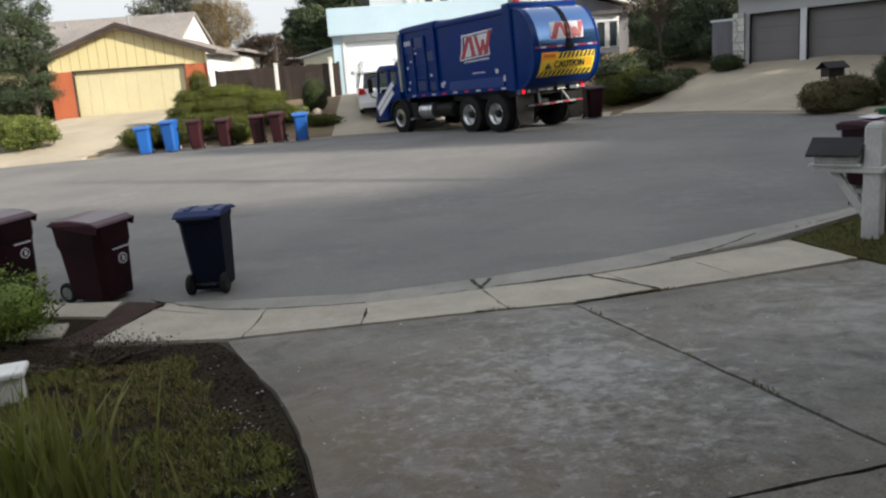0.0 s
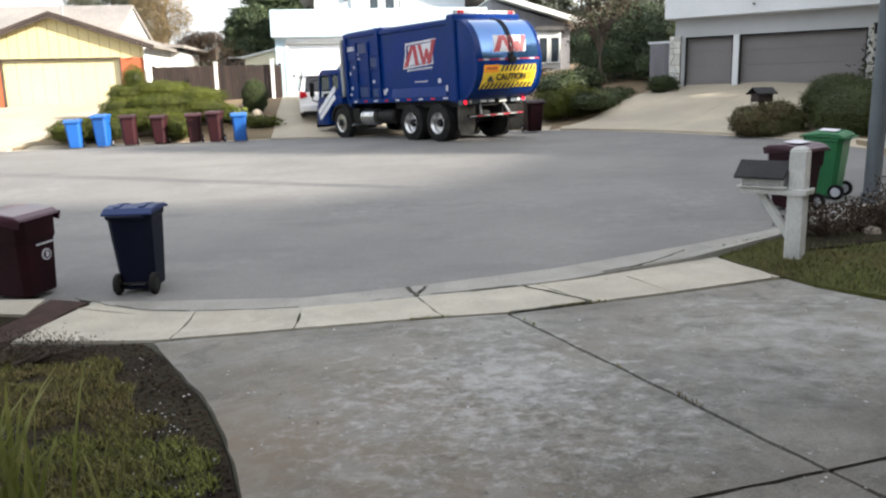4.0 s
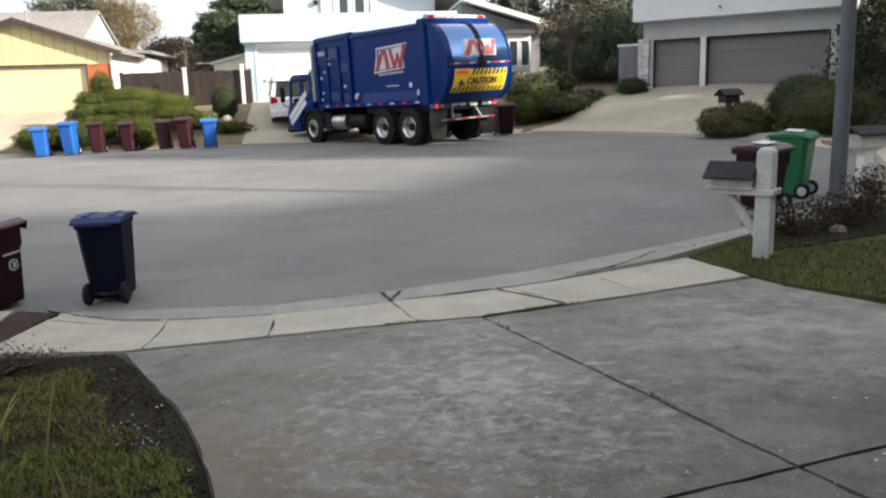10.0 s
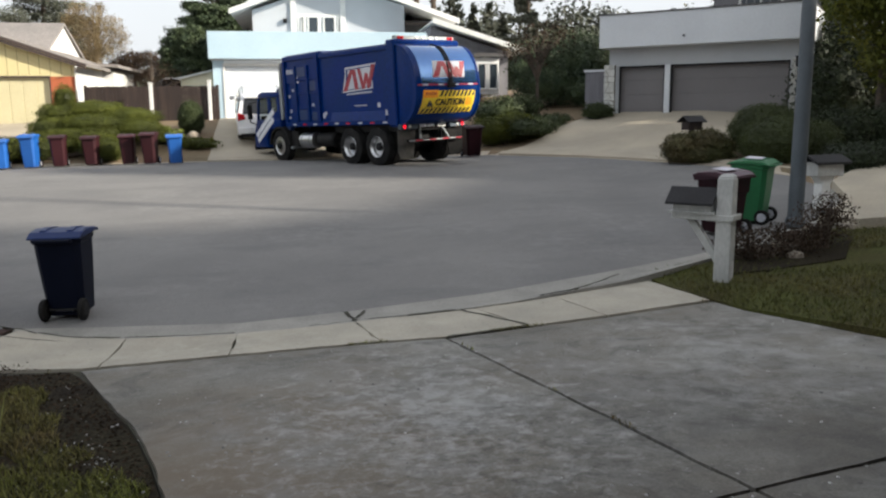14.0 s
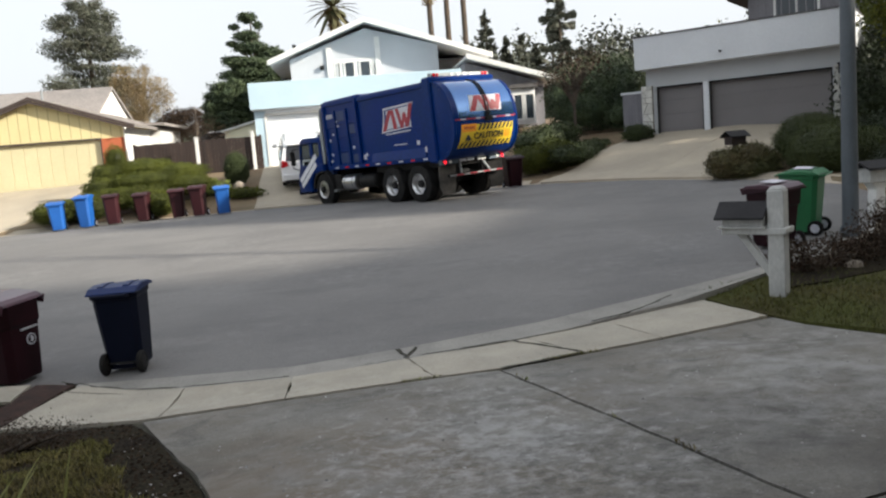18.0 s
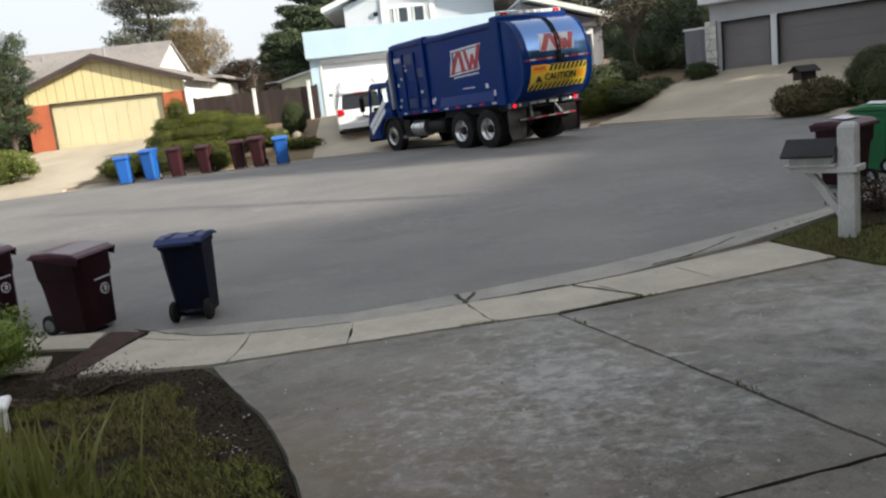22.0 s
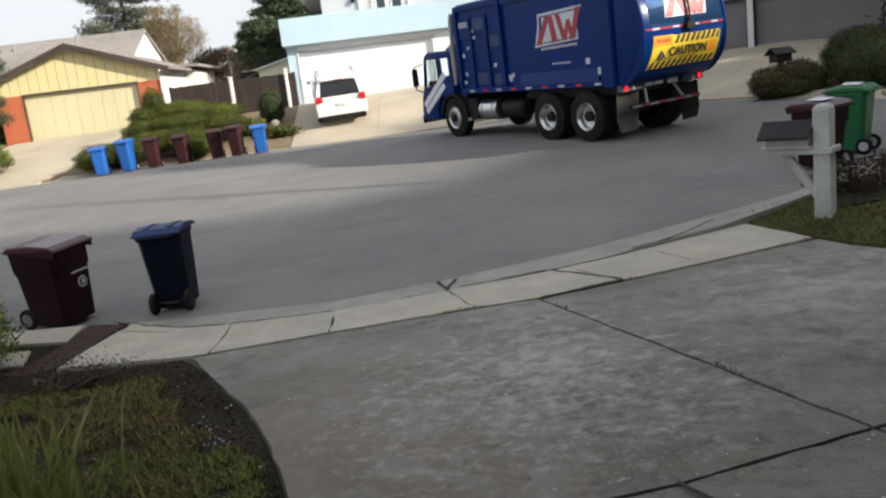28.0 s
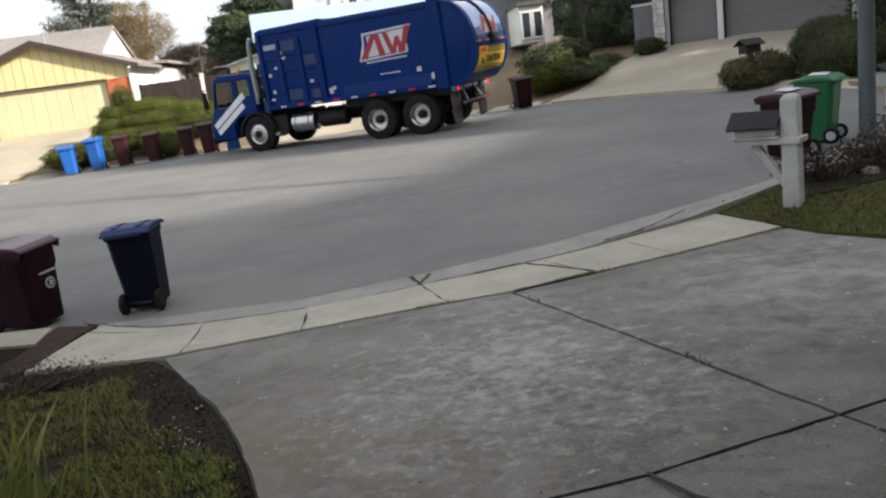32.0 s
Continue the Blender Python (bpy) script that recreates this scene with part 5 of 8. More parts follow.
mr = Mesher().add([(-12.5, 3.3, 3.25), (1.3, 3.3, 3.25), (1.3, 7.2, 5.25), (-12.5, 7.2, 5.25), (-12.5, 3.3, 3.11), (1.3, 3.3, 3.11), (1.3, 7.2, 5.11), (-12.5, 7.2, 5.11)], [(0, 1, 2, 3), (7, 6, 5, 4), (0, 4, 5, 1), (1, 5, 6, 2), (2, 6, 7, 3), (3, 7, 4, 0)])
part("main_roof", mr, SHINGLE, yel, "grey shingled main roof")
part("main_roof", Mesher().add([(-12.5, 7.2, 5.25), (1.3, 7.2, 5.25), (1.3, 11.5, 3.25), (-12.5, 11.5, 3.25), (-12.5, 7.2, 5.11), (1.3, 7.2, 5.11), (1.3, 11.5, 3.11), (-12.5, 11.5, 3.11)], [(0, 1, 2, 3), (7, 6, 5, 4), (0, 4, 5, 1), (1, 5, 6, 2), (2, 6, 7, 3), (3, 7, 4, 0)]), SHINGLE, yel, "grey shingled main roof")
part("gable", Mesher().prism([(3.6, 3.2), (7.2, 5.1), (10.8, 3.2)], "x", 1.0, 1.2), WHITE_PAINT, yel, "white gable end")
part("side_wall", Mesher().box(3.55, 3.60, -0.02, 7, -0.6, 2.68), WHITE_PAINT, yel, "white side wall")
part("wing_wall", Mesher().box(1.2, 4.1, 4.5, 9, -0.3, 2.75), WHITE_PAINT, yel, "white rendered wing")
part("wing_roof", Mesher().prism([(0.8, 3.05), (4.5, 2.85), (4.5, 2.98), (0.8, 3.2)], "y", 3.7, 9.5), SHINGLE, yel)
part("downpipe", Mesher().path([(3.75, -0.5, 2.62), (3.6, -0.1, 2.5), (3.6, -0.1, 0)], 0.04), WHITE_PAINT, yel)
for x, y, h in ((-7.5, 6.0, 0.35), (-5.2, 6.3, 0.3), (-1.8, 5.8, 0.4)):
    part("vent_pipe", Mesher().tube((x, y, 4.5), (x, y, 4.75 + h), 0.06, n=8), GALVANISED, yel)

# the white garage and the gabled house behind it
wz = 2.12
wht = thing("house", pose(0, 36.16, wz) @ Matrix.Scale(1.045, 4), "white and grey-blue gabled house with a flat-roofed double garage", "house")
part("garage_wall", Mesher().box(-4.0, -3.55, 0, 5.8, -0.6, 2.37), BLUE_FASCIA, wht)
part("garage_wall", Mesher().box(2.2, 4.8, 0, 5.8, -0.6, 2.37), WHITE_STUCCO, wht)
part("lintel", Mesher().box(-3.55, 2.2, 0, 0.4, 2.15, 2.37), WHITE_STUCCO, wht)
part("back_wall", Mesher().box(-4, 4.8, 5.8, 5.95, -0.6, 2.37), WHITE_STUCCO, wht)
part("garage_fascia", Mesher().box(-4.12, 4.9, -0.35, 6.1, 2.42, 3.52), BLUE_FASCIA, wht, "pale blue deep roof fascia", bevel=0.01)
part("fascia_shadow_strip", Mesher().box(-4.06, 4.84, -0.28, 6.0, 2.37, 2.42), GREY_BLUE, wht)
panel_door(wht, -3.5, 2.15, 0.0, 2.15, 0.12, WHITE_STUCCO, 1, 4)
part("door_trim", Mesher().box(-3.60, -3.50, -0.03, 0.12, 0, 2.2).box(2.15, 2.25, -0.03, 0.12, 0, 2.2).box(-3.6, 2.25, -0.03, 0.12, 2.15, 2.25), WHITE_PAINT, wht)
Y = 6.0
part("wall", Mesher().prism([(-2.7, -0.6), (4.7, -0.6), (4.7, 5.45), (1.1, 6.45), (-2.7, 5.15)], "y", Y, Y + 9), GREY_BLUE, wht)
part("side_wall", Mesher().box(4.7, 7.0, Y + 1.6, Y + 9, -0.6, 4.9), GREY_BLUE, wht)
for x in (-0.75, 1.66):
    part("trim", Mesher().box(x - 0.13, x + 0.13, Y - 0.1, Y, 3.4, 6.0 if x > 0 else 5.6), WHITE_PAINT, wht)
window(wht, -0.02, 0.42, 4.12, 4.82, Y - 0.035, panes=1, fw=0.06)
window(wht, 0.74, 1.22, 4.12, 4.82, Y - 0.035, panes=1, fw=0.06)
window(wht, -0.36, -0.27, 4.12, 4.82, Y - 0.035, panes=1, fw=0.03)
window(wht, 1.42, 1.50, 4.12, 4.82, Y - 0.035, panes=1, fw=0.03)
part("window_surround", Mesher().box(-0.55, 1.5, Y - 0.03, Y, 3.5, 5.0), WHITE_PAINT, wht)
part("balcony_recess", Mesher().box(4.72, 6.9, Y + 1.52, Y + 1.6, 3.2, 4.9), ROOF_DARK, wht, "dark balcony recess")
rail = part("balcony_rail", Mesher().box(4.7, 7.0, Y - 0.02, Y + 0.03, 4.55, 4.62).box(4.7, 7.0, Y - 0.02, Y + 0.03, 3.75, 3.80), BROWN_TRIM, wht)
for i in range(14):
    part("baluster", Mesher().box(4.78 + i * 0.165, 4.80 + i * 0.165, Y, Y + 0.02, 3.8, 4.55), BROWN_TRIM, rail)
slope_roof(wht, -3.7, 4.95, 1.1, 6.72, Y - 0.9, Y + 9.5, WHITE_PAINT, thick=0.10)
slope_roof(wht, 7.3, 4.62, 1.1, 6.72, Y - 0.9, Y + 9.5, WHITE_PAINT, thick=0.10)
for a, b in (((-3.72, 4.98), (1.1, 6.76)), ((7.32, 4.65), (1.1, 6.76))):
    part("barge_board", Mesher().prism([(a[0], a[1] + 0.1), (b[0], b[1] + 0.1), (b[0], b[1] - 0.14), (a[0], a[1] - 0.14)], "y", Y - 0.98, Y - 0.9), WHITE_PAINT, wht)
part("wall_lamp", Mesher().box(-1.25, -1.05, Y - 0.15, Y, 4.55, 4.75), CHASSIS, wht)
# lower roof running down to the right, with a bay window under it
# darker siding than the rest of the house: the eave's shadow is put into it
part("lower_wall", Mesher().prism([(5.4, -0.6), (9.0, -0.6), (9.0, 2.9), (5.4, 4.0)], "y", 1.9, 7.5), GREY_WOOD, wht)
slope_roof(wht, 9.7, 2.85, 5.4, 4.15, 1.2, 7.5, WHITE_PAINT, thick=0.1)
part("barge_board", Mesher().prism([(9.75, 3.0), (5.4, 4.32), (5.4, 4.10), (9.75, 2.78)], "y", 1.10, 1.2), WHITE_PAINT, wht)
part("bay", Mesher().box(6.95, 8.0, -0.6, 1.9, 0.95, 2.50), WHITE_PAINT, wht, "white boxed bay window", bevel=0.02)
window(wht, 7.06, 7.40, 1.2, 2.2, -0.63, panes=1, fw=0.06)
window(wht, 7.56, 7.90, 1.2, 2.2, -0.63, panes=1, fw=0.06)
part("bay_roof", Mesher().prism([(6.8, 2.50), (8.15, 2.50), (8.0, 2.66), (6.95, 2.66)], "y", -0.8, 1.9), ROOF_DARK, wht)
chim = part("flue", Mesher().tube((-2.6, Y + 3, 5.0), (-2.6, Y + 3, 6.3), 0.10, n=10), CHASSIS, wht)

# the grey house: local x along its front, from its left end
gry = thing("house", pose(11.09, 29.5, 1.95, 0, 0, -40.9), "grey flat-fronted house with two garage doors and stone piers", "house")
part("garage_wall", Mesher().box(0.15, 0.55, 0.05, 7, -0.8, 2.65), GREY_WALL, gry)
part("garage_wall", Mesher().box(6.55, 7.1, 0.05, 7, -0.8, 2.65), GREY_WALL, gry)
part("door_pier", Mesher().box(2.28, 2.50, 0.05, 0.5, -0.8, 2.0), GREY_WALL, gry)
part("lintel", Mesher().box(0.55, 6.55, 0.05, 0.5, 2.0, 2.65), GREY_WALL, gry)
part("parapet", Mesher().box(-0.05, 7.15, -0.55, 7.2, 2.65, 3.82), PARAPET, gry, "pale grey parapet", bevel=0.01)
part("parapet_cap", Mesher().box(-0.08, 7.18, -0.58, 7.2, 3.82, 3.87), ROOF_DARK, gry)
part("divider_trim", Mesher().box(2.29, 2.49, -0.02, 0.05, -0.1, 2.0), PARAPET, gry, "pale post between the garage doors")
panel_door(gry, 0.55, 2.28, -0.1, 2.0, 0.25, GREY_DOOR, 1, 4, gap=0.0015)
panel_door(gry, 2.50, 6.55, -0.1, 2.0, 0.25, GREY_DOOR, 1, 4, gap=0.0015)
# black strips stand in for the shaded gap round each door
for x0, x1 in ((0.55, 2.28), (2.50, 6.55)):
    part("door_seal", Mesher().box(x0, x1, 0.04, 0.12, 1.94, 2.0).box(x0, x0 + 0.05, 0.04, 0.12, -0.1, 1.94).box(x1 - 0.04, x1, 0.04, 0.12, -0.1, 1.94), CHASSIS, gry, "black strip drawn for the door gap")
rs = random.Random(12)
for x0, x1 in ((0.02, 0.42), (6.62, 7.12)):
    pier = part("stone_pier", Mesher().box(x0 + 0.02, x1 - 0.02, -0.10, 0.05, -0.5, 2.05), MORTAR, gry, "rubble stone pier")
    # crazy-laid stones: ragged four-sided blocks with sloping joints
    z, tilt = -0.5, 0.0
    while z < 1.98:
        hgt = min(rs.uniform(0.20, 0.40), 2.06 - z)
        lean = rs.uniform(-0.08, 0.08) if z + hgt < 1.9 else 0.0
        cut, slant = x0 + (x1 - x0) * rs.uniform(0.3, 0.7), rs.uniform(-0.09, 0.09)
        mid0, mid1 = (z + z + tilt) / 2, (z + hgt + z + hgt + lean) / 2
        out = -0.13 - rs.uniform(0, 0.03)
        part("stone", Mesher().prism([(x0, z + 0.008), (cut - slant - 0.008, mid0 + 0.008), (cut + slant - 0.008, mid1 - 0.008), (x0, z + hgt - 0.008)], "y", out, -0.08), STONE, pier, bevel=0.012)
        part("stone", Mesher().prism([(cut - slant + 0.008, mid0 + 0.008), (x1, z + tilt + 0.008), (x1, z + hgt + lean - 0.008), (cut + slant + 0.008, mid1 - 0.008)], "y", out + 0.01, -0.08), STONE, pier, bevel=0.012)
        z, tilt = z + hgt, lean
part("wall_lantern", Mesher().box(6.78, 6.96, -0.36, -0.18, 1.75, 2.05).box(6.75, 6.99, -0.38, -0.14, 2.05, 2.10), CHASSIS, gry, "black wall lantern")
part("spout", Mesher().tube((3.1, -0.7, 2.95), (3.1, -0.5, 2.95), 0.035, n=8), CHASSIS, gry)
gate = part("gate", Mesher().box(-0.95, 0.02, 0.4, 0.45, -0.4, 1.85), GREY_WOOD, gry, "grey boarded side gate")
part("gate_cap", Mesher().box(-1.0, 0.05, 0.34, 0.50, 1.85, 1.93), PARAPET, gate)
for i in range(8):
    part("board", Mesher().box(-0.94 + i * 0.12, -0.83 + i * 0.12, 0.375, 0.40, -0.35, 1.83), GREY_WOOD, gate)
# upper storey set back
part("upper_wall", Mesher().prism([(2.85, 3.0), (8.5, 3.0), (8.5, 6.6), (5.6, 6.9), (2.85, 5.56)], "y", 4.6, 11), GREY_WOOD, gry)
for i in range(19):
    x = 2.9 + i * 0.3
    part("batten", Mesher().box(x - 0.02, x + 0.02, 4.57, 4.6, 3.8, min(5.1 + (x - 1.9) * 0.486, 6.8)), GREY_WOOD, gry)
slope_roof(gry, 2.2, 5.28, 5.6, 7.0, 4.0, 11.5, BROWN_TRIM, thick=0.14)
slope_roof(gry, 10.2, 4.62, 5.6, 7.0, 4.0, 11.5, BROWN_TRIM, thick=0.14)
window(gry, 3.9, 5.4, 4.15, 5.2, 4.6, panes=2)

# ---- fence and shed between the houses ----
fence = thing("fence", pose(-9.6, 36.6, land(-8, 36.6) - 0.1, 0, 0, -6), "dark stained board fence between two gardens", "fence")
for i in range(38):
    x = i * 0.148
    part("board", Mesher().prism([(x, 0), (x + 0.14, 0), (x + 0.14, 1.55 + 0.04 * rs.random()), (x, 1.55 + 0.04 * rs.random())], "y", 0, 0.022), FENCE_WOOD, fence)
for x in (0.0, 1.9, 3.8, 5.6):
    part("post", Mesher().box(x - 0.05, x + 0.05, 0.025, 0.12, 0, 1.62), FENCE_WOOD, fence)
part("rail", Mesher().box(0, 5.65, 0.025, 0.07, 1.25, 1.34).box(0, 5.65, 0.025, 0.07, 0.3, 0.39), FENCE_WOOD, fence)
post = thing("gate_post", pose(-6.72, 35.7, land(-6.7, 35.7) - 0.1), "white-painted post in front of a dark fence", "post")
part("shaft", Mesher().box(-0.07, 0.07, -0.07, 0.07, 0, 1.75), WHITE_PAINT, post, bevel=0.01)
part("cap", Mesher().box(-0.09, 0.09, -0.09, 0.09, 1.75, 1.79), WHITE_PAINT, post)
post2 = copy_thing(post, pose(-4.35, 36.0, land(-4.35, 36.0) - 0.1))
shed = thing("shed", pose(-5.2, 39.2, 2.2), "small pale shed with a sloping roof behind a fence", "shed")
part("wall", Mesher().prism([(-0.8, -0.3), (1.1, -0.3), (1.1, 2.2), (-0.8, 1.75)], "y", 0, 2.2), SHED_PAINT, shed)
part("roof", Mesher().prism([(-0.95, 1.72), (1.2, 2.23), (1.2, 2.31), (-0.95, 1.80)], "y", -0.15, 2.4), WHITE_PAINT, shed)

# ---- parked van, seen from behind ----
vz0, vz1 = float(drive_z(-1.78, 31.5)), float(drive_z(-1.78, 34.5))
van = thing("minivan", pose(-1.78, 30.55, vz0 - 0.95 * (vz1 - vz0) / 3 + 0.03, math.degrees(math.atan2(vz1 - vz0, 3)), -1.2, 6), "white minivan parked nose-in on a driveway", "car")
VL, VW = 4.9, 1.92
side = [(0.02, 0.35), (0.0, 0.55), (0.04, 0.80), (0.10, 1.0), (0.42, 1.62), (0.62, 1.70), (1.6, 1.76), (2.6, 1.72), (3.3, 1.50), (3.9, 1.10), (4.7, 0.90), (4.88, 0.65), (4.85, 0.32), (4.3, 0.26), (0.3, 0.26)]
vs, fs = [], []
xs = [(-1.0, 0.0), (-0.985, 0.02), (0.985, 0.02), (1.0, 0.0)]
for s in (-1, 1):
    for k, inset in ((0, 0.0), (1, 0.0)):
        for y, z in side:
            t = 0.0 if z < 0.98 else 0.22 * (z - 0.98) / 0.78
            vs.append((s * (VW / 2 - t - (0.06 if k == 0 else 0.0) * 0), y, z)) if k == 0 else None
n = len(side)
fs = [tuple(range(n)), tuple(range(2 * n - 1, n - 1, -1))] + [(i, (i + 1) % n, (i + 1) % n + n, i + n) for i in range(n)]
part("body", Mesher().add(vs, fs), VAN_PAINT, van, bevel=0.05, smooth=True, segments=2)
part("rear_window", Mesher().add([(-0.74, 0.115, 1.08), (0.74, 0.115, 1.08), (0.66, 0.375, 1.58), (-0.66, 0.375, 1.58), (-0.74, 0.20, 1.08), (0.74, 0.20, 1.08), (0.66, 0.46, 1.58), (-0.66, 0.46, 1.58)],
     [(0, 1, 2, 3), (7, 6, 5, 4), (0, 4, 5, 1), (1, 5, 6, 2), (2, 6, 7, 3), (3, 7, 4, 0)]), VAN_GLASS, van)
for s in (-1, 1):
    part("tail_light", Mesher().prism([(s * 0.94, 0.86), (s * 0.66, 0.92), (s * 0.70, 1.06), (s * 0.84, 1.12), (s * 0.925, 1.10)], "y", 0.0, 0.2), RED_LENS, van, bevel=0.01)
    mir = part("mirror", Mesher().box(s * 0.95 - 0.02, s * 0.95 + s * 0.2, 3.3, 3.4, 1.08, 1.24), VAN_PAINT, van, bevel=0.03)
    part("roof_rail", Mesher().path([(s * 0.66, 0.8, 1.73), (s * 0.67, 1.0, 1.79), (s * 0.67, 2.4, 1.79), (s * 0.66, 2.6, 1.75)], 0.02), GALVANISED, van)
    part("side_window", Mesher().add([(s * 0.945, 0.55, 1.06), (s * 0.945, 3.3, 1.06), (s * 0.81, 2.75, 1.56), (s * 0.80, 0.75, 1.58), (s * 0.90, 0.55, 1.06), (s * 0.90, 3.3, 1.06), (s * 0.77, 2.75, 1.56), (s * 0.77, 0.75, 1.58)],
         [(0, 1, 2, 3), (7, 6, 5, 4), (0, 4, 5, 1), (1, 5, 6, 2), (2, 6, 7, 3), (3, 7, 4, 0)]), VAN_GLASS, van)
    for y in (0.95, 3.95):
        w = part("wheel", Mesher().turned([(-0.1, 0.22), (-0.1, 0.30), (-0.07, 0.335), (0.07, 0.335), (0.1, 0.30), (0.1, 0.22)], "x", 20, (s * 0.84, y, 0.335)), TYRE, van, smooth=True)
        part("rim", Mesher().turned([(-0.105, 0.215), (-0.09, 0.05), (0.09, 0.05), (0.105, 0.215)], "x", 16, (s * 0.84, y, 0.335)), GALVANISED, w, smooth=True)
part("bumper", Mesher().box(-0.93, 0.93, -0.05, 0.2, 0.38, 0.62), VAN_PAINT, van, bevel=0.04, segments=2)
part("bumper_skirt", Mesher().box(-0.85, 0.85, -0.03, 0.2, 0.24, 0.37), CHASSIS, van, bevel=0.02)
part("number_plate", Mesher().box(-0.17, 0.17, -0.02, 0.05, 0.72, 0.83), PLATE, van)
part("spoiler", Mesher().prism([(0.30, 1.62), (0.62, 1.70), (0.62, 1.74), (0.28, 1.68)], "x", -0.66, 0.66), VAN_PAINT, van, bevel=0.01)
part("high_lamp", Mesher().box(-0.15, 0.15, 0.27, 0.30, 1.63, 1.66), RED_LENS, van)
part("wiper", Mesher().tube((0.0, 0.10, 1.10), (0.45, 0.19, 1.26), 0.012, n=6), CHASSIS, van)

# ---- a car parked beyond the fence ----
car = thing("parked_car", pose(-7.4, 45.5, 2.75, 0, 0, 80), "dark grey car parked behind a fence", "car")
part("body", Mesher().prism([(-2.1, 0.3), (2.1, 0.3), (2.15, 0.75), (1.3, 0.95), (-1.9, 0.98), (-2.15, 0.8)], "x", -0.85, 0.85), CHASSIS, car, bevel=0.06, smooth=True, segments=2)
part("cabin", Mesher().prism([(-1.7, 0.95), (-1.2, 1.42), (0.3, 1.46), (1.1, 0.95)], "x", -0.72, 0.72), VAN_GLASS, car, bevel=0.05, smooth=True)
part("roof", Mesher().prism([(-1.2, 1.44), (-1.1, 1.50), (0.2, 1.52), (0.3, 1.46)], "x", -0.70, 0.70), VAN_PAINT, car, bevel=0.01)
for s in (-1, 1):
    for y in (-1.35, 1.35):
        part("wheel", Mesher().turned([(-0.1, 0.2), (-0.1, 0.31), (0.1, 0.31), (0.1, 0.2)], "x", 16, (s * 0.78, y, 0.31)), TYRE, car, smooth=True)

# ---- the refuse truck: local y forward, x to its right, foot of the rearmost axle at the origin ----
truck = thing("garbage_truck", pose(2.76, 21.7, 0.8), "blue refuse truck with a rounded tailgate and polished wheels", "truck")
part("frame_rail", Mesher().box(-0.45, -0.35, -0.9, 6.9, 0.62, 0.92), CHASSIS, truck)
part("frame_rail", Mesher().box(0.35, 0.45, -0.9, 6.9, 0.62, 0.92), CHASSIS, truck)
for y in (-0.6, 0.7, 2.2, 3.8, 5.2):
    part("cross_member", Mesher().box(-0.35, 0.35, y - 0.05, y + 0.05, 0.66, 0.88), CHASSIS, truck)
for y in (0.0, 1.32, 5.45):
    part("axle", Mesher().tube((-1.0, y, 0.52), (1.0, y, 0.52), 0.09, n=12).turned([(-0.25, 0.10), (-0.1, 0.24), (0.1, 0.24), (0.25, 0.10)], "x", 14, (0, y, 0.52)), CHASSIS, truck, smooth=True)

TYRE_FRONT = Mesher().turned([(-0.15, 0.30), (-0.155, 0.46), (-0.12, 0.545), (0.12, 0.545), (0.155, 0.46), (0.15, 0.30)], "x", 32, caps=False).mesh("tyre", smooth=True)
TYRE_DUAL = Mesher().turned([(-0.29, 0.30), (-0.295, 0.46), (-0.26, 0.545), (-0.03, 0.545), (-0.015, 0.44), (0.015, 0.44), (0.03, 0.545), (0.26, 0.545), (0.295, 0.46), (0.29, 0.30)], "x", 32, caps=False).mesh("tyre", smooth=True)
WHEELS = []
for s in (-1, 1):
    for y, dual in ((5.45, False), (1.32, True), (0.0, True)):
        w = part("wheel", TYRE_DUAL if dual else TYRE_FRONT, TYRE, truck, "black tyre on a polished rim", m=pose(s * (0.98 if dual else 1.06), y, 0.52))
        o = s * (0.295 if dual else 0.155)
        if dual:     # a deep dished rim
            part("rim", Mesher().turned([(o - s * 0.01, 0.31), (o + s * 0.004, 0.30), (o - s * 0.02, 0.275), (o - s * 0.13, 0.245), (o - s * 0.15, 0.10), (o - s * 0.15, 0.02)], "x", 28, caps=False), POLISHED, w, smooth=True)
            part("hub", Mesher().turned([(o - s * 0.18, 0.13), (o - s * 0.05, 0.11), (o - s * 0.03, 0.07)], "x", 16), CHASSIS, w, smooth=True)
        else:
            part("rim", Mesher().turned([(o - s * 0.03, 0.31), (o + s * 0.004, 0.30), (o - s * 0.02, 0.27), (o - s * 0.01, 0.20), (o + s * 0.005, 0.12), (o + s * 0.005, 0.02)], "x", 28, caps=False), POLISHED, w, smooth=True)
            part("hub", Mesher().turned([(o + s * 0.0, 0.12), (o + s * 0.06, 0.105), (o + s * 0.08, 0.06)], "x", 16), CHASSIS, w, smooth=True)
        for k in range(10):
            a = k * 0.628
            c = Vector((o - (s * 0.175 if dual else 0), 0.165 * math.cos(a), 0.165 * math.sin(a)))
            part("wheel_nut", Mesher().tube(c, c + Vector((s * 0.035, 0, 0)), 0.018, n=6), CHASSIS, w)
        WHEELS.append(w)

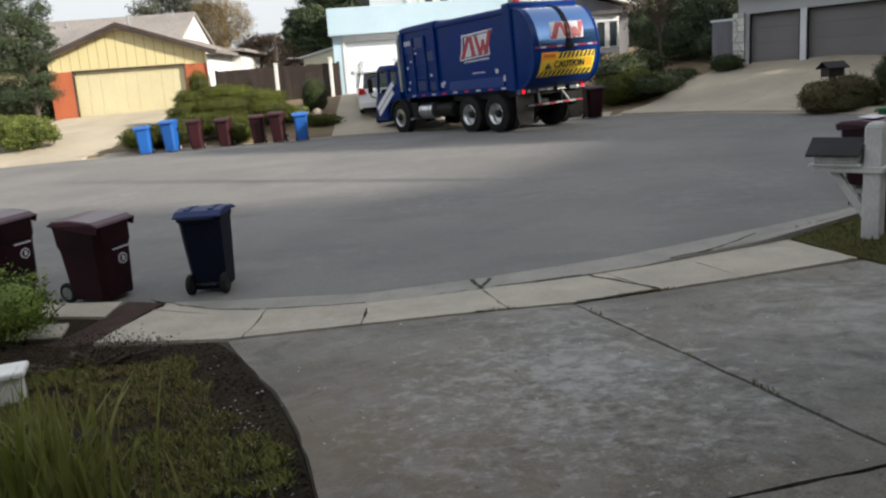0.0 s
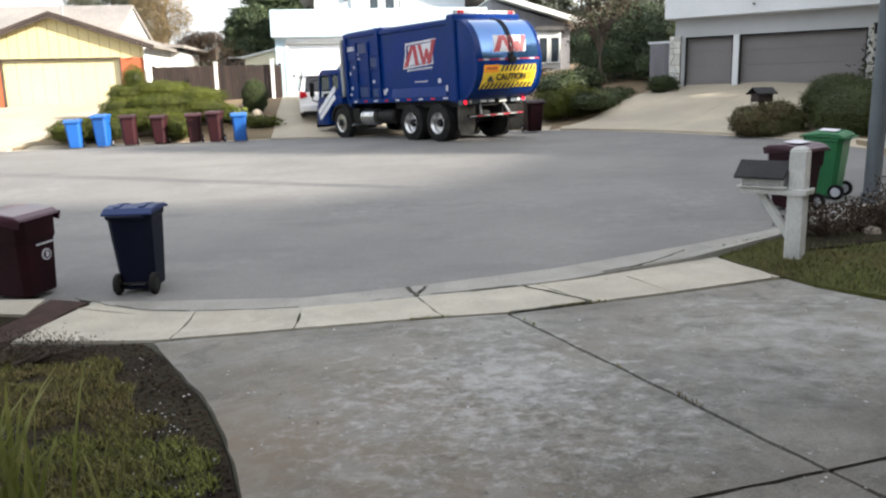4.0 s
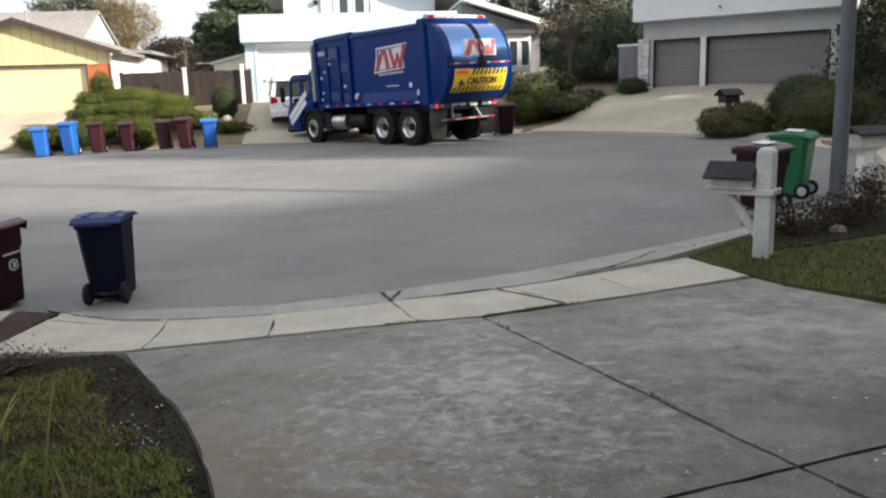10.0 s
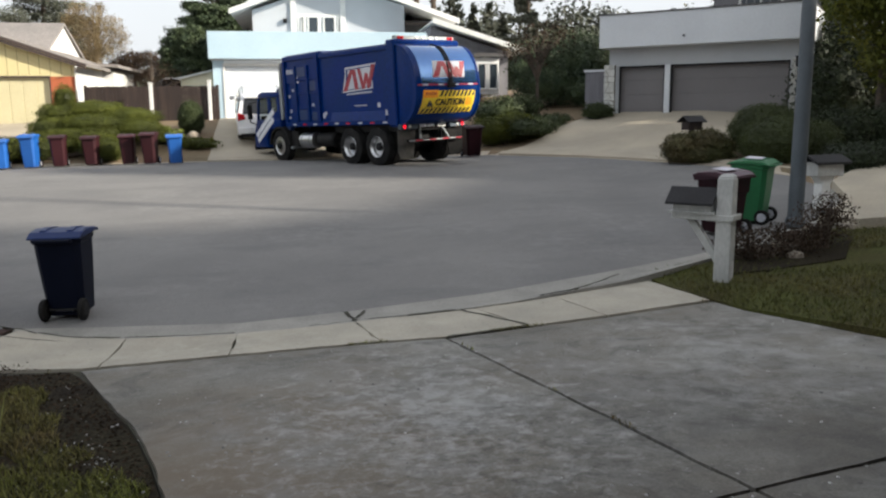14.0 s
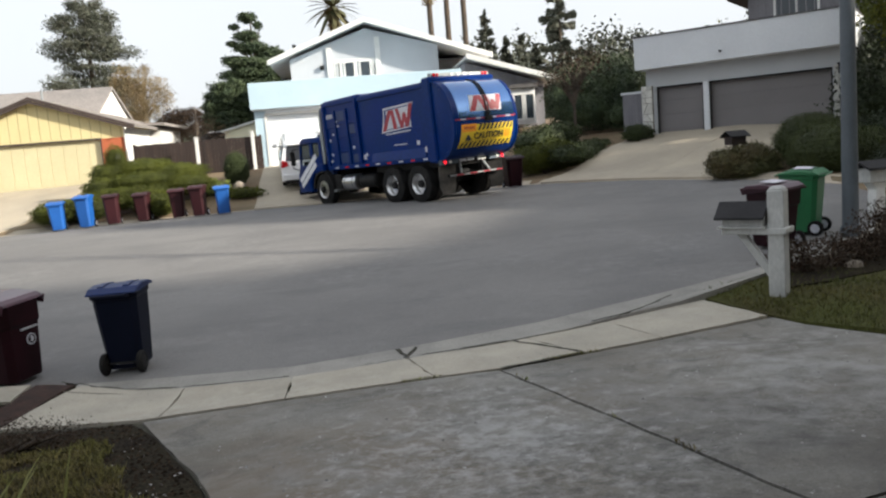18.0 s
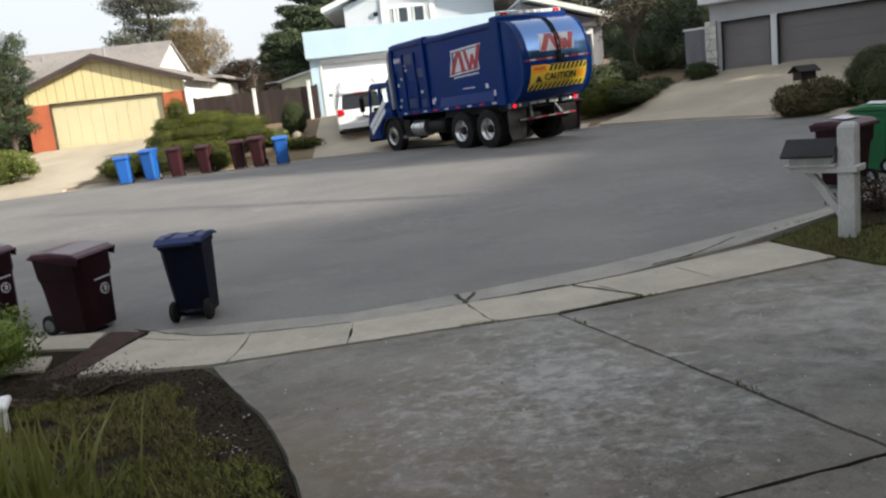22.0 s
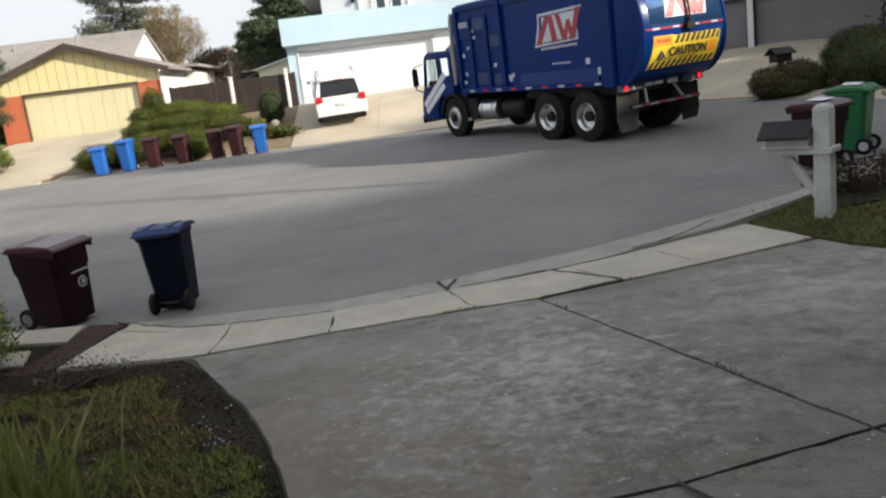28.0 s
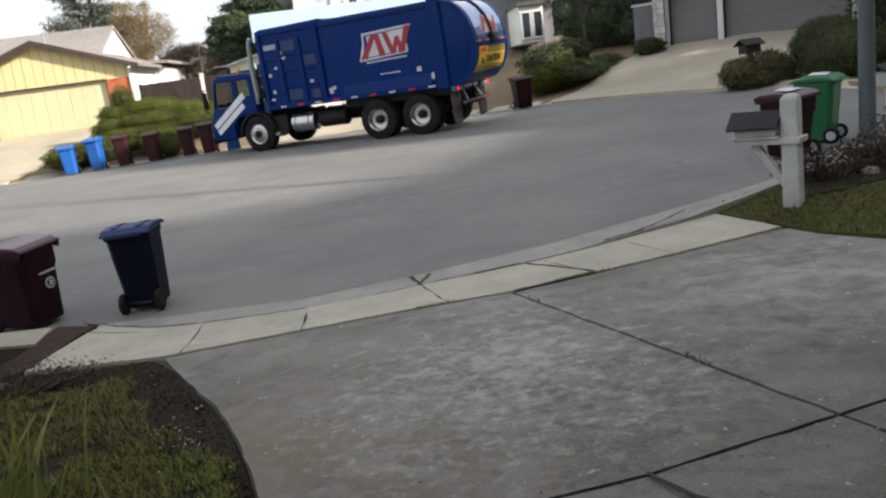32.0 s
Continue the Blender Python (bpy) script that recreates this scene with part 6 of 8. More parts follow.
# packer body
part("body", Mesher().prism([(-0.75, 1.16), (4.92, 1.16), (4.92, 3.40), (4.80, 3.46), (2.75, 3.48), (2.55, 3.42), (-0.75, 3.40)], "x", -1.20, 1.20), TRUCK_BLUE, truck, bevel=0.03)
for s in (-1, 1):
    def rib(y0, y1, z0, z1, out=0.06, mat=TRUCK_BLUE, name="rib"):
        part(name, Mesher().box(*sorted((s * 1.20, s * (1.20 + out))), y0, y1, z0, z1), mat, truck, bevel=0.012)
    rib(-0.72, 2.80, 3.24, 3.36, 0.05, name="top_rail")
    rib(2.96, 4.90, 3.28, 3.42, 0.05, name="top_rail")
    rib(-0.72, 4.90, 1.16, 1.30, 0.06, name="bottom_rail")
    rib(-0.72, -0.55, 1.3, 3.2)
    rib(2.80, 2.96, 1.3, 3.44, 0.09)
    rib(4.76, 4.90, 1.3, 3.28, 0.08)
    # slanted gusset panel over the rear wheels
    part("skirt_panel", Mesher().prism([(s * 1.20, 1.28), (s * 1.28, 1.28), (s * 1.21, 1.56), (s * 1.20, 1.56)], "y", -0.5, 2.25), TRUCK_BLUE, truck)
    for z in (1.72, 2.18, 2.62):
        rib(2.98, 4.15, z, z + 0.07, 0.035, TRUCK_BLUE, "side_bar")
    for y in (3.45, 4.15):
        rib(y, y + 0.12, 1.30, 3.10, 0.06, TRUCK_BLUE, "stake")
    rib(3.62, 4.10, 1.36, 1.68, 0.02, TRUCK_BLUE_DULL, "locker_door")
    rib(3.0, 3.40, 2.28, 2.58, 0.02, TRUCK_BLUE_DULL, "locker_door")
    rib(3.62, 4.10, 2.74, 3.06, 0.02, TRUCK_BLUE_DULL, "locker_door")
    for i, (y, z) in enumerate(((4.36, 2.30), (3.2, 1.78), (4.62, 1.42), (2.52, 1.5))):
        part("sticker", Mesher().box(*sorted((s * 1.205, s * 1.212)), y, y + 0.09 + 0.03 * (i % 3), z, z + 0.07 + 0.03 * (i % 2)), DECAL_WHITE, truck)
    rib(4.2, 4.78, 2.55, 3.05, 0.03, TRUCK_BLUE, "access_plate")
    rib(3.0, 3.3, 1.34, 1.60, 0.05, TRUCK_BLUE_DULL, "step_box")
    for i in range(9):
        part("marker_strip", Mesher().box(*sorted((s * 1.255, s * 1.266)), -0.55 + i * 0.6, -0.35 + i * 0.6, 1.20, 1.245), DECAL_WHITE if i % 2 == 0 else RED_LENS, truck)
    for y, z, a, b in ((-0.58, 1.42, 0.10, 0.20), (-0.2, 1.66, 0.16, 0.16), (2.05, 1.42, 0.13, 0.13), (2.62, 1.40, 0.16, 0.20), (3.1, 1.2, 0.22, 0.12), (4.02, 2.55, 0.26, 0.16), (4.1, 2.70, 0.16, 0.10), (4.6, 2.1, 0.12, 0.12), (4.55, 1.62, 0.12, 0.12), (1.2, 1.40, 0.08, 0.06), (3.62, 1.5, 0.07, 0.12)):
        part("sticker", Mesher().box(*sorted((s * (1.2605 if y < -0.5 else 1.2005), s * (1.266 if y < -0.5 else 1.207))), y, y + a * 0.8, z, z + b * 0.8), DECAL_WHITE, truck)
    for i in range(5):
        part("fleet_figure", Mesher().box(*sorted((s * 1.232, s * 1.242)), 4.28 + i * 0.085, 4.335 + i * 0.085, 2.86, 3.0), DECAL_WHITE, truck)
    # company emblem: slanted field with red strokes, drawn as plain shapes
    def side_shape(name, pts, mat, depth, parent=None):
        pts = [(y, z) for y, z in pts]
        return part(name, Mesher().prism(pts, "x", *sorted((s * 1.2005, s * (1.2005 + depth)))), mat, parent or truck)
    emblem = side_shape("emblem", [(1.62, 2.13), (0.10, 2.21), (0.12, 2.50), (-0.08, 2.92), (1.44, 2.87), (1.45, 2.62)], DECAL_WHITE, 0.006)
    side_shape("emblem_field", [(1.50, 2.19), (0.17, 2.255), (0.17, 2.48), (0.02, 2.86), (1.38, 2.81), (1.39, 2.60)], TRUCK_BLUE, 0.009, emblem)
    side_shape("emblem_field", [(1.38, 2.22), (0.20, 2.28), (0.20, 2.48), (0.06, 2.83), (1.30, 2.785), (1.30, 2.60)], DECAL_WHITE, 0.011, emblem)
    for foot0, foot1, head0, head1, z0, z1 in ((1.57, 1.36, 1.17, 0.99, 2.17, 2.79), (0.97, 0.78, 1.08, 0.91, 2.20, 2.79), (0.61, 0.47, 0.82, 0.66, 2.21, 2.80),
                                               (0.61, 0.47, 0.44, 0.32, 2.215, 2.66), (0.36, 0.22, 0.44, 0.32, 2.22, 2.66), (0.36, 0.22, 0.12, -0.06, 2.23, 2.89)):
        side_shape("emblem_stroke", [(foot0, z0), (foot1, z0 + 0.01), (head1, z1), (head0, z1)], DECAL_RED, 0.014 + 0.0004 * (z1 - z0) * foot0, emblem)
    for i in range(12):
        side_shape("lettering", [(1.40 - i * 0.105, 2.055 + 0.003 * i), (1.33 - i * 0.105, 2.055 + 0.003 * i), (1.33 - i * 0.105, 2.11 + 0.003 * i), (1.40 - i * 0.105, 2.11 + 0.003 * i)], DECAL_WHITE, 0.006, emblem)
    for i in range(9):
        side_shape("small_lettering", [(1.05 - i * 0.07, 1.715), (0.995 - i * 0.07, 1.715), (0.995 - i * 0.07, 1.75), (1.05 - i * 0.07, 1.75)], DECAL_WHITE, 0.006, emblem)

# rear ring and barrel-shaped tailgate
part("rear_ring", Mesher().prism([(-0.98, 1.10), (-0.62, 1.10), (-0.62, 3.50), (-0.98, 3.50)], "x", -1.27, 1.27), TRUCK_BLUE, truck, bevel=0.04)
prof = []
for i in range(25):
    z = 1.08 + 2.30 * i / 24
    u = (z - 2.08) / (1.0 if z < 2.08 else 1.30)
    prof.append((-0.90 - 0.92 * math.sqrt(max(0.0, 1 - abs(u) ** 2.2)), z))
tail = part("tailgate", Mesher().prism(prof, "x", -1.19, 1.19), TRUCK_BLUE, truck, "rounded blue tailgate", bevel=0.03, smooth=True, segments=2)
part("tail_frame", Mesher().prism([(y - 0.025 if y < -0.95 else y, z) for y, z in prof] + [(y + 0.12, z) for y, z in prof[::-1]], "x", -1.24, -1.17), TRUCK_BLUE, tail, bevel=0.01)
part("tail_frame", Mesher().prism([(y - 0.025 if y < -0.95 else y, z) for y, z in prof] + [(y + 0.12, z) for y, z in prof[::-1]], "x", 1.17, 1.24), TRUCK_BLUE, tail, bevel=0.01)
part("light_bar", Mesher().box(-1.12, 1.12, -0.92, -0.78, 3.50, 3.60), GALVANISED, truck, bevel=0.01)
for x, mat in ((-1.0, RED_LENS), (-0.88, RED_LENS), (-0.35, CLEAR_LENS), (-0.1, CLEAR_LENS), (0.15, CLEAR_LENS), (0.4, CLEAR_LENS), (0.88, RED_LENS), (1.0, RED_LENS)):
    part("lamp", Mesher().turned([(-0.95, 0.02), (-0.945, 0.045), (-0.92, 0.05)], "y", 14, (x, 0, 3.55)), mat, truck, smooth=True)
crown = prof[12:]
part("hose", Mesher().path([(0.02 + 0.10 * i / 12, y - 0.03, z) for i, (y, z) in enumerate(crown)], 0.026), CHASSIS, tail, "black hydraulic hose")
part("hose", Mesher().path([(0.12 + 0.10 * i / 12, y - 0.028, z) for i, (y, z) in enumerate(crown)], 0.018), CHASSIS, tail, "black hydraulic hose")
part("valve", Mesher().box(-0.06, 0.18, -1.93, -1.79, 2.12, 2.26).tube((0.05, -1.87, 2.26), (0.05, -1.87, 2.36), 0.05), CHASSIS, tail, bevel=0.01)
for i in range(12):
    x = -1.06 + i * 0.1925
    part("reflector", Mesher().box(x - 0.094, x + 0.094, -1.832, -1.80, 2.185, 2.225), DECAL_WHITE if i % 3 == 1 else DECAL_RED, tail)


def on_tail(z):
    """The tailgate's outer face at a height."""
    for (y0, z0), (y1, z1) in zip(prof, prof[1:]):
        if z0 <= z <= z1:
            return y0 + (y1 - y0) * (z - z0) / (z1 - z0)
    return -1.0


def tail_shape(name, pts, mat, out, parent, n=6):
    """A thin sheet laid on the rounded tailgate; pts are the corners of a slanted strip (x0, x1 at the foot, x2, x3 at the head, z0, z1)."""
    x0, x1, x2, x3, z0, z1 = pts
    vs = []
    for i in range(n + 1):
        t = i / n
        z = z0 + (z1 - z0) * t
        y = on_tail(z) - out
        vs += [(x0 + (x2 - x0) * t, y, z), (x1 + (x3 - x1) * t, y, z)]
    for i in range(n + 1):
        x, y, z = vs[2 * i]
        X, Yy, Z = vs[2 * i + 1]
        vs += [(x, y + 0.012, z), (X, Yy + 0.012, Z)]
    k = 2 * (n + 1)
    fs = [(2 * i, 2 * i + 1, 2 * i + 3, 2 * i + 2) for i in range(n)] + [(k + 2 * i, k + 2 * i + 2, k + 2 * i + 3, k + 2 * i + 1) for i in range(n)]
    fs += [(2 * i, 2 * i + 2, k + 2 * i + 2, k + 2 * i) for i in range(n)] + [(2 * i + 1, k + 2 * i + 1, k + 2 * i + 3, 2 * i + 3) for i in range(n)]
    fs += [(0, k, k + 1, 1), (2 * n, 2 * n + 1, k + 2 * n + 1, k + 2 * n)]
    return part(name, Mesher().add(vs, fs), mat, parent)


# added skin on the upper tailgate alone, to carry the mirrored sky
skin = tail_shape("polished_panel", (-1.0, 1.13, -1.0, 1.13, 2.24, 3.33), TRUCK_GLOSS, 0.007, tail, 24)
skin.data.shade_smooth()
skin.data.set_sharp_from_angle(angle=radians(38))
rear_mark = tail_shape("emblem", (-0.58, 0.64, -0.46, 0.74, 2.40, 2.86), DECAL_WHITE, 0.014, tail)
for i, (a, b, c, d, e) in enumerate(((-0.70, -0.48, -0.38, -0.20, 2.85), (-0.14, 0.06, -0.32, -0.14, 2.85), (0.10, 0.24, -0.08, 0.10, 2.85), (0.10, 0.24, 0.20, 0.32, 2.70), (0.28, 0.42, 0.20, 0.32, 2.70), (0.28, 0.42, 0.46, 0.64, 2.85))):
    tail_shape("emblem_stroke", (a + 0.12, b + 0.12, c + 0.12, d + 0.12, 2.41, e), DECAL_RED, 0.019 + 0.0008 * (i % 2), rear_mark)
sign = tail_shape("caution_sign", (-1.02, 0.98, -0.95, 1.03, 1.42, 2.04), DECAL_YELLOW, 0.014, tail)
tail_shape("sign_panel", (-0.95, -0.42, -0.96, -0.40, 1.85, 2.06), DECAL_ORANGE, 0.018, sign)
for i in range(9):
    x = -0.36 + i * 0.155
    tail_shape("hazard_stripe", (x, min(x + 0.085, 1.01), min(x + 0.10, 1.01), min(x + 0.185, 1.01), 1.875, 2.035), DECAL_BLACK, 0.018, sign, 3)
for i in range(6):
    tail_shape("panel_mark", (-0.88 + i * 0.07, -0.84 + i * 0.07, -0.87 + i * 0.07, -0.83 + i * 0.07, 1.92, 2.0), DECAL_RED, 0.022, sign, 2)
for i in range(16):
    tail_shape("small_mark", (-0.86 + i * 0.08, -0.81 + i * 0.08, -0.86 + i * 0.08, -0.81 + i * 0.08, 1.572, 1.590), DECAL_BLACK, 0.018, sign, 2)
tail_shape("side_label", (0.68, 0.92, 0.68, 0.92, 1.62, 1.84), DECAL_ORANGE, 0.018, sign, 3)
for i in range(12):
    x = -1.0 + i * 0.16
    tail_shape("hazard_stripe", (x, min(x + 0.088, 0.98), min(x + 0.08, 0.99), min(x + 0.168, 0.99), 1.425, 1.555), DECAL_BLACK, 0.018, sign, 3)
text = bpy.data.curves.new("caution_text", "FONT")
text.body = "CAUTION"
text.size = 0.25
text.extrude = 0.004
text.offset = 0.006
text.align_x, text.align_y = "CENTER", "CENTER"
holder = bpy.data.objects.new("caution_text", text)
scene.collection.objects.link(holder)
bpy.context.view_layer.update()
text_mesh = bpy.data.meshes.new_from_object(holder.evaluated_get(bpy.context.evaluated_depsgraph_get()))
bpy.data.objects.remove(holder)
text_mesh.materials.clear()
part("caution_lettering", text_mesh, DECAL_BLACK, sign, m=pose(0.05, on_tail(1.715) - 0.040, 1.712, 104, 0, 0))
part("warning_triangle", Mesher().prism([(-0.82, 1.61), (-0.60, 1.61), (-0.71, 1.81)], "y", on_tail(1.71) - 0.030, on_tail(1.71) - 0.0), DECAL_BLACK, sign)

# tail lamps, bars and flaps under the tailgate
for s in (-1, 1):
    part("tail_lamp", Mesher().turned([(-1.03, 0.02), (-1.02, 0.055), (-0.98, 0.06)], "y", 16, (s * 1.12, -0.13, 1.08)), RED_LIT, truck, "red lit tail lamp", smooth=True)
    part("reverse_lamp", Mesher().turned([(-1.03, 0.02), (-1.02, 0.045), (-0.98, 0.05)], "y", 16, (s * 0.92, -0.13, 1.08)), CLEAR_LENS, truck, smooth=True)
    part("mud_flap", Mesher().prism([(s * 0.60, 0.98), (s * 1.24, 0.98), (s * 1.26, 0.40), (s * 1.18, 0.17), (s * 0.72, 0.15), (s * 0.66, 0.45)], "y", -0.98, -0.955), RUBBER_FLAP if s < 0 else TYRE, truck, "dusty mud flap")
    part("lamp_panel", Mesher().box(*sorted((s * 0.62, s * 1.24)), -1.14, -0.99, 1.01, 1.155), LAMP_STEEL, truck, bevel=0.01)
    part("bar_strut", Mesher().path([(s * 0.42, -0.95, 1.08), (s * 0.55, -1.15, 0.70)], 0.035), GALVANISED, truck)
    part("rear_bracket", Mesher().box(s * 0.45 - 0.05, s * 0.45 + 0.05, -1.0, -0.75, 0.55, 1.08), CHASSIS, truck)
part("underrun_bar", Mesher().box(-1.05, 1.05, -1.20, -1.10, 0.64, 0.72), CHASSIS, truck, bevel=0.01)
part("number_plate", Mesher().box(0.20, 0.50, -1.08, -1.05, 1.03, 1.15), PLATE, truck, "small pale plate")
for x in (-0.38, -0.08):
    part("lamp_plate", Mesher().box(x - 0.12, x + 0.12, -1.08, -1.05, 1.05, 1.12), STRIPE_WHITE, truck)
part("plate_rail", Mesher().box(-0.6, 0.6, -1.05, -1.0, 1.04, 1.13), CHASSIS, truck)
for i in range(8):
    x = -0.91 + i * 0.26
    part("bar_reflector", Mesher().box(x - 0.125, x + 0.125, -1.206, -1.20, 0.66, 0.70), DECAL_RED if i % 2 else GALVANISED, truck)
part("hopper_underside", Mesher().box(-1.0, 1.0, -0.95, 2.4, 0.95, 1.16), CHASSIS, truck)

# tanks and boxes along the chassis
for s in (-1, 1):
    part("fuel_tank", Mesher().turned([(3.46, 0.20), (3.48, 0.265), (4.22, 0.265), (4.24, 0.20)], "y", 24, (s * 0.96, 0, 0.70)), POLISHED, truck, "polished cylindrical fuel tank", smooth=True)
    for y in (3.62, 4.08):
        part("tank_strap", Mesher().turned([(y, 0.272), (y + 0.05, 0.272)], "y", 24, (s * 0.96, 0, 0.70)), GALVANISED, truck, smooth=True)
    part("air_tank", Mesher().turned([(2.45, 0.18), (2.50, 0.24), (3.32, 0.24), (3.38, 0.18)], "y", 18, (s * 0.9, 0, 0.72)), CHASSIS, truck, smooth=True)
    part("battery_box", Mesher().box(*sorted((s * 0.6, s * 1.12)), 4.42, 4.85, 0.50, 1.0), CHASSIS, truck, bevel=0.02)
    part("step", Mesher().box(*sorted((s * 0.7, s * 1.15)), 4.75, 5.05, 0.42, 0.50), GALVANISED, truck)
    arch = [(5.45 + 0.66 * math.cos(a), 0.52 + 0.66 * math.sin(a)) for a in [math.pi * (0.02 + 0.96 * i / 12) for i in range(13)]]
    arch2 = [(5.45 + 0.60 * math.cos(a), 0.52 + 0.60 * math.sin(a)) for a in [math.pi * (0.02 + 0.96 * i / 12) for i in range(13)]]
    part("front_fender", Mesher().prism(arch + arch2[::-1], "x", *sorted((s * 0.85, s * 1.24))), CHASSIS, truck)
part("engine_block", Mesher().box(-0.5, 0.5, 4.6, 5.9, 0.5, 1.3), CHASSIS, truck, bevel=0.03)

# lifting gear and stack between cab and body
for s in (-1, 1):
    part("lift_mast", Mesher().box(s * 0.95 - 0.09, s * 0.95 + 0.09, 5.02, 5.20, 0.95, 2.55), TRUCK_BLUE_DULL, truck, bevel=0.015)
part("exhaust_stack", Mesher().path([(-1.08, 5.38, 1.40), (-1.08, 5.30, 3.08), (-1.08, 5.22, 3.28)], 0.065, 14), GALVANISED, truck, "grey exhaust stack", smooth=True)
part("heat_shield", Mesher().turned([(1.55, 0.085), (2.5, 0.085)], "z", 14, (-1.08, 5.34, 0)), GALVANISED, truck, smooth=True)
part("air_cleaner", Mesher().turned([(1.6, 0.16), (1.65, 0.2), (2.2, 0.2), (2.25, 0.16)], "z", 16, (-0.75, 5.28, 0)), CHASSIS, truck, smooth=True)
part("hose_bundle", Mesher().path([(-1.0, 5.0, 1.3), (-1.1, 5.15, 1.7), (-1.05, 5.2, 2.4)], 0.03).path([(-0.9, 5.05, 1.2), (-0.98, 5.25, 1.6), (-0.9, 5.2, 2.3)], 0.025), CHASSIS, truck)
for z in (1.5, 1.85, 2.2, 2.5):
    part("rung", Mesher().box(-1.20, -0.85, 5.02, 5.06, z, z + 0.03), GALVANISED, truck)

# low cab: a hollow shell with glazed openings
cab = part("cab", Mesher().prism([(5.38, 1.10), (5.38, 1.42), (6.96, 1.42), (7.14, 1.05), (7.20, 0.70), (7.15, 0.46), (6.32, 0.46), (6.34, 0.80), (6.10, 1.10)], "x", -1.19, 1.19), TRUCK_BLUE, truck, "blue low-entry cab with white stripes", bevel=0.03, smooth=True, segments=2)
part("cab_roof", Mesher().prism([(5.38, 2.16), (5.38, 2.24), (5.50, 2.34), (6.55, 2.37), (6.78, 2.28), (6.82, 2.16)], "x", -1.19, 1.19), TRUCK_BLUE, cab, bevel=0.03, smooth=True, segments=2)
part("cab_back", Mesher().box(-1.10, 1.10, 5.38, 5.44, 1.42, 1.66).box(-0.35, 0.35, 5.38, 5.44, 1.66, 2.16), TRUCK_BLUE, cab)
part("dashboard", Mesher().box(-1.05, 1.05, 6.55, 6.9, 1.42, 1.55), CHASSIS, cab, bevel=0.02)
for s in (-1, 1):
    part("seat", Mesher().box(s * 0.6 - 0.22, s * 0.6 + 0.22, 5.62, 5.75, 1.42, 1.92), CHASSIS, cab, bevel=0.04)
    for pillar in ([(5.38, 1.42), (5.54, 1.42), (5.54, 2.16), (5.38, 2.16)], [(5.98, 1.42), (6.16, 1.42), (6.16, 2.16), (5.98, 2.16)], [(6.88, 1.42), (6.96, 1.42), (6.82, 2.16), (6.74, 2.16)]):
        part("pillar", Mesher().prism(pillar, "x", *sorted((s * 1.10, s * 1.19))), TRUCK_BLUE, cab, bevel=0.012)
    part("quarter_panel", Mesher().box(*sorted((s * 1.12, s * 1.185)), 5.54, 5.98, 1.42, 1.68), TRUCK_BLUE, cab)
for s in (-1, 1):
    def cab_shape(name, pts, mat, d=0.008):
        part(name, Mesher().prism(pts, "x", *sorted((s * (1.185 if d > 0 else 1.15), s * (1.19 + d)))), mat, cab)
    cab_shape("side_window", [(6.16, 1.42), (6.16, 2.16), (6.74, 2.16), (6.88, 1.42)], CLEAR_GLASS, -0.02)
    cab_shape("quarter_window", [(5.54, 1.68), (5.54, 2.16), (5.98, 2.16), (5.98, 1.68)], CLEAR_GLASS, -0.02)
    cab_shape("stripe", [(5.80, 1.80), (5.72, 1.64), (6.98, 0.80), (7.06, 0.94)], STRIPE_WHITE, 0.012)
    cab_shape("stripe", [(5.86, 1.50), (5.78, 1.36), (6.90, 0.62), (6.98, 0.75)], STRIPE_WHITE, 0.012)
    part("mirror_arm", Mesher().path([(s * 1.15, 6.95, 2.05), (s * 1.38, 7.08, 2.0), (s * 1.38, 7.08, 1.35), (s * 1.17, 7.0, 1.25)], 0.018), CHASSIS, cab)
    part("mirror", Mesher().box(s * 1.38 - 0.09, s * 1.38 + 0.09, 7.02, 7.10, 1.45, 1.95), CHASSIS, cab, bevel=0.02)
    part("head_lamp", Mesher().box(s * 0.85 - 0.16, s * 0.85 + 0.16, 7.17, 7.22, 0.62, 0.78), CLEAR_LENS, cab, bevel=0.01)
part("windscreen", Mesher().prism([(6.80, 2.16), (6.82, 2.16), (6.96, 1.42), (6.94, 1.42)], "x", -1.09, 1.09), CLEAR_GLASS, cab)
part("front_bumper", Mesher().box(-1.2, 1.2, 7.14, 7.26, 0.36, 0.60), CHASSIS, cab, bevel=0.03)
part("beacon", Mesher().turned([(2.37, 0.07), (2.45, 0.07), (2.49, 0.05)], "z", 14, (-0.6, 6.2, 0)), AMBER_LENS, cab, smooth=True)
part("roof_pod", Mesher().box(-0.9, -0.5, 5.6, 6.0, 2.35, 2.43), TRUCK_BLUE_DULL, cab, bevel=0.02)

# ---- planting ----
# near garden, left of the driveway
bush("green_shrub", -4.55, 7.35, [(-0.3, 0.0, 0.38, 0.75, 0.65, 0.42), (0.25, 0.15, 0.32, 0.50, 0.45, 0.36), (-0.75, 0.25, 0.42, 0.6, 0.6, 0.45)], 22000, 0.02, leafy("fresh_shrub_leaves", (0.14, 0.19, 0.03), (0.08, 0.125, 0.024)), "fresh green juniper-like shrub beside the pavement", seed=3, base=0.05)
bush("dry_shrub", -3.15, 6.55, [(0, 0, 0.12, 0.55, 0.35, 0.16), (0.45, -0.05, 0.10, 0.45, 0.3, 0.13), (-0.5, -0.3, 0.12, 0.5, 0.4, 0.15)], 5200, 0.010, LEAF_DRY, "low brown dry shrub on dark soil", seed=5, base=0.06, stems=26, core=0)


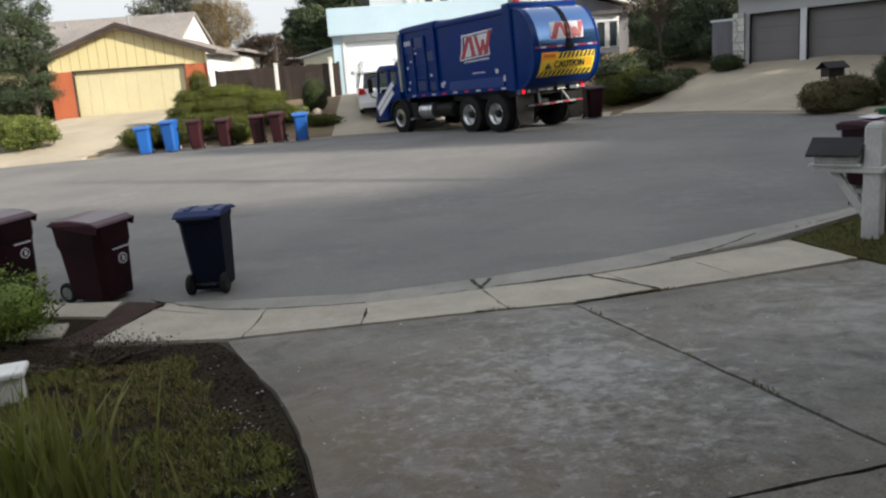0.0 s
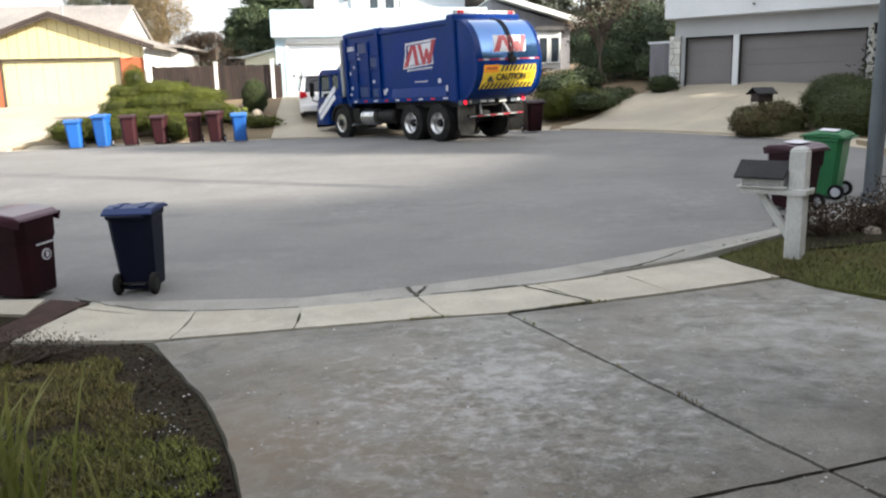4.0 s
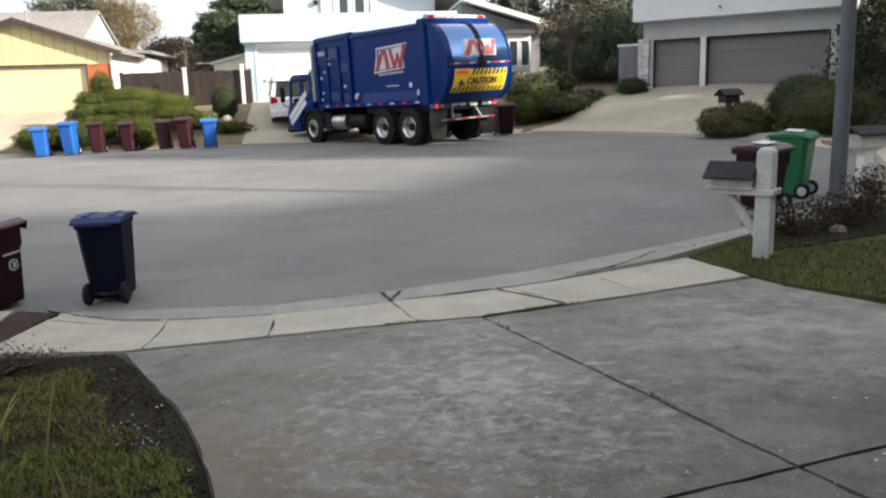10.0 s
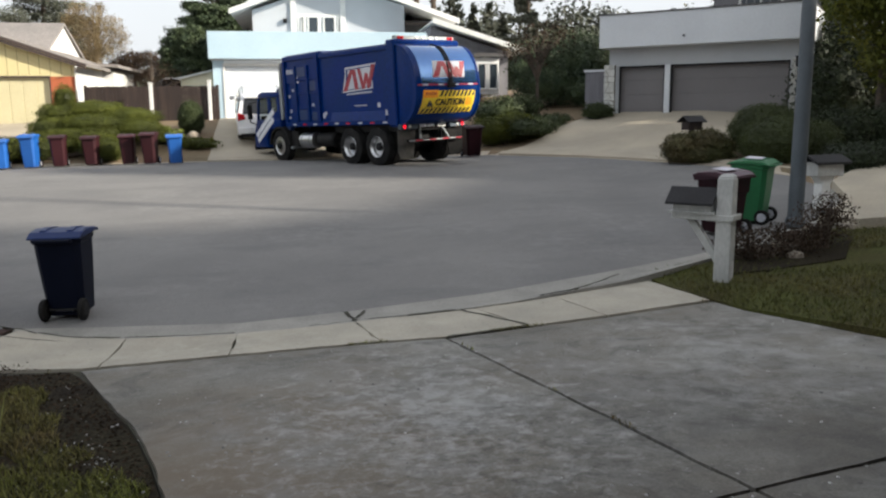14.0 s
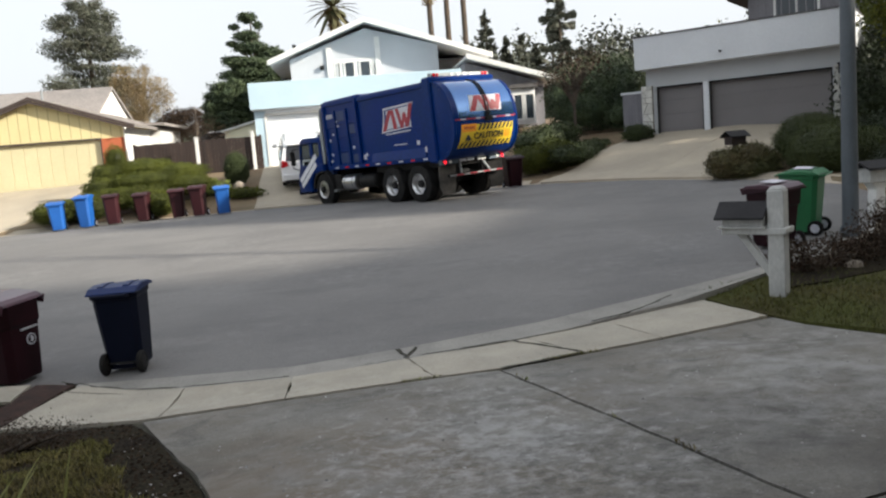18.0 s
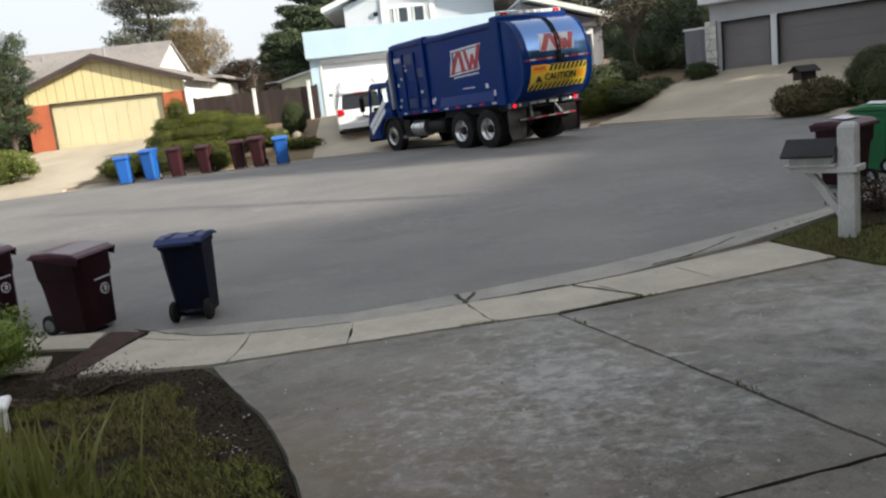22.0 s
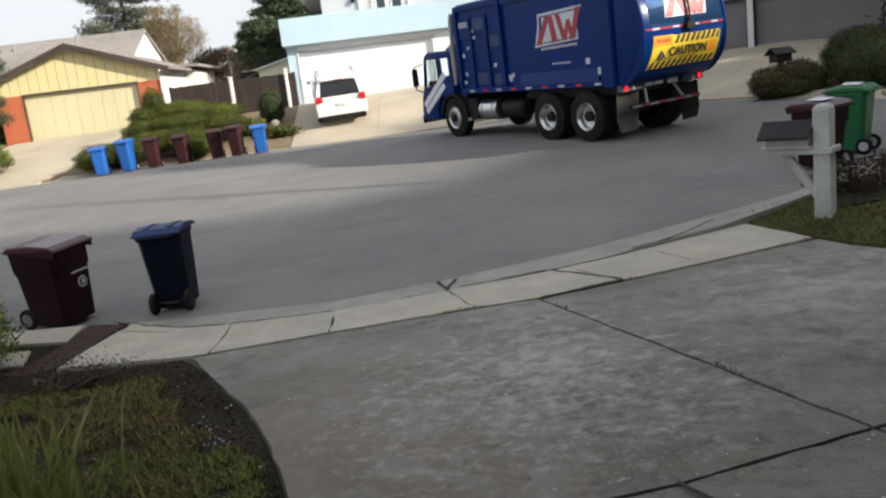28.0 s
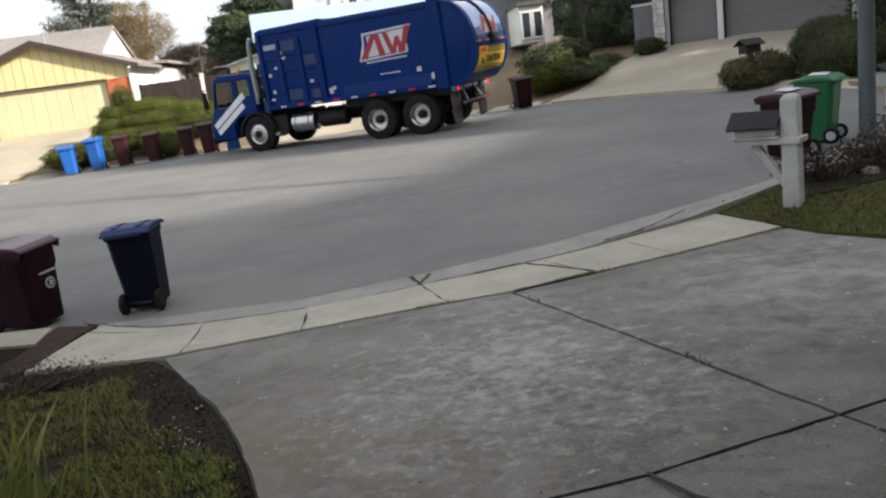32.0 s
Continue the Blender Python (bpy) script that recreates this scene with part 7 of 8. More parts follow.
def strap_plant(x, y, n, length, seed):
    z = float(bed_z(x, y))
    ob = thing("strap_leaf_plant", pose(x, y, z), "clump of long arching green strap leaves", "plant")
    r = random.Random(seed)
    for _ in range(n):
        vs = []
        a, ln, lean, w = r.uniform(0, 6.283), length * r.uniform(0.6, 1.1), r.uniform(0.03, 0.38), r.uniform(0.008, 0.015)
        bx, by = r.gauss(0, 0.16), r.gauss(0, 0.14)
        dx, dy = math.cos(a), math.sin(a)
        for i in range(6):
            s = i / 5
            out = ln * lean * (s * 0.55 + 0.6 * s * s)
            up = ln * s * (1 - 0.42 * lean * s * s * 1.6)
            ww = w * (1 - s ** 3) + 0.001
            vs += [(bx + dx * out - dy * ww, by + dy * out + dx * ww, up), (bx + dx * out + dy * ww, by + dy * out - dx * ww, up)]
        part("leaf", raw(vs, [(2 * i, 2 * i + 1, 2 * i + 3, 2 * i + 2) for i in range(5)], "leaf", LEAF_BLADE), LEAF_BLADE, ob)


strap_plant(-1.72, 2.95, 210, 0.84, 1)
strap_plant(-2.3, 3.2, 230, 0.88, 2)
strap_plant(-1.25, 2.65, 34, 0.48, 6)
edging = thing("edging_slabs", Matrix(), "pale stone slabs between bed and pavement", "edging", kind="structure")
for poly in ([(-4.2, 8.50), (-3.54, 8.43), (-3.59, 8.05), (-4.17, 8.11)], [(-4.95, 8.60), (-4.24, 8.51), (-4.21, 8.11), (-4.9, 8.17)], [(-4.45, 7.95), (-3.92, 7.94), (-3.88, 7.64), (-4.4, 7.59)]):
    part("slab", draped(poly, bed_z, 0.4, 0.03, 0.1), CONCRETE_WALK, edging)
MULCH = mk("red_brown_mulch", (0.044, 0.021, 0.015), 0.95, color2=(0.022, 0.012, 0.009), scale=9, fine=60, grain=0.3, bump=0.5)
structure("ground_mulch", draped([(-3.50, 8.47), (-3.11, 8.45), (-3.53, 7.47), (-3.66, 7.30), (-3.95, 7.38), (-3.84, 7.66), (-3.62, 8.03)], bed_z, 0.2, 0.012, 0.05), MULCH, "red-brown mulch strip beside the pavement slabs", "ground")
lampbox = thing("garden_box", pose(-3.22, 5.45, 0.18, 0, 0, 20), "small white lidded box in a planting bed", "garden box")
part("lid", Mesher().box(-0.28, 0.15, -0.15, 0.15, 0.20, 0.25), WHITE_PAINT, lampbox, bevel=0.012)
part("box", Mesher().box(-0.24, 0.11, -0.11, 0.11, -0.06, 0.20), WHITE_PAINT, lampbox, bevel=0.008)

# by the mailbox
bush("rose_bush", 5.75, 9.5, [(0, 0, 0.28, 0.5, 0.35, 0.25), (0.6, 0.2, 0.22, 0.45, 0.35, 0.2), (-0.3, 0.1, 0.2, 0.35, 0.3, 0.18)], 3800, 0.02, LEAF_DRY, "leggy pruned rose bush with few brown leaves", seed=7, base=0.22, stems=40, core=0)
bush("dry_shrub", 6.95, 9.95, [(0, 0, 0.42, 0.42, 0.35, 0.32), (0.3, 0.2, 0.6, 0.3, 0.3, 0.25), (-0.4, 0, 0.3, 0.4, 0.3, 0.2)], 3000, 0.02, LEAF_DRY, "dry twiggy shrub in the lawn", seed=8, base=0.25, stems=46, core=0)
for i, (x, y) in enumerate(((6.0, 9.9), (6.5, 10.2), (7.0, 10.6), (7.5, 11.0), (8.3, 11.2), (6.3, 9.5))):
    rk = thing("border_stone", pose(x, y, float(lawn_z(x, y)), 0, 0, 40 * i), "rough pale border stone in a lawn", "stone", "border stones")
    part("rock", Mesher().turned([(-0.05, 0.08), (0.0, 0.13), (0.07, 0.11), (0.10, 0.04)], "z", 7), BRICK_EDGE, rk, bevel=0.01)

# across the road, left
J = LEAF_JUNIPER
bush("juniper", -8.25, 31.0, [(-0.9, 0.3, 1.15, 0.75, 0.8, 0.42), (0.3, 0.5, 1.30, 1.1, 0.9, 0.36), (1.5, 0.2, 1.05, 1.2, 0.9, 0.34), (-0.7, 0.4, 1.72, 0.40, 0.40, 0.50), (-0.9, -0.4, 0.62, 0.9, 0.8, 0.45), (0.5, -0.7, 0.80, 1.2, 0.8, 0.36), (1.9, -0.5, 0.60, 1.0, 0.8, 0.42), (0.2, -1.2, 0.36, 1.5, 0.7, 0.36)], 90000, 0.024, J, "spreading olive-green juniper behind the bins", seed=11, shell=0.82, lump=0.55, core=0.86)
bush("juniper", -10.0, 29.3, [(0, 0, 0.38, 1.0, 0.6, 0.42), (1.2, 0.4, 0.62, 1.1, 0.7, 0.42), (2.4, 0.5, 0.62, 1.1, 0.7, 0.45), (2.9, -0.5, 0.42, 0.75, 0.6, 0.46), (3.1, -1.0, 0.34, 0.55, 0.45, 0.40), (-0.4, -0.9, 0.34, 0.7, 0.55, 0.40), (0.6, -0.6, 0.40, 0.8, 0.5, 0.40)], 60000, 0.024, J, "dark juniper mass at the foot of a driveway", seed=12, shell=0.82, lump=0.55, core=0.86)
bush("lime_shrub", -5.75, 31.0, [(0, 0, 0.35, 0.6, 0.5, 0.35), (0.5, 0, 0.3, 0.5, 0.4, 0.3)], 1600, 0.07, LEAF_BRIGHT, "light green low garden shrub", seed=13)
bush("round_shrub", -4.65, 32.3, [(0, 0, 0.60, 0.47, 0.47, 0.64)], 16000, 0.026, LEAF_BOX, "clipped dark round shrub beside a driveway", seed=14, shell=0.88, lump=0.15, core=0.92)
bush("low_plants", -4.2, 30.4, [(0, 0, 0.18, 0.75, 0.5, 0.25), (-0.4, 0.3, 0.15, 0.5, 0.4, 0.22)], 1500, 0.06, LEAF_JUNIPER, "low green plants at a driveway edge", seed=15)
boulder = thing("boulder", pose(-4.47, 31.4, land(-4.47, 31.4)), "brownish rounded garden boulder", "stone")
part("rock", Mesher().turned([(-0.1, 0.22), (0.08, 0.28), (0.26, 0.22), (0.36, 0.06)], "z", 9), BRICK_EDGE, boulder, bevel=0.03)
bush("left_shrub", -15.2, 30.0, [(-0.3, 0, 0.85, 0.85, 0.8, 0.5), (0.5, 0, 0.75, 0.65, 0.6, 0.5), (0.95, 0.1, 0.5, 0.3, 0.3, 0.3), (-0.2, -0.1, 0.45, 0.85, 0.7, 0.42), (-1.2, 0, 0.8, 0.7, 0.6, 0.6)], 16000, 0.04, LEAF_BRIGHT, "pale variegated shrub beside a driveway", seed=16)
tree("garden_tree", -15.1, 31.0, 6.2, [(-0.3, 0, 4.6, 0.75, 0.7, 0.5), (0.4, 0, 4.2, 0.66, 0.6, 0.5), (-0.3, 0, 3.6, 0.9, 0.8, 0.45), (0.3, 0, 3.2, 0.75, 0.6, 0.4), (-0.6, 0, 2.9, 0.85, 0.7, 0.4), (0.7, 0, 4.9, 0.5, 0.4, 0.4), (0.9, 0, 3.7, 0.35, 0.3, 0.3), (0.3, 0, 2.4, 0.75, 0.5, 0.3), (-1.3, 0, 3.9, 0.9, 0.8, 1.2), (-0.8, 0, 5.4, 1.0, 0.8, 0.6), (-0.3, 0, 1.8, 0.9, 0.6, 0.4), (0.6, 0, 1.8, 0.5, 0.4, 0.3)],
     26000, 0.075, LEAF_CYPRESS, "dark green pine-like garden tree beside a driveway", seed=17, trunk=0.12, shell=0.15, limbs=24, flat=0.35)
# added shrub, stands in for the dark shadowed gap left of the yellow garage
bush("dark_shrub", -18.3, 37.6, [(0, 0, 0.9, 1.0, 0.8, 1.0), (-1.4, 0.2, 1.0, 1.2, 0.9, 1.1), (0.6, 0.1, 0.7, 0.6, 0.6, 0.8)], 12000, 0.05, LEAF_HEDGE, "added dark shrub standing in for the shadowed gap beside a yellow house", seed=18)

# behind the houses
def pine(x, y, height, width, seed, base):
    """A tall tree in ragged tiers: flat sprays of needles round a trunk, with gaps between."""
    r = random.Random(seed)
    sprays, z = [], height * 0.12
    while z < height * 0.98:
        reach = width * (1 - z / height) ** 0.55 * r.uniform(0.75, 1.15) + 0.3
        turn = r.uniform(0, 6.28)
        for i in range(6):
            a, far = turn + i * 1.047 + r.uniform(-0.3, 0.3), reach * r.uniform(0.35, 0.75)
            sprays.append((far * math.cos(a), far * math.sin(a), z - 0.12 * far + r.uniform(-0.25, 0.25), reach * r.uniform(0.24, 0.44), reach * r.uniform(0.24, 0.44), r.uniform(0.3, 0.75)))
        z += r.uniform(0.62, 0.95)
    return tree("conifer", x, y, height, sprays, 70000, 0.12, LEAF_CONIFER, "tall grey-green conifer behind a house", seed=seed, base=base, trunk=0.3, shell=0.1, limbs=40, flat=0.5)


pine(-19.2, 64.0, 17.5, 4.6, 21, 2.5)
tree("golden_tree", -13.8, 56.0, 8.0, [(-1.0, 0, 6.4, 0.8, 0.64, 1.0), (0.0, 0, 6.0, 1.0, 0.83, 1.0), (1.0, 0.2, 5.6, 0.95, 0.77, 0.9), (1.6, 0, 4.8, 0.7, 0.5, 0.9), (-0.6, 0, 5.1, 1.2, 0.96, 0.9), (0.4, 0, 4.4, 1.4, 1.1, 0.95), (-1.6, 0, 6.0, 0.5, 0.4, 0.6), (0.4, 0, 6.8, 0.5, 0.4, 0.45), (-1.0, 0, 3.6, 1.5, 1.2, 0.9)], 11000, 0.15, LEAF_GOLD, "golden-brown leafless willow behind a house", BARK_PALE, 0.16, seed=22, base=2.4, shell=0.1, flat=0.16, limbs=26)
tree("brown_tree", -10.3, 50.0, 4.6, [(-0.2, 0, 3.2, 0.9, 0.7, 0.6), (0.8, 0, 3.3, 0.9, 0.7, 0.5), (-0.8, 0, 2.9, 0.8, 0.63, 0.5), (1.5, 0, 2.8, 0.6, 0.4, 0.5), (0.2, 0, 2.4, 1.2, 0.86, 0.5), (-1.5, 0, 2.4, 0.9, 0.7, 0.5), (2.4, 0, 2.2, 1.0, 0.7, 0.6), (-2.6, 0, 2.2, 1.0, 0.8, 0.6)], 15000, 0.12, LEAF_DRY, "brown bare thicket behind a fence", seed=23, base=2.3, shell=0.15, flat=0.2, limbs=20)
tree("bare_tree", -8.2, 44.0, 4.0, [(0, 0, 2.0, 1.4, 1.2, 1.2), (1.6, 0, 1.6, 1.2, 1.0, 0.9)], 2200, 0.10, LEAF_DRY, "brown twiggy shrub behind a fence", seed=33, base=2.2, shell=0.15, flat=0.2)
tree("pine", -5.4, 50.5, 9.2, [(-0.3, 0, 8.9, 0.58, 0.46, 0.32), (-1.1, 0.1, 8.4, 0.32, 0.26, 0.2), (0.3, 0, 8.4, 0.3, 0.25, 0.28), (-0.4, 0, 7.8, 0.8, 0.6, 0.32), (-1.3, 0, 7.4, 0.35, 0.3, 0.18), (-0.2, 0, 7.1, 1.0, 0.8, 0.36), (0.8, 0.2, 6.7, 0.87, 0.7, 0.43), (-1.4, 0, 6.4, 0.65, 0.5, 0.28), (-0.3, -0.2, 6.1, 1.37, 1.1, 0.43), (1.3, 0, 6.5, 0.36, 0.3, 0.28), (-0.6, 0, 5.5, 1.6, 1.3, 0.43), (1.0, 0, 5.4, 1.0, 0.75, 0.43), (2.0, 0, 5.7, 0.36, 0.3, 0.36), (0.2, 0, 4.7, 2.0, 1.3, 0.5)],
     30000, 0.11, LEAF_CYPRESS, "dark ragged pine beside a white garage", seed=24, base=2.3, trunk=0.2, shell=0.3, limbs=26, flat=0.6)
tree("dark_tree", -6.5, 47.0, 5.2, [(-0.3, 0, 4.0, 1.2, 0.97, 0.8), (-0.8, 0, 3.4, 0.9, 0.7, 0.85), (0.4, 0, 3.5, 0.9, 0.7, 1.0), (0.1, 0, 4.4, 0.75, 0.6, 0.5), (-0.4, 0, 2.7, 1.35, 1.07, 0.7), (0.9, 0, 2.7, 0.6, 0.5, 0.7)], 34000, 0.07, LEAF_CYPRESS, "dark green rounded tree beside a garage", seed=25, base=2.3, shell=0.6)


def palm(x, y, h, seed, dead=False):
    ob = thing("palm_tree", pose(x, y, 2.5), "tall palm with a shag of dead fronds", "palm tree", "palms behind the white house")
    part("trunk", Mesher().tube((0, 0, -0.2), (0, 0, h), 0.25, 0.2, 10), BARK, ob, smooth=True)
    r = random.Random(seed)
    for i in range(46):
        a, el = r.uniform(0, 6.283), r.uniform(-1.3, 1.1)
        vs = []
        for j in range(6):
            s = j / 5
            out = 2.3 * s * math.cos(el * (1 - 0.3 * s))
            up = 2.3 * s * math.sin(el) - 0.7 * s * s
            w = 0.2 * math.sin(math.pi * min(s * 0.9 + 0.1, 1))
            vs += [(math.cos(a) * out - math.sin(a) * w, math.sin(a) * out + math.cos(a) * w, h + up), (math.cos(a) * out + math.sin(a) * w, math.sin(a) * out - math.cos(a) * w, h + up)]
        part("frond", raw(vs, [(2 * j, 2 * j + 1, 2 * j + 3, 2 * j + 2) for j in range(5)], "frond", PALM), PALM, ob)
    v, f = leaf_cloud([(0, 0, h - 0.9, 0.55, 0.55, 1.2)] if not dead else [(0, 0, h - 1.6 - 0.9 * i, 1.05 - 0.14 * i, 1.05 - 0.14 * i, 1.1) for i in range(4)], 700 if not dead else 2600, 0.22, seed, shell=0.3, flat=0.35)
    part("shag", raw(v, f, "shag", LEAF_GOLD), LEAF_GOLD, ob, "straw-coloured dead fronds")


palm(-0.6, 64.5, 11.6, 1)
palm(6.9, 63.0, 16.3, 2, True)
palm(8.3, 63.4, 18.2, 3)
palm(9.6, 63.2, 19.0, 4)

# behind the hedge, centre and right
FARC = "conifers beyond the gardens"
for i, (x, y, h, w) in enumerate(((15.2, 85.6, 14.0, 2.4), (17.2, 85.2, 11.3, 1.6), (18.7, 84.6, 11.2, 1.6), (21.0, 88, 10.5, 1.8), (12.4, 84, 9.5, 1.8))):
    conifer("conifer", x, y, h, w, 1500, 0.35, LEAF_FAR, "slim dark conifer far behind gardens", seed=40 + i, base=2.5, group=FARC)
conifer("conifer", 13.5, 49.5, 9.4, 3.2, 13000, 0.16, LEAF_CONIFER, "pale green conifer above a hedge", seed=46, base=2.5)
tree("broadleaf_tree", 16.0, 52.0, 6.5, [(0, 0, 3.5, 2.2, 1.8, 2.0), (2.5, 0, 3.0, 2.0, 1.6, 1.8), (-2.0, 0, 2.6, 1.8, 1.5, 1.5)], 16000, 0.10, LEAF_BOX, "muted green tree above a hedge", seed=47, base=2.5)
woods_v, woods_f = leaf_cloud([(44 + 7 * i, 136 + 3 * math.sin(i), 11.5 + 2.2 * math.sin(i * 1.9) + 0.4 * i, 5.5, 4, 8 + 1.5 * math.cos(i * 2.3)) for i in range(-5, 9)], 45000, 0.45, 51, shell=0.4)
tagged(new("far_woods", raw(woods_v, woods_f, "far_woods", LEAF_FAR)), "far dark wooded hillside", "woods", kind="stuff")
woods_v, woods_f = leaf_cloud([(-34 + 9 * i, 160 + 3 * math.sin(i), 6.5 + 1.6 * math.sin(i * 1.7), 6.5, 4, 6) for i in range(-4, 8)], 26000, 0.5, 52, shell=0.4)
tagged(new("far_woods", raw(woods_v, woods_f, "far_woods", LEAF_FAR)), "far hazy woods between the houses", "woods", kind="stuff")
woods_v, woods_f = leaf_cloud([(22 + 3.0 * i, 62 + 2 * math.sin(i), 4.6 + 0.9 * math.sin(i * 1.7), 2.4, 2, 2.6) for i in range(-4, 8)], 70000, 0.12, 53, shell=0.2)
tagged(new("garden_woods", raw(woods_v, woods_f, "garden_woods", LEAF_CONIFER)), "dark trees behind the gardens", "woods", kind="stuff")
bush("hedge", 10.2, 32.9, [(-1.0, 0.3, 1.4, 1.0, 0.9, 1.4), (0.1, 0.2, 1.5, 1.1, 0.9, 1.5), (1.1, 0.4, 1.3, 0.9, 0.9, 1.35), (-0.4, -0.4, 0.9, 1.3, 0.8, 1.0), (0.9, -1.3, 0.5, 0.9, 0.8, 0.6), (1.5, 1.2, 1.7, 1.2, 0.9, 1.5)], 50000, 0.045, LEAF_CYPRESS, "tall dark evergreen hedge beside a driveway", "hedge", seed=61)
bush("hedge", 7.4, 29.8, [(0, 0, 0.6, 1.0, 0.8, 0.6), (-0.8, -0.8, 0.5, 0.9, 0.8, 0.5), (0.7, 0.7, 0.7, 0.8, 0.8, 0.6)], 9000, 0.05, LEAF_BOX, "green mounded shrubs by a driveway", "hedge", seed=62)
bush("low_hedge", 6.86, 27.7, [(-0.6, 0.1, 0.5, 0.7, 0.6, 0.5), (0.3, 0.2, 0.6, 0.8, 0.6, 0.55), (1.0, 0.5, 0.4, 0.6, 0.5, 0.4), (0.1, 1.2, 0.7, 0.9, 0.7, 0.6)], 30000, 0.028, LEAF_JUNIPER, "clipped green shrubs at the road edge", "hedge", seed=63, shell=0.82, lump=0.4, core=0.88)
tree("bare_plum", 8.8, 30.8, 4.0, [(0, 0, 2.9, 1.3, 1.0, 0.8), (0.8, 0, 3.2, 1.0, 0.8, 0.6), (-0.9, 0, 2.6, 0.8, 0.8, 0.6)], 900, 0.06, LEAF_DRY, "leafless small tree beside a driveway", trunk=0.08, seed=64, shell=0.1, limbs=34)
bush("ground_cover", 8.1, 28.3, [(0, 0, 0.25, 0.8, 0.6, 0.42), (0.7, 0.8, 0.3, 0.7, 0.6, 0.45), (-0.7, -0.8, 0.22, 0.7, 0.6, 0.38), (1.4, 1.5, 0.3, 0.6, 0.6, 0.4)], 16000, 0.035, LEAF_BOX, "low dark ground cover on a bank beside a driveway", seed=66, shell=0.7, core=0.85)
bush("gate_shrub", 10.6, 28.9, [(0, 0, 0.28, 0.6, 0.45, 0.32)], 5000, 0.035, LEAF_BOX, "low dark shrub in front of a gate", seed=65)

# right side
bush("red_shrub", 10.45, 20.5, [(-0.5, 0, 0.40, 0.55, 0.5, 0.42), (0.2, 0, 0.48, 0.62, 0.5, 0.46), (0.65, 0.1, 0.36, 0.45, 0.45, 0.40), (0.0, -0.1, 0.22, 1.02, 0.5, 0.3)], 20000, 0.028, LEAF_PINK, "clipped reddish-green shrub around a mailbox", seed=71, base=0.86, lump=0.4, shell=0.7, core=0.85)
bush("ball_shrub", 12.52, 20.7, [(0, 0, 0.66, 0.92, 0.9, 0.74)], 40000, 0.022, LEAF_BALL, "large clipped dark round shrub", seed=72, base=1.0, shell=0.9, lump=0.12, core=0.93)
bush("ball_shrub", 12.15, 19.3, [(0, 0, 0.54, 0.98, 0.9, 0.64), (1.3, 0.3, 0.5, 0.6, 0.6, 0.55)], 40000, 0.022, LEAF_BALL, "large clipped dark round shrub", seed=73, base=0.90, shell=0.9, lump=0.12, core=0.93)
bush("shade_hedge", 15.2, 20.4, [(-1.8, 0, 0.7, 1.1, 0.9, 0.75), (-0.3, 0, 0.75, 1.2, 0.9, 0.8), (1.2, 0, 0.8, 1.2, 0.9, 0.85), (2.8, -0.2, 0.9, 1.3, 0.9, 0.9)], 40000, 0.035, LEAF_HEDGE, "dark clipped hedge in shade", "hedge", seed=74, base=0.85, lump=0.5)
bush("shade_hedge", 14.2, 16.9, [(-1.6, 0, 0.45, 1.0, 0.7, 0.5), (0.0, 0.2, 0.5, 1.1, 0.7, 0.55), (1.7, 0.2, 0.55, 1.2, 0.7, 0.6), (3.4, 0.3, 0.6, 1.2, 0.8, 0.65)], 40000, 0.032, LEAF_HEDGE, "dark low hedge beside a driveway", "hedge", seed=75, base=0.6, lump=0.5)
tree("street_tree", 16.5, 21.2, 8.6, [(0, 0, 5.0, 2.1, 2.0, 1.9), (1.8, 0.3, 5.6, 2.2, 2.0, 1.8), (-1.0, -0.2, 4.9, 1.1, 1.3, 1.2), (0.6, 0.1, 7.0, 2.2, 2.0, 1.5), (2.6, 0, 3.6, 1.7, 1.5, 1.6), (0.4, -0.4, 3.0, 1.5, 1.2, 1.1), (4.0, -0.5, 4.8, 1.8, 1.6, 2.4)], 52000, 0.075, LEAF_SHADE, "leafy yellow-green tree over a hedge", seed=76, trunk=0.2, base=0.9)
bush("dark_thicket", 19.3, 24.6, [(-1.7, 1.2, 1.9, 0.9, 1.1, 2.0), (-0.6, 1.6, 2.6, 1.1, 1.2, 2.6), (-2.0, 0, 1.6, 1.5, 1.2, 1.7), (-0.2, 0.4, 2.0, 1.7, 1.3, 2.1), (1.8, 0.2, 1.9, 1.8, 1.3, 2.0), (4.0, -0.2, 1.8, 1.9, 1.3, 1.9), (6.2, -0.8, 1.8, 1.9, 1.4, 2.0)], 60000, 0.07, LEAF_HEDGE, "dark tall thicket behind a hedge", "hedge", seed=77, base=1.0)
# unseen trees and a house behind the driveway, added to shade the near side of the road
for i, (x, y, h) in enumerate(((24.5, 6.5, 11.0), (22.8, 13.6, 10.0))):
    tree("shade_tree", x, y, h, [(0, 0, h * 0.62, 3.4, 3.4, 2.6), (2.2, 1.0, h * 0.72, 2.6, 2.6, 2.2), (-2.0, -1.2, h * 0.66, 2.6, 2.6, 2.3), (0.4, 0.6, h * 0.88, 2.6, 2.6, 1.6), (-0.6, 1.4, h * 0.42, 2.4, 2.4, 1.8)], 6500, 0.30, LEAF_SHADE, "broad leafy tree out of view, added to shade the road", seed=80 + i, trunk=0.3, base=0.5)
# set on the sun's line to the parked truck, to shade its tail
tree("shade_tree", 23.6, 10.9, 16.0, [(0, 0, 11.0, 1.3, 1.3, 1.6), (0.1, 0.2, 13.0, 1.7, 1.7, 1.8), (-0.2, -0.1, 15.0, 1.3, 1.3, 1.4)], 13000, 0.25, LEAF_SHADE, "slim tall tree out of view, added to shade a truck", seed=87, trunk=0.22, base=0.5)
TALL = random.Random(31)
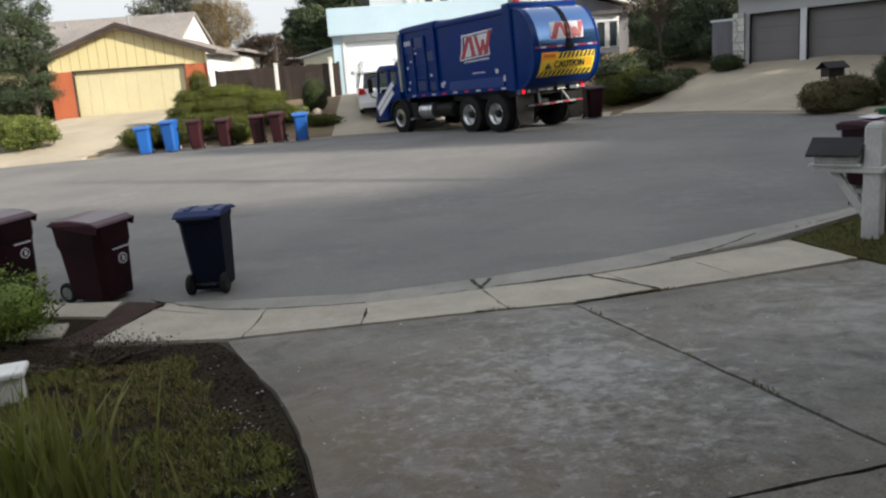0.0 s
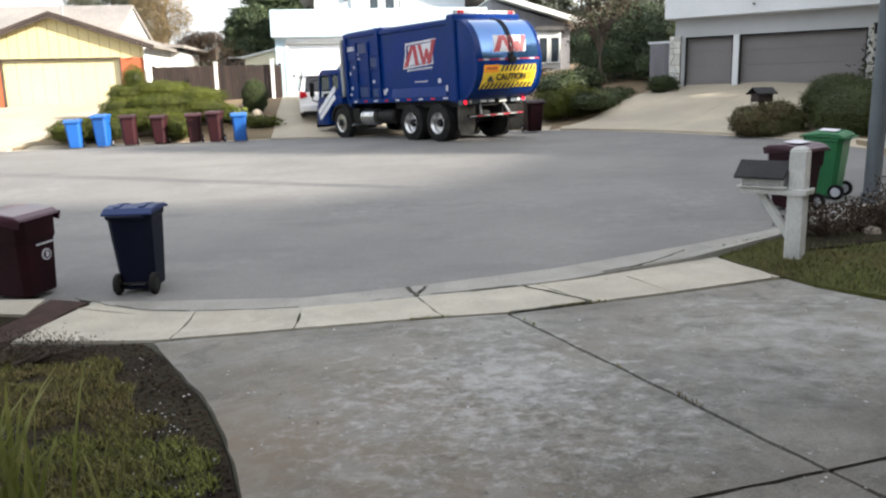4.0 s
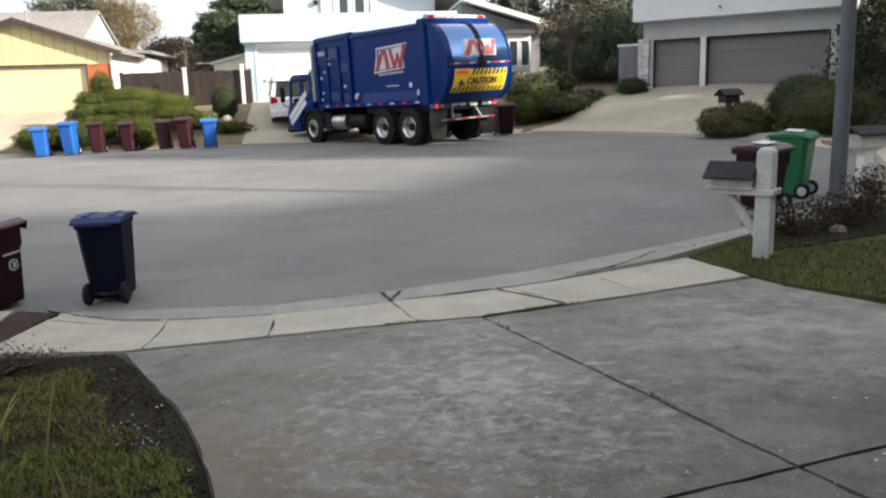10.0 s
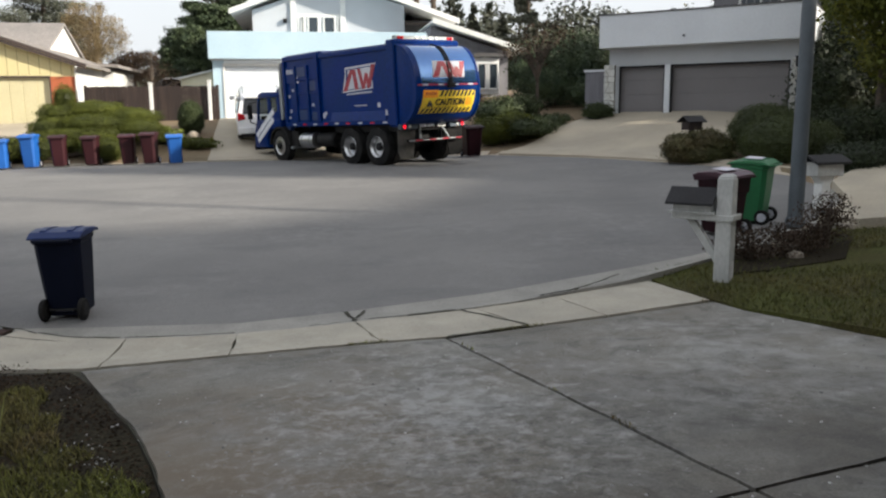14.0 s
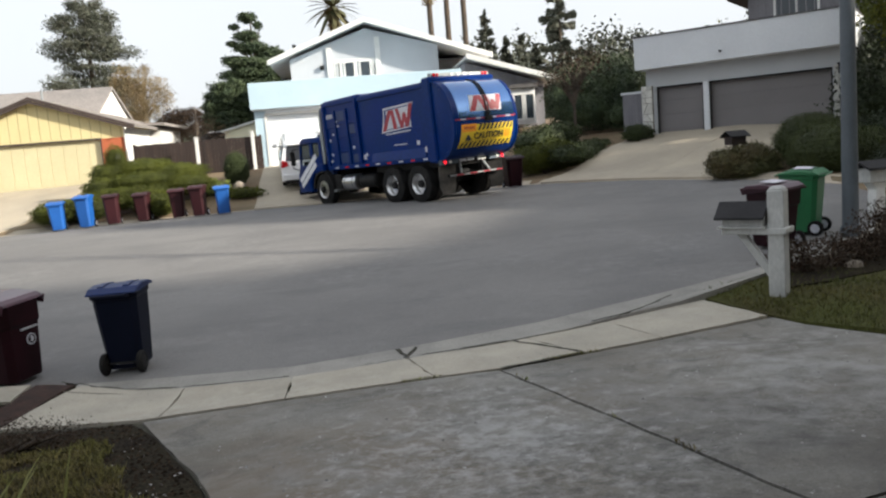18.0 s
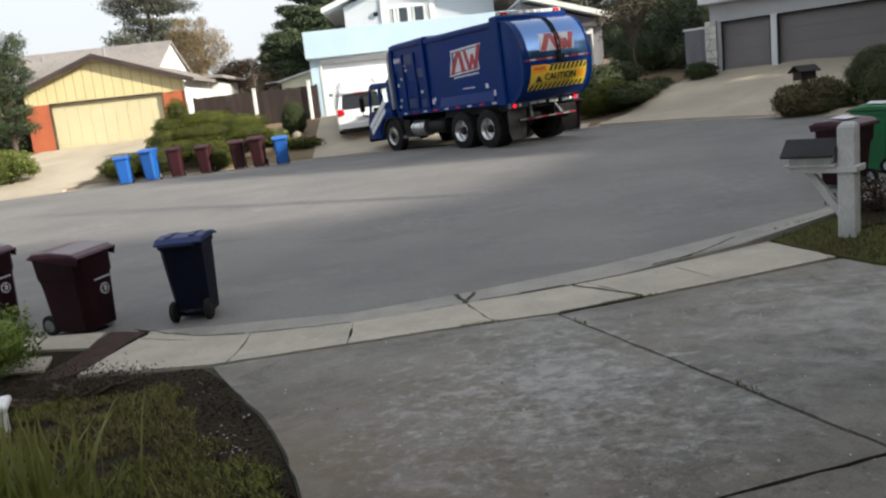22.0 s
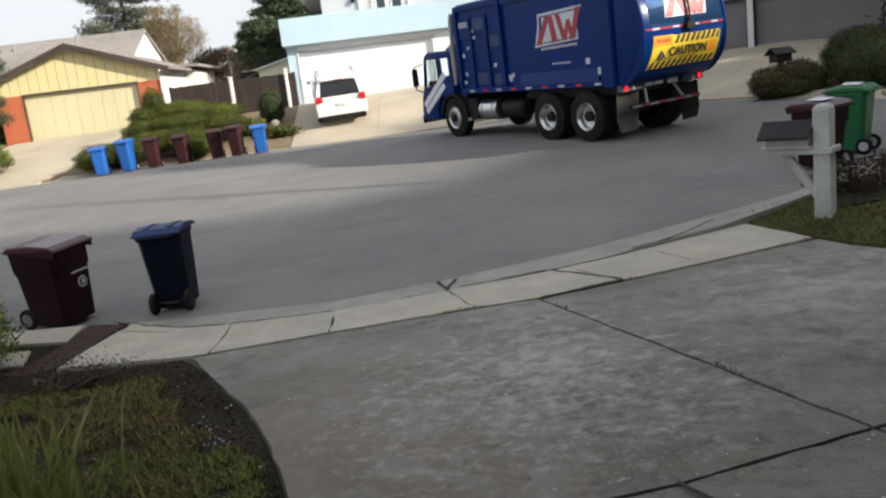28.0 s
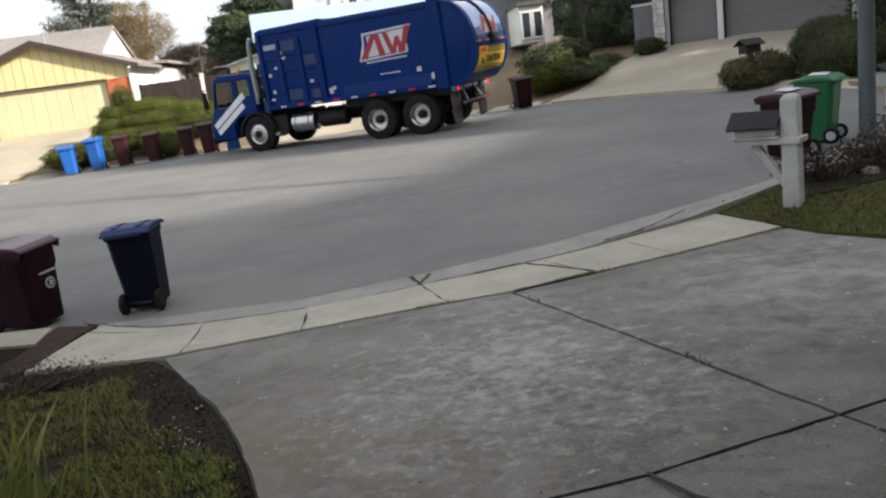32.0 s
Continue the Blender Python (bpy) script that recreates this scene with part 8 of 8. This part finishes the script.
for i in range(11):
    x, y, h = 14.5 + 3.5 * i, -2.6 + TALL.uniform(-0.8, 0.8), TALL.uniform(17.0, 19.6)
    tree("tall_tree", x, y, h, [(0, 0, h * 0.30, 2.3, 2.2, h * 0.14), (0.3, 0.3, h * 0.48, 2.5, 2.3, h * 0.15), (-0.3, -0.2, h * 0.66, 2.5, 2.3, h * 0.15), (0.2, 0, h * 0.83, 2.2, 2.1, h * 0.12), (0, 0.2, h * 0.94, 1.5, 1.5, h * 0.06)], 7000, 0.30, LEAF_SHADE, "tall dense tree of an unseen row added to shade the near road", seed=90 + i, trunk=0.35, base=0.3)
home = thing("house", pose(3, -1.2, 0.5), "plain tall unseen house added behind a driveway to block light", "house")
part("wall", Mesher().box(-8, 10, -9, 0, -0.6, 5.6), GREY_WOOD, home)
# wing and low roof are added to keep sky light off the nearest slabs
part("garage_wing", Mesher().box(3.5, 11, 0, 5.6, -0.6, 3.2), GREY_WOOD, home)
part("porch_roof", Mesher().box(-3.4, 3.48, 0, 3.8, 2.60, 2.80), SHINGLE, home)
part("wing_roof", Mesher().box(3.4, 11.2, 0, 5.9, 3.2, 3.4), SHINGLE, home)
part("roof", Mesher().prism([(-9.8, 5.5), (-4.5, 7.4), (0.8, 5.5), (0.8, 5.65), (-4.5, 7.6), (-9.8, 5.65)], "x", -8.6, 10.6), SHINGLE, home)

# ---- what moves ----
TRUCK_PATH = [
    (0, 2.91, 23.96, 33.2),
    (20.5, 2.91, 23.96, 33.2),
    (21, 2.98, 23.85, 33.0),
    (21.5, 3.09, 23.60, 32.1),
    (22, 3.25, 23.32, 31.4),
    (22.5, 3.39, 22.92, 30.5),
    (23, 3.54, 22.35, 29.4),
    (23.5, 3.74, 21.93, 28.8),
    (24, 3.95, 21.46, 28.7),
    (24.5, 4.17, 20.91, 28.7),
    (25, 4.41, 20.36, 28.8),
    (25.5, 4.69, 19.92, 28.9),
    (27.5, 5.43, 18.24, 28.2),
    (28, 5.42, 18.08, 28.0),
    (28.5, 5.41, 18.16, 28.3),
    (29, 5.34, 18.40, 29.3),
    (29.5, 5.18, 18.76, 31.1),
    (30, 4.90, 19.30, 34.4),
    (30.5, 4.53, 20.06, 39.8),
    (31, 3.95, 20.98, 46.3),
    (31.5, 3.15, 21.95, 53.4),
    (32, 2.15, 22.83, 60.5),
]


def motions():
    # ease the truck's path, then roll the wheels by the way covered
    ts = np.arange(0, 32.01, 0.2)
    k = np.array(TRUCK_PATH, float)
    fine = np.arange(0, 32.01, 0.05)
    cols = []
    for j in (1, 2, 3):
        v = np.interp(fine, k[:, 0], k[:, j])
        pad = np.concatenate([np.full(6, v[0]), v, v[-1] + (v[-1] - v[-2]) * np.arange(1, 7)])
        cols.append(np.convolve(pad, np.ones(13) / 13, "valid"))
    x, y, a = (np.interp(ts, fine, c) for c in cols)
    rows, roll, s = [], [], 0.0
    for i, t in enumerate(ts):
        h = radians(a[i])
        f = Vector((-math.sin(h), math.cos(h), 0))
        if i:
            s += (x[i] - x[i - 1]) * f.x + (y[i] - y[i - 1]) * f.y
        here, ahead = float(road_z(x[i], y[i])), float(road_z(x[i] + 5.45 * f.x, y[i] + 5.45 * f.y))
        f = Vector((f.x * 5.45, f.y * 5.45, ahead - here)).normalized()
        up = Vector((-0.02, -0.03, 1))
        up = (up - f * f.dot(up)).normalized()
        r = f.cross(up)
        m = Matrix((r, f, up)).transposed().to_4x4()
        m.translation = (x[i], y[i], here + 0.028)
        rows.append((float(t), m))
        roll.append((float(t), -math.degrees(s / 0.545)))
    walk(truck, rows)
    for w in WHEELS:
        p = w.matrix_basis.translation.copy()
        walk(w, [(t, pose(p.x, p.y, p.z, d, 0, 0)) for t, d in roll])


motions()
